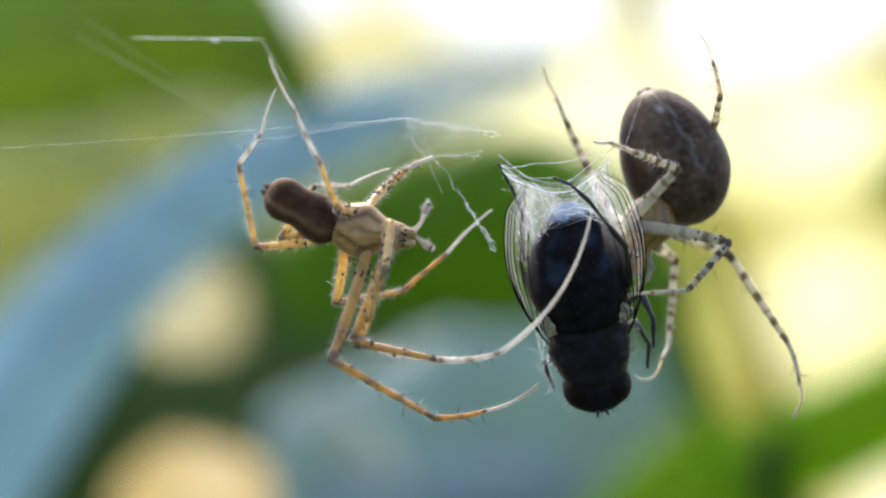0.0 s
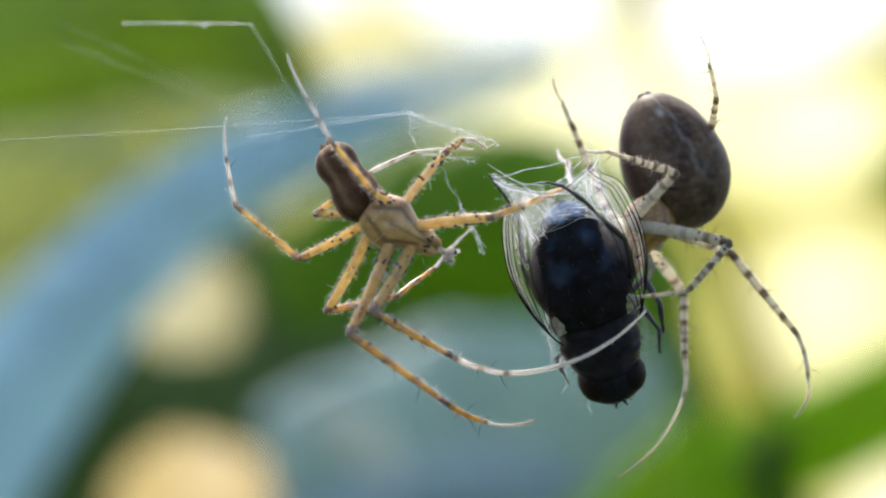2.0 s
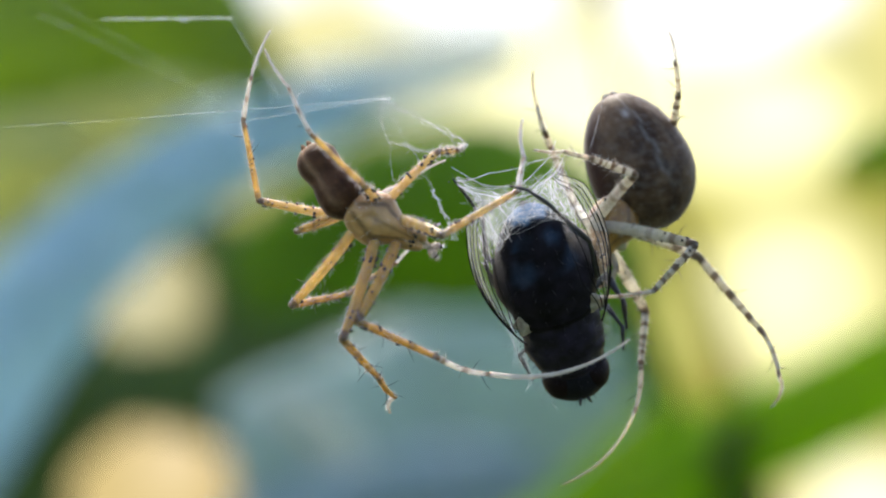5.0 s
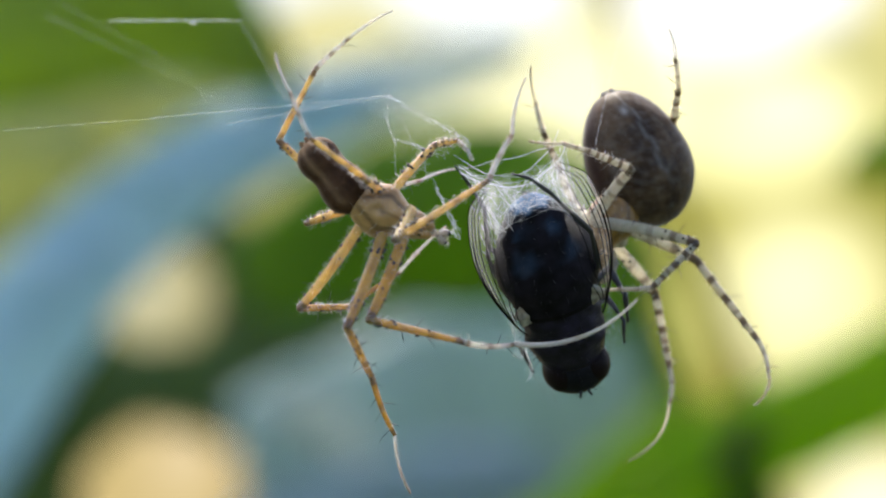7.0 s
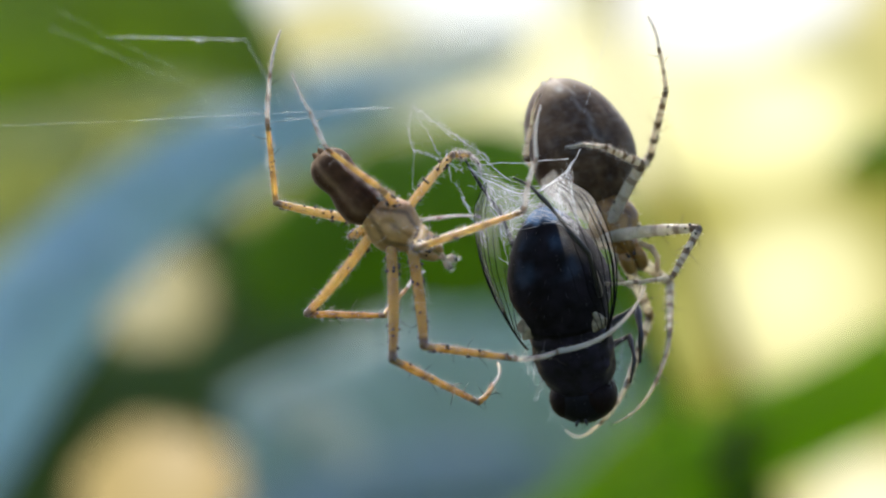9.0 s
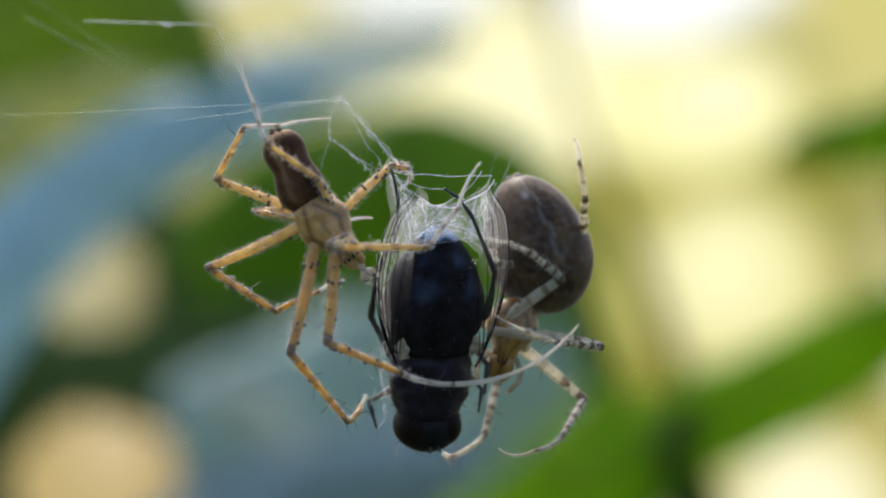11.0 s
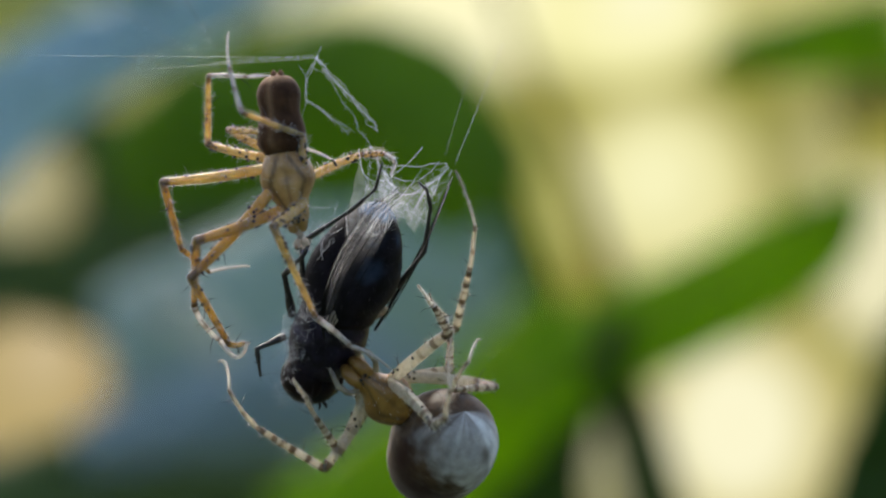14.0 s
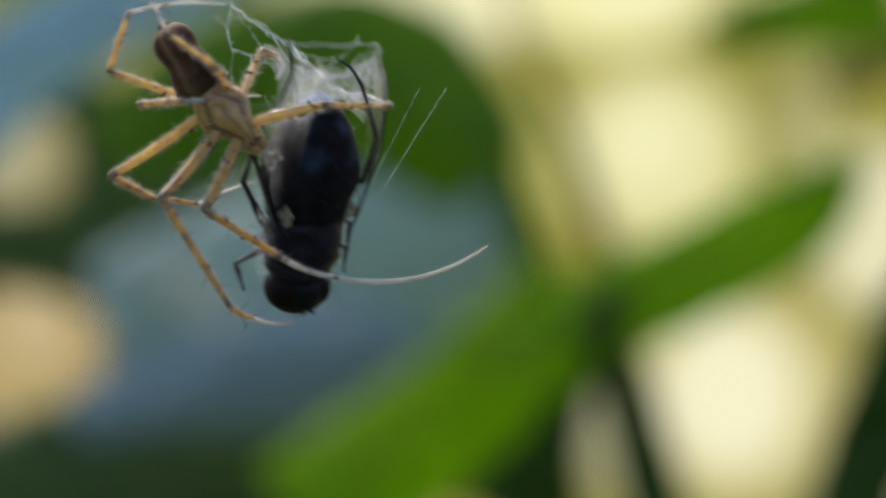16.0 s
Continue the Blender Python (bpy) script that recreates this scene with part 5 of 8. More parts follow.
    walk(male_abdomen, [
        (0.00, mm(-1.300, 0.150, -0.000, 179.0, -18.7, -177.0)),
        (0.50, mm(-1.300, 0.150, 0.000, 177.5, -49.2, -176.7)),
        (1.00, mm(-1.300, 0.150, 0.000, 178.5, -33.4, -177.3)),
        (1.50, mm(-1.300, 0.150, 0.000, -175.5, -29.5, 170.9)),
        (2.00, mm(-1.300, 0.150, -0.000, -173.6, -28.7, 166.8)),
        (2.50, mm(-1.300, 0.150, -0.000, -172.2, -21.9, 159.9)),
        (3.00, mm(-1.300, 0.150, -0.000, -172.9, -18.9, 159.1)),
        (3.50, mm(-1.300, 0.150, 0.000, -172.9, -21.8, 161.5)),
        (4.00, mm(-1.300, 0.150, 0.000, -172.6, -23.7, 162.2)),
        (6.50, mm(-1.300, 0.150, 0.000, -178.4, -27.1, 176.4)),
        (7.00, mm(-1.300, 0.150, 0.000, 179.0, -26.1, -177.8)),
        (7.50, mm(-1.300, 0.150, 0.000, 179.0, -25.6, -177.8)),
        (8.00, mm(-1.300, 0.150, -0.000, 179.1, -23.6, -177.9)),
        (8.50, mm(-1.300, 0.150, 0.000, 179.5, -17.6, -178.4)),
        (9.00, mm(-1.300, 0.150, 0.000, 179.6, -15.0, -178.4)),
        (9.50, mm(-1.300, 0.150, -0.000, 179.4, -18.2, -178.2)),
        (12.00, mm(-1.300, 0.150, 0.000, -170.0, -14.4, 178.7)),
        (12.50, mm(-1.300, 0.150, -0.000, -171.2, -15.6, 178.7)),
        (13.00, mm(-1.300, 0.150, -0.000, -172.5, -14.1, 179.2)),
        (13.50, mm(-1.300, 0.150, 0.000, -173.8, -14.3, 179.5)),
        (14.00, mm(-1.300, 0.150, 0.000, -175.1, -7.3, -179.9)),
        (14.50, mm(-1.300, 0.150, -0.000, -176.2, -5.4, 179.5)),
        (15.00, mm(-1.300, 0.150, -0.000, -177.5, -11.6, 179.6)),
        (15.50, mm(-1.300, 0.150, 0.000, -169.5, -23.0, 157.2)),
        (15.70, mm(-1.300, 0.150, 0.000, -168.2, -5.6, 118.1)),
        (15.80, mm(-1.300, 0.150, -0.000, -168.7, -20.1, 151.1)),
        (15.90, mm(-1.300, 0.150, -0.000, -175.2, -8.3, 151.1)),
        (16.00, mm(-1.300, 0.150, 0.000, 179.7, -13.6, -178.6)),
    ])
    walk(male_palps[0], [(0.0, mm(1.1, 0.45, -0.3, 0, -62, 0)), (16.0, mm(1.1, 0.45, -0.3, 0, -62, 0))])
    walk(male_palps[1], [(0.0, mm(1.25, 0.05, 0.3, 0, 8, 0)), (0.5, mm(1.25, 0.1, 0.3, 0, 22, 0)), (1.0, mm(1.2, 0.35, 0.3, 0, 50, 0)), (2.0, mm(1.1, 0.45, 0.3, 0, 62, 0)), (16.0, mm(1.1, 0.45, 0.3, 0, 62, 0))])
    leg = male_legs["a"]
    key(leg, 0.0, (0.15, -0.33, -4.30), (3.55, -2.06, -4.40), (5.83, -3.25, -3.70), (8.27, -3.95, 1.75))
    key(leg, 0.5, (-0.67, -0.74, -4.00), (2.41, -1.20, -5.45), (5.04, -1.60, -4.84), (8.35, -3.70, -0.10))
    key(leg, 1.0, (-0.86, -1.53, -3.68), (1.77, 0.37, -5.70), (4.32, 0.29, -6.54), (9.65, -2.34, -4.95))
    key(leg, 1.5, (-0.33, -2.07, -3.67), (2.90, -0.60, -5.07), (5.59, -0.68, -5.21), (9.82, -4.46, -2.86))
    key(leg, 2.0, (0.83, -2.95, -3.27), (4.35, -1.48, -3.37), (6.63, -0.13, -2.93), (10.00, -2.31, 1.72))
    key(leg, 2.5, (0.70, -2.89, -3.31), (4.50, -2.57, -3.37), (6.54, -0.84, -3.14), (9.96, -3.07, 1.45))
    key(leg, 3.0, (1.01, -2.68, -3.51), (4.79, -2.16, -3.64), (6.93, -0.57, -3.31), (10.60, -3.42, 0.72))
    key(leg, 3.5, (0.85, -2.69, -3.50), (4.45, -1.47, -3.81), (6.60, 0.13, -3.54), (10.36, -2.48, 0.56))
    key(leg, 4.0, (0.87, -2.68, -3.51), (4.41, -1.26, -3.68), (6.48, 0.44, -3.47), (10.85, -1.77, 0.23))
    key(leg, 6.5, (1.14, -1.52, -4.15), (4.51, 0.19, -3.64), (6.62, 1.78, -3.10), (9.98, -1.91, 0.48))
    key(leg, 7.0, (0.96, -1.84, -4.03), (4.65, -1.02, -3.48), (6.57, 0.74, -2.82), (10.09, -2.98, 0.58))
    key(leg, 7.5, (1.48, -1.50, -4.13), (4.69, 0.48, -3.54), (6.80, 1.93, -2.71), (10.45, -0.16, 1.77))
    key(leg, 8.0, (1.32, -1.81, -4.03), (4.91, -0.61, -3.48), (7.03, 0.68, -2.44), (10.08, -3.25, 1.17))
    key(leg, 8.5, (3.00, -2.38, -3.01), (4.92, 0.60, -2.24), (5.94, 2.50, -1.55), (8.44, -1.80, 2.32))
    key(leg, 9.0, (3.26, -1.65, -3.29), (6.34, 0.00, -1.92), (7.80, 1.75, -0.76), (9.16, -2.80, 3.25))
    key(leg, 9.5, (3.07, -1.90, -3.30), (6.08, -0.10, -1.78), (7.69, 1.62, -0.49), (8.59, -3.13, 3.30))
    key(leg, 12.0, (3.48, -2.74, -2.08), (6.30, -0.35, -1.13), (8.04, 1.43, -0.10), (9.16, 0.19, 5.81))
    key(leg, 12.5, (3.87, -2.24, -2.13), (6.73, -0.06, -0.87), (8.45, 1.51, 0.48), (9.91, 1.35, 6.45))
    key(leg, 13.0, (2.73, -2.66, -2.95), (5.72, -0.35, -2.41), (7.93, -0.30, -0.89), (9.54, -2.58, 4.59))
    key(leg, 13.5, (2.42, -2.84, -2.97), (5.36, -0.63, -1.95), (7.44, 0.54, -0.72), (9.19, -0.79, 5.02))
    key(leg, 14.0, (1.40, -2.35, -3.72), (3.97, 0.33, -4.61), (5.60, 2.41, -4.10), (5.57, -3.51, -2.45))
    key(leg, 14.5, (2.95, -0.59, -3.82), (5.83, 1.59, -2.59), (7.08, 3.92, -2.06), (7.62, -1.70, 0.36))
    key(leg, 15.0, (3.44, -2.40, -2.57), (6.46, -0.77, -0.90), (7.88, 1.13, 0.38), (8.65, -4.32, 3.10))
    key(leg, 15.5, (2.69, -2.39, -3.22), (5.90, -0.66, -2.12), (7.59, 1.28, -1.32), (9.51, -3.67, 1.78))
    key(leg, 15.7, (2.76, -2.74, -2.86), (5.89, -1.10, -1.44), (7.61, 0.61, -0.28), (9.26, -3.69, 3.79))
    key(leg, 15.8, (2.05, -2.74, -3.25), (5.45, -1.21, -2.45), (7.46, 0.34, -1.56), (9.94, -3.51, 2.54))
    key(leg, 15.9, (1.82, -2.79, -3.29), (5.27, -1.27, -2.67), (7.40, 0.14, -1.81), (10.34, -3.05, 2.54))
    key(leg, 16.0, (1.89, -2.94, -3.12), (5.33, -1.44, -2.39), (7.49, -0.19, -1.41), (10.54, -2.32, 3.49))
    stride(leg)
    leg = male_legs["b"]
    key(leg, 0.0, (-0.49, -1.96, -5.07), (3.81, -0.44, -6.70), (5.74, 0.77, -6.14), (7.64, 0.75, -4.72))
    key(leg, 0.5, (-0.88, -2.16, -4.91), (3.72, -1.06, -5.94), (5.69, -1.07, -4.67), (7.52, -1.11, -3.17))
    key(leg, 1.0, (-0.47, -2.02, -5.05), (4.03, -0.45, -5.92), (6.08, -0.47, -4.78), (7.72, -0.50, -3.07))
    key(leg, 1.5, (-1.16, -2.96, -4.36), (0.65, 0.49, -7.23), (1.81, 1.14, -9.16), (2.81, 2.27, -10.99))
    key(leg, 2.0, (0.49, -3.15, -4.44), (5.14, -1.95, -5.04), (6.75, -0.25, -5.00), (8.43, 1.15, -4.08))
    key(leg, 2.5, (1.67, -2.09, -4.79), (4.88, 1.43, -3.96), (6.08, 3.25, -3.07), (6.32, 5.24, -1.82))
    key(leg, 3.0, (0.87, -3.49, -4.08), (2.72, 0.31, -6.44), (3.76, 1.75, -7.98), (4.99, 2.38, -9.91))
    key(leg, 3.5, (0.34, -3.65, -4.00), (2.49, 0.22, -5.96), (3.96, 1.22, -7.49), (5.40, 1.77, -9.29))
    key(leg, 4.0, (1.07, -2.83, -4.56), (3.19, 1.50, -4.87), (3.36, 3.81, -4.48), (3.08, 6.15, -4.20))
    key(leg, 6.5, (0.22, -2.72, -4.74), (2.04, 1.34, -6.64), (3.68, 1.70, -8.28), (5.07, 2.10, -10.15))
    key(leg, 7.0, (0.27, -2.95, -4.59), (1.96, 1.28, -6.23), (3.60, 1.16, -7.91), (5.05, 1.00, -9.78))
    key(leg, 7.5, (1.54, -0.46, -5.20), (3.59, 3.84, -4.32), (4.24, 5.90, -3.39), (3.47, 6.84, -1.36))
    key(leg, 8.0, (0.70, -2.87, -4.61), (3.97, 0.58, -5.51), (5.78, 1.98, -6.04), (7.34, 3.72, -6.47))
    key(leg, 8.5, (1.39, -3.14, -4.25), (4.98, -0.09, -5.35), (5.99, 1.97, -5.88), (6.58, 4.23, -6.24))
    key(leg, 9.0, (2.51, -2.11, -4.35), (6.28, 0.90, -4.05), (6.48, 3.09, -3.24), (6.28, 5.29, -2.39))
    key(leg, 9.5, (2.60, -2.07, -4.31), (5.18, 1.99, -4.83), (5.15, 4.33, -4.56), (5.00, 6.69, -4.52))
    key(leg, 12.0, (2.88, -2.73, -3.66), (6.87, -0.04, -4.09), (6.86, 2.23, -3.50), (6.73, 4.60, -3.51))
    key(leg, 12.5, (3.15, -2.30, -3.72), (7.25, 0.19, -4.30), (7.07, 2.47, -3.78), (5.95, 4.44, -3.08))
    key(leg, 13.0, (2.41, -2.82, -3.97), (6.28, -0.02, -4.75), (6.47, 2.28, -4.32), (6.36, 4.65, -4.23))
    key(leg, 13.5, (2.26, -2.79, -4.08), (6.15, 0.06, -4.46), (6.06, 2.32, -3.83), (5.92, 4.68, -3.70))
    key(leg, 14.0, (2.77, -1.92, -4.26), (5.74, 1.86, -3.74), (5.99, 4.17, -3.41), (6.15, 6.54, -3.41))
    key(leg, 14.5, (2.79, -0.78, -4.57), (5.67, 3.04, -3.92), (5.91, 5.38, -3.77), (6.03, 7.74, -3.59))
    key(leg, 15.0, (2.14, -3.43, -3.58), (5.05, 0.24, -4.79), (5.80, 2.42, -5.25), (6.21, 4.75, -5.42))
    key(leg, 15.5, (1.04, -3.57, -3.96), (3.77, 0.34, -4.72), (4.22, 2.64, -4.93), (4.48, 4.99, -5.02))
    key(leg, 15.7, (1.32, -3.60, -3.83), (4.97, -0.44, -4.09), (5.62, 1.81, -3.99), (6.18, 4.06, -3.50))
    key(leg, 15.8, (0.49, -3.65, -3.99), (4.50, -1.11, -4.94), (5.31, 1.09, -4.86), (6.19, 3.21, -4.27))
    key(leg, 15.9, (0.28, -3.66, -3.99), (4.61, -1.87, -5.20), (5.54, 0.29, -5.08), (6.64, 2.25, -4.34))
    key(leg, 16.0, (0.43, -3.70, -3.93), (5.15, -3.79, -5.01), (6.17, -1.68, -4.79), (7.43, 0.08, -3.84))
    stride(leg)
    leg = male_legs["c"]
    key(leg, 0.0, (-0.83, 3.48, -2.99), (1.76, 5.12, -2.12), (3.21, 5.92, -0.37), (4.73, 6.29, 1.71))
    key(leg, 0.5, (-2.26, 3.44, -2.47), (-0.66, 6.11, -1.77), (1.13, 6.12, -0.16), (2.86, 6.07, 1.78))
    key(leg, 1.0, (-2.04, 3.13, -3.16), (-0.39, 5.71, -2.26), (1.24, 5.72, -0.49), (2.84, 5.67, 1.56))
    key(leg, 1.5, (-1.72, 2.73, -3.74), (0.88, 3.11, -1.94), (1.89, 4.75, -0.50), (2.87, 6.36, 1.30))
    key(leg, 2.0, (-0.78, 2.29, -4.25), (1.39, 3.72, -2.40), (2.16, 5.29, -0.75), (2.74, 6.51, 1.48))
    key(leg, 2.5, (-0.71, 2.09, -4.38), (1.22, 3.65, -2.38), (1.89, 5.36, -0.82), (2.39, 6.75, 1.32))
    key(leg, 3.0, (-0.95, 1.76, -4.56), (0.77, 3.97, -3.03), (1.42, 5.17, -1.05), (1.93, 6.69, 1.01))
    key(leg, 3.5, (-1.47, 1.66, -4.54), (0.26, 4.05, -3.34), (1.17, 5.21, -1.44), (1.82, 6.47, 0.75))
    key(leg, 4.0, (-1.44, 1.92, -4.42), (0.23, 4.15, -2.87), (1.16, 5.42, -1.04), (1.89, 6.92, 0.96))
    key(leg, 6.5, (-1.83, 1.27, -4.62), (0.03, 3.68, -3.65), (1.42, 3.69, -1.68), (2.44, 3.66, 0.71))
    key(leg, 7.0, (-1.72, 1.04, -4.73), (0.04, 3.60, -3.99), (1.35, 3.61, -1.97), (2.36, 3.59, 0.43))
    key(leg, 7.5, (-1.91, 1.06, -4.67), (0.55, 2.70, -3.47), (1.68, 4.12, -1.89), (2.53, 5.07, 0.38))
    key(leg, 8.0, (-1.66, 1.06, -4.73), (0.33, 3.36, -3.79), (1.65, 4.19, -1.95), (2.54, 4.91, 0.39))
    key(leg, 8.5, (-1.25, -0.21, -4.97), (1.11, 1.74, -4.09), (1.57, 3.51, -2.52), (1.81, 5.58, -0.96))
    key(leg, 9.0, (-1.21, 1.29, -4.74), (1.37, 2.34, -3.20), (1.58, 4.31, -1.83), (1.82, 6.73, -0.90))
    key(leg, 9.5, (-1.95, 1.25, -4.59), (0.83, 2.29, -3.43), (1.18, 4.04, -1.81), (1.49, 6.52, -1.06))
    key(leg, 12.0, (-1.70, 0.63, -4.82), (1.40, 0.71, -4.09), (1.99, 2.44, -2.53), (2.28, 4.91, -1.76))
    key(leg, 12.5, (-1.31, 0.71, -4.88), (1.82, 0.72, -4.27), (2.46, 2.55, -2.84), (2.51, 5.05, -2.10))
    key(leg, 13.0, (-1.32, 0.49, -4.92), (1.83, 0.47, -4.44), (3.13, 2.18, -3.34), (3.68, 4.45, -2.18))
    key(leg, 13.5, (-1.44, 0.84, -4.83), (1.46, 1.96, -4.13), (2.88, 3.66, -3.20), (3.81, 5.66, -1.81))
    key(leg, 14.0, (-1.01, 0.78, -4.90), (1.76, 2.37, -4.89), (2.93, 4.36, -4.21), (3.10, 6.53, -2.79))
    key(leg, 14.5, (-0.92, 1.50, -4.68), (1.36, 3.45, -3.59), (2.48, 4.94, -2.07), (2.95, 6.87, -0.39))
    key(leg, 15.0, (-0.93, 1.23, -4.78), (1.52, 2.96, -3.70), (2.08, 5.07, -2.67), (2.66, 7.15, -1.23))
    key(leg, 15.5, (-1.85, 1.57, -4.49), (0.45, 3.59, -3.62), (1.30, 5.60, -2.59), (1.97, 7.82, -1.43))
    key(leg, 15.7, (-1.05, 1.24, -4.77), (0.97, 3.51, -3.80), (1.88, 5.40, -2.61), (2.38, 7.29, -0.91))
    key(leg, 15.8, (-1.75, 1.32, -4.62), (0.35, 3.66, -4.08), (1.58, 5.47, -3.08), (2.46, 7.11, -1.26))
    key(leg, 15.9, (-1.86, 1.14, -4.66), (0.12, 3.61, -4.24), (1.46, 5.36, -3.29), (2.48, 6.69, -1.30))
    key(leg, 16.0, (-1.55, 0.63, -4.86), (0.27, 3.21, -4.40), (1.65, 4.92, -3.42), (2.64, 5.79, -1.17))
    stride(leg)
    leg = male_legs["d"]
    key(leg, 0.0, (-4.31, 3.18, -1.34), (-5.47, 2.43, 1.72), (-4.72, 1.18, 3.06), (-4.52, 2.29, 4.95))
    key(leg, 0.5, (-4.62, 0.37, 2.05), (-5.45, -0.94, 5.03), (-5.16, -2.46, 6.27), (-4.69, -0.79, 7.62))
    key(leg, 1.0, (-5.20, 0.39, 0.70), (-6.36, -0.69, 3.67), (-6.18, -2.36, 4.73), (-5.92, -2.44, 6.91))
    key(leg, 1.5, (-5.15, 1.73, -0.76), (-6.96, 0.77, 1.91), (-7.22, 0.10, 3.75), (-7.23, 1.41, 5.53))
    key(leg, 2.0, (-2.79, 3.46, -3.00), (-5.94, 2.47, -2.33), (-7.16, 2.06, -0.83), (-8.03, 3.55, 0.54))
    key(leg, 2.5, (-2.01, 3.50, -3.34), (-5.05, 2.44, -4.31), (-6.08, 1.42, -2.97), (-7.03, 2.61, -1.38))
    key(leg, 3.0, (-4.34, 2.82, -1.91), (-6.73, 1.68, 0.16), (-7.54, 1.09, 1.87), (-8.10, 2.28, 3.63))
    key(leg, 3.5, (-4.77, 2.29, -1.57), (-6.84, 0.74, 0.57), (-7.84, 0.07, 2.14), (-8.61, 1.03, 3.98))
    key(leg, 4.0, (-4.60, 2.60, -1.61), (-6.92, 1.30, 0.44), (-7.97, 0.67, 2.00), (-8.83, 1.36, 3.90))
    key(leg, 6.5, (-4.78, 2.53, -1.13), (-5.79, 1.64, 1.96), (-5.23, 0.69, 3.60), (-4.33, 1.74, 5.31))
    key(leg, 7.0, (-5.02, 1.48, 1.03), (-4.70, 0.21, 4.12), (-3.90, -0.66, 5.72), (-2.80, 0.29, 7.38))
    key(leg, 7.5, (-5.08, 1.93, -0.86), (-6.13, 0.95, 2.17), (-6.38, 0.87, 4.14), (-6.38, 2.10, 5.96))
    key(leg, 8.0, (-5.05, 2.06, 0.15), (-4.43, 0.20, 2.88), (-3.74, -0.81, 4.44), (-2.50, -0.16, 6.14))
    key(leg, 8.5, (-4.88, 1.95, -1.66), (-5.63, -0.12, 0.88), (-5.78, -1.69, 2.08), (-6.17, 0.39, 2.71))
    key(leg, 9.0, (-4.62, 2.48, -1.74), (-6.54, 1.24, 0.73), (-7.50, 1.17, 2.45), (-8.12, 2.49, 4.10))
    key(leg, 9.5, (-5.17, 1.58, -0.86), (-4.64, -0.73, 1.52), (-3.54, -1.73, 2.83), (-2.57, -0.97, 4.65))
    key(leg, 12.0, (-3.55, 2.62, -3.14), (-5.30, 0.72, -0.99), (-4.62, -0.69, 0.22), (-3.58, 0.55, 1.72))
    key(leg, 12.5, (-3.29, 2.98, -3.09), (-5.01, 0.86, -1.13), (-4.27, -0.34, 0.26), (-3.16, 0.85, 1.75))
    key(leg, 13.0, (-3.42, 2.84, -3.10), (-5.17, 0.86, -1.01), (-4.48, -0.55, 0.20), (-3.29, 0.35, 1.82))
    key(leg, 13.5, (-3.61, 2.94, -2.83), (-5.44, 0.88, -0.91), (-4.78, -0.65, 0.16), (-3.71, 0.48, 1.73))
    key(leg, 14.0, (-2.11, 3.63, -3.17), (-4.74, 1.68, -2.41), (-4.38, 0.60, -0.80), (-4.03, 2.27, 0.60))
    key(leg, 14.5, (-3.13, 3.26, -2.96), (-5.27, 1.11, -1.50), (-4.68, -0.28, -0.22), (-3.51, 0.37, 1.53))
    key(leg, 15.0, (-4.10, 2.92, -2.22), (-5.32, 0.54, -0.19), (-4.49, -0.83, 0.98), (-3.04, -0.07, 2.45))
    key(leg, 15.5, (-4.38, 3.09, -1.35), (-4.88, 0.60, 0.86), (-3.55, -0.31, 2.01), (-1.80, 0.57, 3.01))
    key(leg, 15.7, (-4.10, 2.92, -2.21), (-5.08, 0.41, -0.20), (-4.12, -0.71, 1.13), (-2.68, 0.17, 2.55))
    key(leg, 15.8, (-4.42, 2.87, -1.65), (-5.18, 0.40, 0.49), (-4.12, -0.79, 1.68), (-2.50, -0.03, 2.95))
    key(leg, 15.9, (-4.57, 2.64, -1.65), (-5.32, 0.18, 0.52), (-4.30, -1.02, 1.72), (-2.67, -0.39, 3.06))
    key(leg, 16.0, (-4.56, 2.31, -2.07), (-5.51, -0.10, 0.08), (-4.63, -1.29, 1.40), (-3.10, -0.97, 2.95))
    stride(leg)
    leg = male_legs["e"]
    key(leg, 0.0, (-3.33, 2.16, -0.77), (-2.28, 0.58, 1.42), (-1.02, 2.58, 1.67), (0.40, 4.14, 2.62))
    key(leg, 0.5, (-3.16, 2.47, -0.66), (-2.04, 0.59, 1.24), (-0.55, 2.13, 2.27), (1.02, 3.29, 3.50))
    key(leg, 1.0, (-3.22, 2.59, 0.01), (-1.60, 0.70, 1.50), (0.15, 0.99, 3.08), (2.03, 1.39, 4.36))
    key(leg, 1.5, (-3.23, 2.35, -0.72), (-1.85, 0.76, 1.28), (-0.27, 1.99, 2.55), (1.53, 1.96, 4.00))
    key(leg, 2.0, (-3.01, 2.38, -1.12), (-1.95, 1.02, 1.22), (-0.73, 2.13, 2.93), (1.25, 2.10, 4.12))
    key(leg, 2.5, (-3.31, 1.76, -1.23), (-2.45, 0.68, 1.33), (-1.46, 2.13, 2.92), (0.13, 3.42, 4.01))
    key(leg, 3.0, (-3.15, 1.98, -1.31), (-2.47, 1.43, 1.45), (-1.82, 3.16, 2.95), (0.09, 4.19, 3.74))
    key(leg, 3.5, (-3.33, 2.05, -0.92), (-1.21, 2.04, 1.06), (-0.11, 3.25, 2.78), (0.58, 5.34, 3.47))
    key(leg, 4.0, (-2.75, 1.33, -2.07), (-1.88, -1.14, -0.82), (-0.63, -1.15, 1.20), (0.42, -0.49, 3.15))
    key(leg, 6.5, (-2.57, 2.77, -1.18), (-0.51, 2.77, 0.87), (0.98, 4.19, 2.03), (2.02, 6.08, 2.87))
    key(leg, 7.0, (-2.77, 2.26, -1.55), (-0.72, 2.26, 0.50), (0.74, 3.66, 1.74), (1.83, 5.45, 2.72))
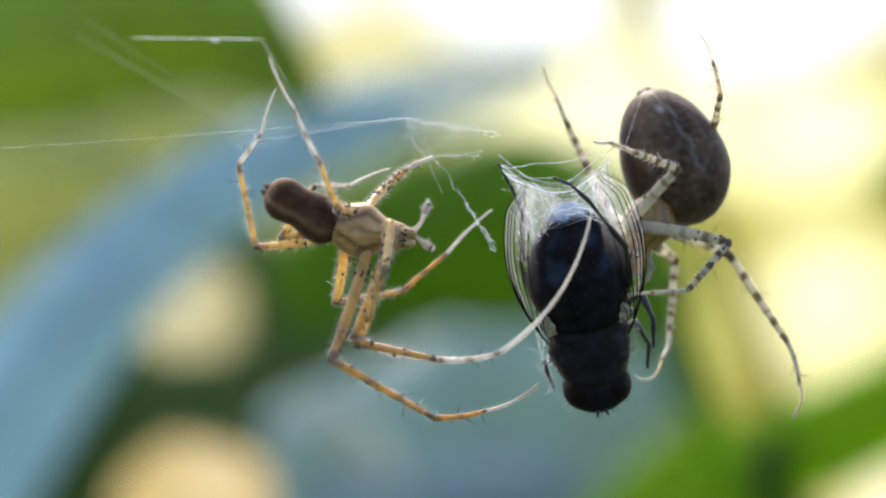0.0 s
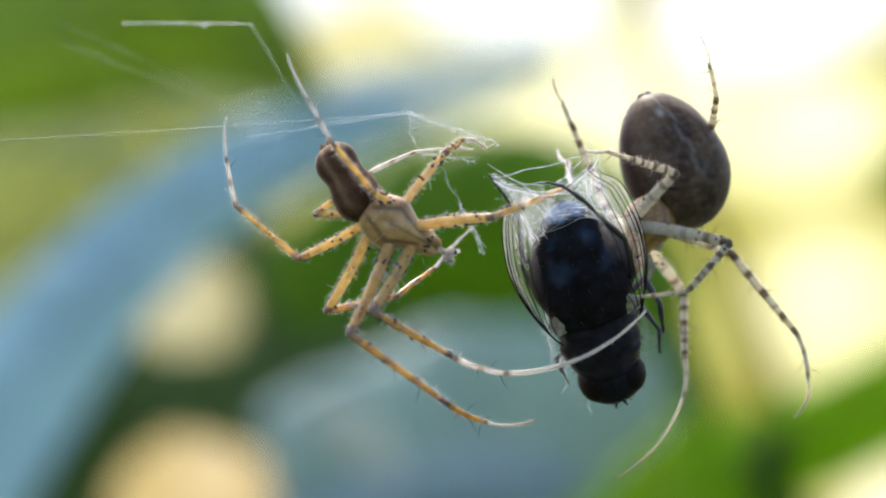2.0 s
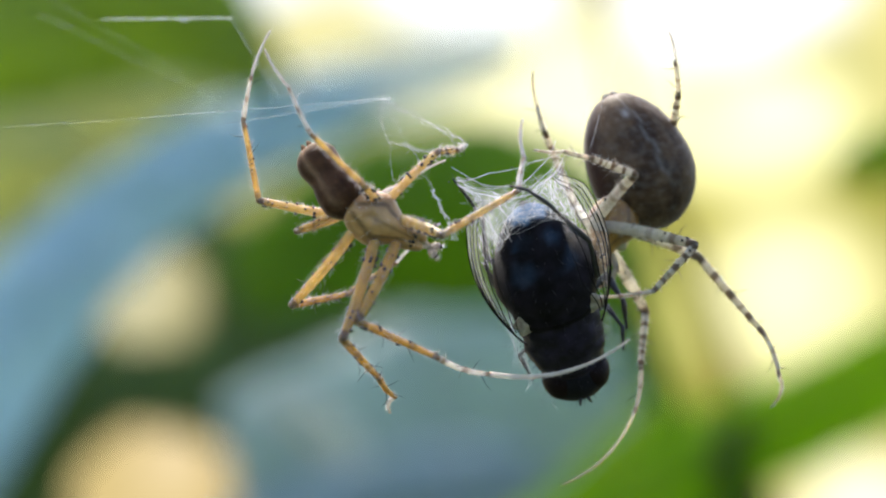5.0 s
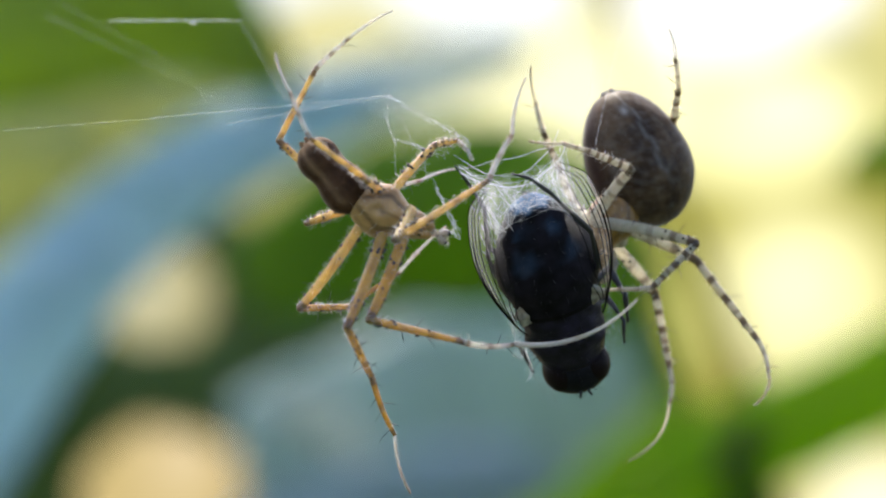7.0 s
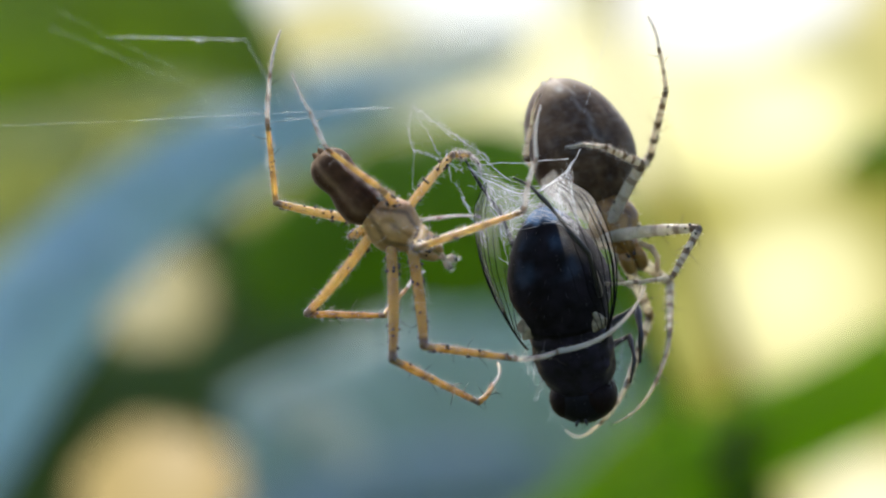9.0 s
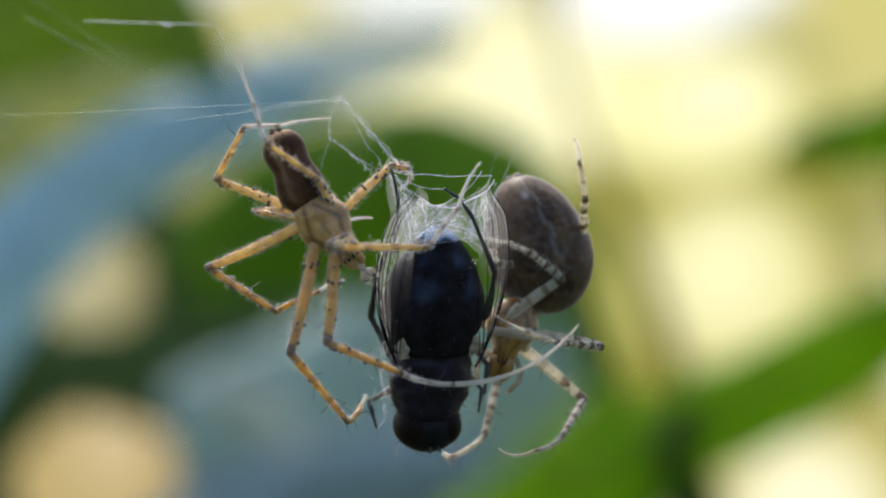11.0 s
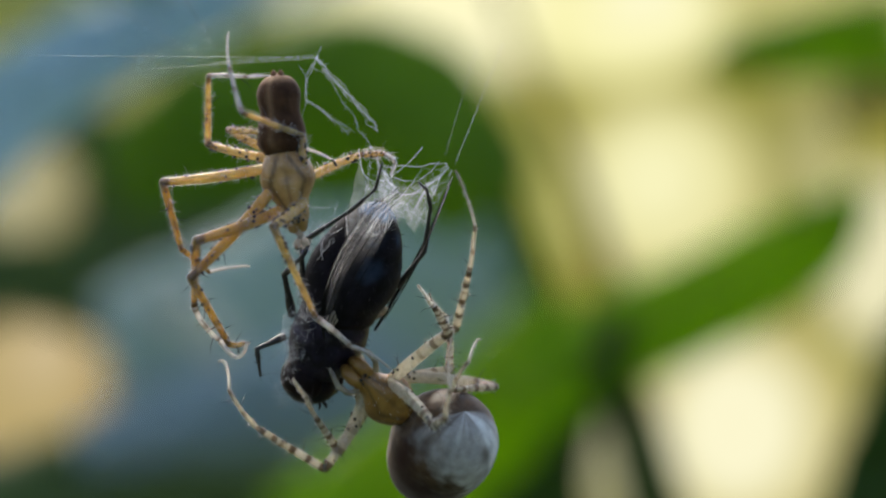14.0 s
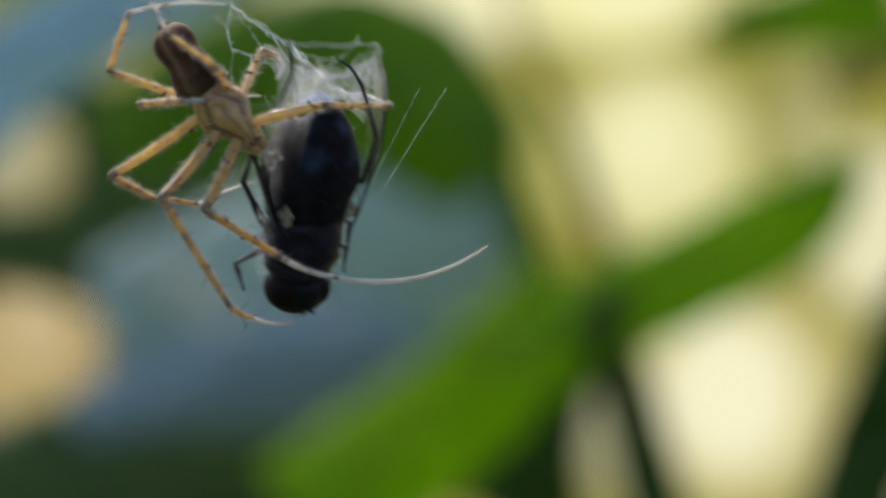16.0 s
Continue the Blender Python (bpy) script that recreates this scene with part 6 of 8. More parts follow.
    key(leg, 7.5, (-2.70, 2.09, -1.75), (-1.64, -0.37, -0.63), (0.03, -0.38, 1.05), (1.06, 1.34, 2.21))
    key(leg, 8.0, (-2.59, 2.29, -1.70), (-1.76, -0.38, -0.93), (-0.21, -0.39, 0.87), (1.11, 1.16, 1.96))
    key(leg, 8.5, (-2.52, 0.65, -2.32), (-1.44, -2.04, -2.26), (-0.29, -0.19, -1.32), (1.27, -0.24, 0.38))
    key(leg, 9.0, (-1.43, 3.23, -1.31), (-0.15, 1.00, 0.04), (1.19, 2.51, 1.29), (2.54, 4.16, 2.16))
    key(leg, 9.5, (-2.27, 3.03, -1.10), (-0.65, 0.86, -0.06), (0.87, 2.27, 1.10), (1.57, 4.39, 1.71))
    key(leg, 12.0, (-2.27, 1.36, -2.38), (-0.98, -0.72, -0.83), (-0.21, 1.40, -0.10), (0.35, 3.44, 0.83))
    key(leg, 12.5, (-2.00, 1.41, -2.49), (-0.69, -0.73, -1.04), (-0.05, 1.43, -0.31), (0.58, 3.45, 0.64))
    key(leg, 13.0, (-2.25, 1.15, -2.44), (-0.88, -0.93, -0.94), (-0.10, 1.15, -0.12), (0.52, 3.14, 0.88))
    key(leg, 13.5, (-2.59, 1.43, -2.16), (-1.23, -0.78, -0.85), (-0.55, 1.23, 0.22), (-0.01, 3.20, 1.30))
    key(leg, 14.0, (-2.51, 1.81, -2.07), (-2.13, -0.59, -0.47), (-1.32, 1.38, 0.57), (-0.33, 3.01, 1.87))
    key(leg, 14.5, (-2.09, 1.78, -2.33), (-1.67, -0.63, -0.76), (-0.95, 1.28, 0.46), (-0.45, 2.92, 2.00))
    key(leg, 15.0, (-2.23, 1.99, -2.15), (-1.42, -0.43, -0.77), (-0.51, 1.39, 0.45), (-0.10, 2.82, 2.22))
    key(leg, 15.5, (-2.43, 2.43, -1.71), (-1.61, 0.02, -0.32), (-0.66, 1.90, 0.76), (0.28, 3.37, 2.28))
    key(leg, 15.7, (-2.25, 1.82, -2.23), (-1.47, -0.52, -0.70), (-0.63, 1.34, 0.52), (0.09, 2.98, 1.98))
    key(leg, 15.8, (-2.64, 1.87, -1.94), (-1.56, -0.43, -0.54), (-0.47, 1.38, 0.52), (0.47, 3.09, 1.76))
    key(leg, 15.9, (-2.82, 1.55, -1.94), (-1.58, -0.70, -0.59), (-0.45, 1.11, 0.44), (0.47, 2.90, 1.57))
    key(leg, 16.0, (-2.76, 0.63, -2.15), (-1.55, -1.62, -0.76), (-0.47, 0.20, 0.31), (0.33, 2.07, 1.41))
    stride(leg)
    leg = male_legs["f"]
    key(leg, 0.0, (-1.20, -1.37, 0.68), (-2.17, -3.77, 2.35), (-3.41, -3.88, 4.14), (-4.63, -4.03, 5.87))
    key(leg, 0.5, (-0.96, -1.44, 1.03), (-3.61, -2.96, 1.38), (-5.12, -2.29, 2.80), (-6.32, -2.42, 4.55))
    key(leg, 1.0, (-1.19, -1.38, 0.64), (-4.01, -2.26, 1.50), (-5.33, -1.94, 3.21), (-6.30, -0.48, 4.42))
    key(leg, 1.5, (-1.57, -0.92, 0.39), (-4.15, -2.32, 1.31), (-5.79, -2.44, 2.75), (-6.86, -0.83, 3.64))
    key(leg, 2.0, (-1.38, -1.23, 0.74), (-3.55, -3.23, 1.62), (-5.27, -2.43, 2.69), (-6.78, -1.40, 3.78))
    key(leg, 2.5, (-1.39, -1.20, 0.89), (-4.13, -2.15, 1.93), (-5.71, -0.95, 2.83), (-7.51, -0.45, 3.84))
    key(leg, 3.0, (-1.43, -1.17, 0.87), (-4.06, -2.51, 1.74), (-5.80, -1.74, 2.80), (-7.35, -0.52, 3.59))
    key(leg, 3.5, (-1.35, -1.24, 0.88), (-4.13, -2.11, 1.89), (-5.75, -1.15, 2.98), (-7.33, -0.04, 3.88))
    key(leg, 4.0, (-1.17, -1.35, 0.97), (-4.00, -2.19, 1.86), (-5.65, -1.30, 2.97), (-7.33, -0.26, 3.76))
    key(leg, 6.5, (-1.06, -1.44, 0.86), (-3.56, -3.09, 1.55), (-5.10, -2.40, 2.93), (-6.36, -1.10, 4.05))
    key(leg, 7.0, (-1.19, -1.37, 0.88), (-3.79, -2.87, 1.54), (-5.19, -1.87, 2.88), (-6.32, -0.51, 4.06))
    key(leg, 7.5, (-1.24, -1.34, 0.81), (-3.72, -3.00, 1.57), (-5.06, -1.84, 2.84), (-6.27, -0.72, 4.18))
    key(leg, 8.0, (-1.15, -1.40, 0.79), (-3.71, -3.02, 1.35), (-5.01, -1.88, 2.68), (-6.30, -0.85, 4.02))
    key(leg, 8.5, (-1.42, -1.18, 0.83), (-3.67, -3.26, 1.15), (-4.99, -1.95, 2.28), (-6.54, -1.18, 3.52))
    key(leg, 9.0, (-1.23, -1.33, 0.91), (-3.92, -2.81, 1.10), (-5.28, -1.34, 1.96), (-6.74, -0.12, 2.91))
    key(leg, 9.5, (-1.50, -1.06, 0.94), (-4.34, -2.24, 1.15), (-5.54, -0.55, 1.82), (-7.14, 0.50, 2.76))
    key(leg, 12.0, (-1.73, -0.31, 0.96), (-3.55, -2.70, 0.29), (-5.38, -1.55, 0.49), (-7.38, -1.07, 1.05))
    key(leg, 12.5, (-1.66, -0.72, 1.03), (-3.76, -2.89, 0.44), (-5.43, -1.51, 0.75), (-7.34, -0.73, 1.27))
    key(leg, 13.0, (-1.69, -0.67, 0.95), (-3.64, -2.97, 0.33), (-5.43, -1.78, 0.68), (-7.18, -0.66, 1.14))
    key(leg, 13.5, (-1.71, -0.31, 1.03), (-4.14, -2.00, 0.18), (-5.97, -0.85, 0.46), (-7.73, 0.23, 0.98))
    key(leg, 14.0, (-1.75, -0.34, 0.89), (-3.06, -2.35, -1.04), (-4.87, -1.16, -1.27), (-6.20, 0.50, -1.21))
    key(leg, 14.5, (-1.68, -0.79, 0.74), (-3.63, -2.55, -0.87), (-5.65, -1.76, -1.04), (-6.78, 0.04, -1.14))
    key(leg, 15.0, (-1.65, -0.72, 1.06), (-4.14, -2.44, 0.50), (-5.70, -0.92, 0.47), (-6.81, 0.89, 0.44))
    key(leg, 15.5, (-1.11, -1.30, 1.19), (-2.73, -3.81, 0.44), (-4.49, -2.59, 0.84), (-5.75, -0.94, 1.30))
    key(leg, 15.7, (-1.44, -1.15, 0.88), (-3.20, -3.51, -0.02), (-4.85, -2.12, 0.20), (-6.15, -0.44, 0.43))
    key(leg, 15.8, (-1.40, -1.13, 1.08), (-3.44, -3.38, 0.56), (-4.94, -1.88, 1.06), (-6.16, -0.19, 1.47))
    key(leg, 15.9, (-1.46, -1.04, 1.10), (-3.59, -3.23, 0.74), (-5.03, -1.69, 1.29), (-6.26, -0.01, 1.71))
    key(leg, 16.0, (-1.63, -0.80, 1.01), (-3.83, -2.92, 0.63), (-5.25, -1.32, 1.09), (-6.53, 0.34, 1.40))
    stride(leg)
    leg = male_legs["g"]
    key(leg, 0.0, (0.52, 2.57, 2.04), (1.12, 2.55, 2.71), (1.51, 2.55, 3.02), (2.03, 2.54, 3.31))
    key(leg, 0.5, (-0.37, 2.43, 2.40), (0.24, 2.43, 3.07), (0.65, 2.42, 3.36), (1.14, 2.41, 3.70))
    key(leg, 1.0, (1.22, 0.71, 3.40), (1.63, 0.69, 4.20), (1.74, 0.67, 4.69), (1.81, 0.65, 5.29))
    key(leg, 1.5, (0.81, 0.59, 3.61), (1.12, 0.82, 4.42), (1.36, 1.16, 4.69), (1.51, 0.61, 4.87))
    key(leg, 2.0, (0.36, 1.18, 3.50), (0.71, 1.52, 4.26), (1.12, 1.73, 4.44), (1.68, 1.52, 4.36))
    key(leg, 2.5, (0.40, 1.16, 3.51), (0.79, 1.61, 4.19), (1.18, 1.60, 4.49), (1.62, 1.27, 4.74))
    key(leg, 3.0, (0.54, 0.89, 3.59), (1.05, 1.47, 4.05), (1.25, 1.78, 4.39), (1.34, 1.25, 4.64))
    key(leg, 3.5, (0.68, 1.04, 3.50), (1.13, 1.49, 4.13), (1.29, 1.92, 4.33), (1.44, 1.34, 4.35))
    key(leg, 4.0, (0.70, 0.76, 3.59), (1.23, 1.34, 4.03), (1.28, 1.74, 4.33), (1.24, 1.19, 4.55))
    key(leg, 6.5, (0.83, 1.47, 3.21), (1.66, 1.56, 3.56), (1.97, 1.93, 3.70), (2.29, 1.45, 3.50))
    key(leg, 7.0, (0.72, 1.51, 3.23), (1.48, 1.49, 3.71), (1.92, 1.64, 3.54), (2.30, 1.31, 3.20))
    key(leg, 7.5, (0.78, 1.15, 3.41), (1.49, 1.68, 3.58), (1.83, 2.04, 3.48), (2.15, 1.69, 3.11))
    key(leg, 8.0, (0.70, 1.20, 3.41), (1.38, 1.74, 3.66), (1.76, 2.00, 3.46), (2.13, 1.67, 3.12))
    key(leg, 8.5, (0.14, 1.11, 3.57), (1.02, 1.09, 3.76), (1.35, 1.33, 3.47), (1.29, 1.13, 2.91))
    key(leg, 9.0, (0.23, 1.06, 3.58), (0.80, 1.64, 3.96), (1.26, 1.80, 3.86), (1.59, 1.42, 3.53))
    key(leg, 9.5, (-0.02, 1.38, 3.44), (0.46, 1.96, 3.94), (0.82, 2.15, 3.65), (0.90, 1.83, 3.14))
    key(leg, 12.0, (-0.45, 1.65, 3.24), (0.10, 2.26, 3.60), (0.48, 2.44, 3.33), (0.49, 2.35, 2.73))
    key(leg, 12.5, (-0.21, 1.10, 3.58), (0.48, 1.66, 3.70), (0.79, 1.81, 3.33), (0.74, 1.73, 2.74))
    key(leg, 13.0, (-0.18, 1.32, 3.47), (0.54, 1.86, 3.46), (0.78, 1.84, 3.02), (0.61, 1.78, 2.45))
    key(leg, 13.5, (-0.56, 1.17, 3.51), (0.16, 1.69, 3.69), (0.58, 1.66, 3.43), (0.49, 1.61, 2.84))
    key(leg, 14.0, (-0.54, 2.03, 2.89), (-0.39, 2.07, 3.77), (-0.02, 2.08, 4.12), (0.48, 1.92, 3.83))
    key(leg, 14.5, (-0.20, 2.49, 2.33), (0.07, 2.51, 3.19), (0.32, 2.51, 3.62), (0.71, 2.51, 4.08))
    key(leg, 15.0, (-0.29, 0.11, 3.82), (-0.33, 0.92, 4.20), (0.03, 1.10, 3.91), (0.13, 0.87, 3.37))
    key(leg, 15.5, (0.41, 2.05, 2.85), (1.05, 2.39, 3.39), (1.55, 2.38, 3.44), (2.02, 2.36, 3.07))
    key(leg, 15.7, (-0.46, 2.22, 2.70), (0.11, 2.71, 3.19), (0.60, 2.70, 3.23), (1.01, 2.50, 2.85))
    key(leg, 15.8, (-0.22, 2.22, 2.72), (0.40, 2.77, 3.06), (0.89, 2.75, 2.97), (1.17, 2.49, 2.51))
    key(leg, 15.9, (-0.42, 2.17, 2.76), (0.18, 2.78, 3.02), (0.66, 2.77, 2.88), (0.86, 2.48, 2.39))
    key(leg, 16.0, (-0.86, 2.07, 2.76), (-0.30, 2.73, 3.00), (0.17, 2.73, 2.85), (0.33, 2.41, 2.36))
    stride(leg)
    leg = male_legs["h"]
    key(leg, 0.0, (0.95, -2.69, -1.40), (0.46, 0.73, -4.20), (1.88, 2.21, -4.73), (3.22, 4.03, -4.63))
    key(leg, 0.5, (0.89, -0.40, -2.53), (5.18, 0.13, -1.45), (5.47, 2.15, -0.89), (5.59, 2.59, 1.32))
    key(leg, 1.0, (3.82, -0.39, 0.15), (6.05, 3.03, 1.92), (5.87, 4.87, 2.96), (5.58, 6.79, 4.11))
    key(leg, 1.5, (3.51, -0.39, 1.80), (5.29, 2.61, 4.57), (4.94, 4.56, 5.33), (3.69, 6.29, 6.05))
    key(leg, 2.0, (3.13, -1.38, 2.07), (5.31, 1.49, 4.69), (4.82, 3.39, 5.48), (4.22, 5.55, 5.78))
    key(leg, 2.5, (2.84, -2.22, 1.65), (4.96, 0.48, 4.48), (4.68, 2.48, 5.12), (3.97, 4.51, 5.80))
    key(leg, 3.0, (2.84, -2.23, 1.63), (4.79, 0.63, 4.44), (4.55, 2.70, 4.85), (3.95, 4.83, 5.32))
    key(leg, 3.5, (2.83, -2.37, 1.41), (4.72, 0.64, 4.10), (4.42, 2.68, 4.60), (3.69, 4.74, 5.15))
    key(leg, 4.0, (2.87, -2.31, 1.44), (4.57, 0.74, 4.20), (4.19, 2.79, 4.58), (3.60, 4.92, 5.07))
    key(leg, 6.5, (0.77, -2.97, -0.98), (3.55, -1.79, 2.30), (3.55, -1.86, 4.42), (3.18, -1.98, 6.64))
    key(leg, 7.0, (0.70, -3.04, -0.83), (3.16, -1.78, 2.67), (3.32, -1.03, 4.64), (2.96, -1.13, 6.87))
    key(leg, 7.5, (0.71, -3.00, -0.90), (3.25, -1.48, 2.42), (3.40, -1.55, 4.53), (3.01, -1.66, 6.75))
    key(leg, 8.0, (0.82, -3.06, -0.80), (3.27, -1.79, 2.70), (3.27, -1.87, 4.81), (2.82, -1.98, 7.02))
    key(leg, 8.5, (1.92, -3.02, 1.25), (4.03, -0.07, 3.84), (4.27, 1.55, 5.18), (3.03, 3.07, 6.29))
    key(leg, 9.0, (0.95, -3.24, -0.29), (3.69, -2.40, 3.12), (2.99, -2.46, 5.12), (2.09, -1.43, 6.91))
    key(leg, 9.5, (0.71, -3.20, -0.42), (3.54, -1.52, 2.58), (2.81, -1.57, 4.57), (2.03, -0.49, 6.39))
    key(leg, 12.0, (0.62, -3.32, 0.28), (2.80, -0.19, 2.59), (2.62, 1.42, 3.95), (1.84, 2.71, 5.63))
    key(leg, 12.5, (0.46, -3.30, 0.27), (2.79, -0.37, 2.68), (2.68, 1.31, 3.95), (1.96, 2.21, 5.90))
    key(leg, 13.0, (0.52, -3.29, 0.09), (2.83, -0.56, 2.74), (2.66, 1.07, 4.08), (1.78, 2.26, 5.79))
    key(leg, 13.5, (0.81, -3.33, 0.32), (3.24, -0.58, 2.85), (3.87, 1.04, 4.06), (3.58, 2.12, 6.02))
    key(leg, 14.0, (1.42, -3.06, -0.66), (5.26, -0.93, 0.09), (6.67, 0.29, 1.09), (7.95, 1.65, 2.36))
    key(leg, 14.5, (1.29, -3.09, 1.54), (3.96, 0.45, 1.97), (4.60, 2.09, 3.16), (4.66, 3.58, 4.85))
    key(leg, 15.0, (2.11, -1.90, 2.67), (4.47, 1.34, 4.62), (4.64, 3.42, 4.96), (4.81, 5.65, 5.30))
    key(leg, 15.5, (3.33, -0.98, 1.98), (5.54, 2.25, 4.11), (5.78, 4.30, 4.57), (6.04, 6.50, 5.04))
    key(leg, 15.7, (2.54, -1.11, 2.78), (4.32, 2.36, 4.94), (4.09, 4.46, 4.96), (4.04, 6.72, 4.98))
    key(leg, 15.8, (2.80, -1.09, 2.58), (4.87, 2.46, 4.30), (4.41, 4.53, 4.19), (4.20, 6.77, 4.03))
    key(leg, 15.9, (2.76, -0.45, 2.74), (4.78, 3.18, 4.36), (3.98, 5.13, 4.13), (3.53, 7.31, 3.81))
    key(leg, 16.0, (2.39, -0.43, 3.00), (4.28, 3.17, 4.82), (3.18, 4.94, 4.41), (2.50, 7.03, 3.89))
    stride(leg)
    walk(female, [
        (0.00, mm(8.288, 3.000, 0.895, -157.5, 62.4, -155.0)),
        (0.50, mm(8.082, 3.011, 0.827, -157.5, 62.4, -155.0)),
        (1.00, mm(8.358, 3.021, 0.689, -157.5, 62.4, -155.0)),
        (1.50, mm(8.359, 3.032, 0.643, -157.5, 62.4, -155.0)),
        (2.00, mm(8.406, 3.042, 0.666, -157.5, 62.4, -155.0)),
        (2.50, mm(8.327, 3.053, 0.331, -157.5, 62.4, -155.0)),
        (3.00, mm(8.042, 3.063, 0.179, -157.5, 62.4, -155.0)),
        (3.50, mm(7.664, 3.074, 0.304, -157.5, 62.4, -155.0)),
        (4.00, mm(7.726, 3.084, 0.260, -157.5, 62.4, -155.0)),
        (6.50, mm(7.322, 3.137, 0.135, -157.5, 62.4, -155.0)),
        (7.00, mm(7.269, 3.147, 0.322, -157.5, 62.4, -155.0)),
        (7.50, mm(7.311, 3.158, 0.216, -157.5, 62.4, -155.0)),
        (8.00, mm(7.375, 3.168, 0.317, -157.5, 62.4, -155.0)),
        (8.50, mm(7.750, 3.179, 1.097, -19.8, 59.4, -22.6)),
        (9.00, mm(7.435, 3.189, 0.565, -21.4, 61.3, -24.1)),
        (9.50, mm(7.074, 3.200, 0.632, -38.1, 72.0, -39.5)),
        (12.00, mm(4.271, 2.400, -6.869, -147.7, 60.7, -144.1)),
        (12.50, mm(4.538, 2.000, -7.102, -134.4, 60.7, -130.5)),
        (13.00, mm(4.002, 1.600, -8.199, -152.5, 42.7, -142.5)),
        (13.50, mm(3.281, 0.600, -9.110, 174.8, -6.5, -141.0)),
        (14.00, mm(2.001, 0.200, -9.664, 161.9, -37.9, -151.9)),
        (14.50, mm(5.791, 1.200, -9.089, 40.5, -81.3, -40.9)),
        (15.00, mm(4.616, 1.200, -5.574, 160.2, -78.9, -159.8)),
        (15.50, mm(4.036, 1.200, -3.889, 171.8, -76.9, -171.6)),
        (15.70, mm(5.330, 1.200, -2.269, 174.7, -77.8, -174.6)),
        (15.80, mm(6.831, 1.200, 0.984, 171.9, -84.6, -171.8)),
        (15.90, mm(10.098, 1.200, 10.580, 175.2, -85.5, -175.2)),
        (16.00, mm(13.451, 1.200, 18.795, 180.0, -85.0, 180.0)),
    ])
    walk(female_abdomen, [
        (0.00, mm(-3.249, 0.574, -0.232, -180.0, 49.2, -168.7)),
        (0.50, mm(-3.256, 0.562, -0.264, 180.0, 49.2, -168.7)),
        (1.00, mm(-3.150, 0.572, -0.161, 180.0, 49.2, -168.7)),
        (1.50, mm(-3.169, 0.558, -0.223, 180.0, 49.2, -168.7)),
        (2.00, mm(-3.095, 0.562, -0.163, 180.0, 49.2, -168.7)),
        (2.50, mm(-3.072, 0.556, -0.150, 180.0, 49.2, -168.7)),
        (3.00, mm(-3.088, 0.542, -0.056, -180.0, 49.2, -168.7)),
        (3.50, mm(-3.067, 0.535, -0.048, 180.0, 49.2, -168.7)),
        (4.00, mm(-3.065, 0.525, -0.047, -180.0, 49.2, -168.7)),
        (6.50, mm(-3.043, 0.476, -0.228, 180.0, 49.2, -168.7)),
        (7.00, mm(-3.009, 0.472, -0.137, 180.0, 49.2, -168.7)),
        (7.50, mm(-3.129, 0.437, -0.195, 180.0, 49.2, -168.7)),
        (8.00, mm(-3.086, 0.435, -0.175, 180.0, 49.2, -168.7)),
        (8.50, mm(-3.328, 0.376, -0.036, -179.5, -2.0, 176.1)),
        (9.00, mm(-3.808, 0.269, 0.147, -179.6, -1.2, 174.0)),
        (9.50, mm(-3.135, 0.393, -0.051, 177.7, 10.4, 178.5)),
        (12.00, mm(-4.217, 0.197, -0.003, 175.3, 40.3, -170.5)),
        (12.50, mm(-4.123, -0.141, 0.094, -168.7, 35.4, -173.0)),
        (13.00, mm(-3.215, -0.042, 0.861, -140.0, 50.5, -153.4)),
        (13.50, mm(-2.719, 0.642, -0.090, -103.1, -5.3, 145.6)),
        (14.00, mm(-3.523, 0.099, 0.201, -11.3, -39.1, 123.9)),
        (14.50, mm(-3.607, 0.108, -0.271, -38.0, -42.2, 175.3)),
        (15.00, mm(-3.863, 0.257, -0.062, -45.0, -46.8, -176.2)),
        (15.50, mm(-3.567, 0.442, -0.412, -45.0, -38.5, -178.1)),
        (15.70, mm(-4.223, 0.486, 0.075, -30.7, -26.5, 151.3)),
        (15.80, mm(-3.789, 0.530, 0.055, -41.4, -9.4, 159.4)),
        (15.90, mm(-3.618, 0.566, -0.006, -43.3, -4.1, 158.2)),
        (16.00, mm(-3.569, 0.600, 0.000, -43.1, -4.4, 157.3)),
    ])
    leg = female_legs["a"]
    key(leg, 0.0, (-4.45, 1.31, 1.02), (-5.57, -2.69, 0.34), (-6.29, -4.18, -0.57), (-7.65, -2.21, -1.40))
    key(leg, 0.5, (-4.45, 1.32, 1.02), (-5.55, -2.68, 0.30), (-6.27, -4.17, -0.62), (-7.70, -2.22, -1.39))
    key(leg, 1.0, (-4.43, 1.38, 1.01), (-5.47, -2.63, 0.27), (-6.19, -4.11, -0.66), (-7.65, -2.16, -1.36))
    key(leg, 1.5, (-4.45, 1.38, 0.95), (-5.47, -2.63, 0.22), (-6.16, -4.17, -0.65), (-7.63, -2.25, -1.42))
    key(leg, 2.0, (-4.41, 1.47, 0.99), (-5.43, -2.54, 0.25), (-6.16, -4.03, -0.66), (-7.64, -2.10, -1.37))
    key(leg, 2.5, (-4.45, 1.44, 0.92), (-5.48, -2.57, 0.20), (-6.17, -4.11, -0.68), (-7.65, -2.16, -1.34))
    key(leg, 3.0, (-4.48, 1.31, 0.94), (-5.48, -2.70, 0.15), (-6.21, -4.27, -0.63), (-7.76, -2.36, -1.22))
    key(leg, 3.5, (-4.46, 1.43, 0.89), (-5.54, -2.56, 0.10), (-6.29, -4.14, -0.64), (-7.80, -2.19, -1.23))
    key(leg, 4.0, (-4.45, 1.49, 0.88), (-5.54, -2.49, 0.11), (-6.28, -4.07, -0.65), (-7.82, -2.16, -1.26))
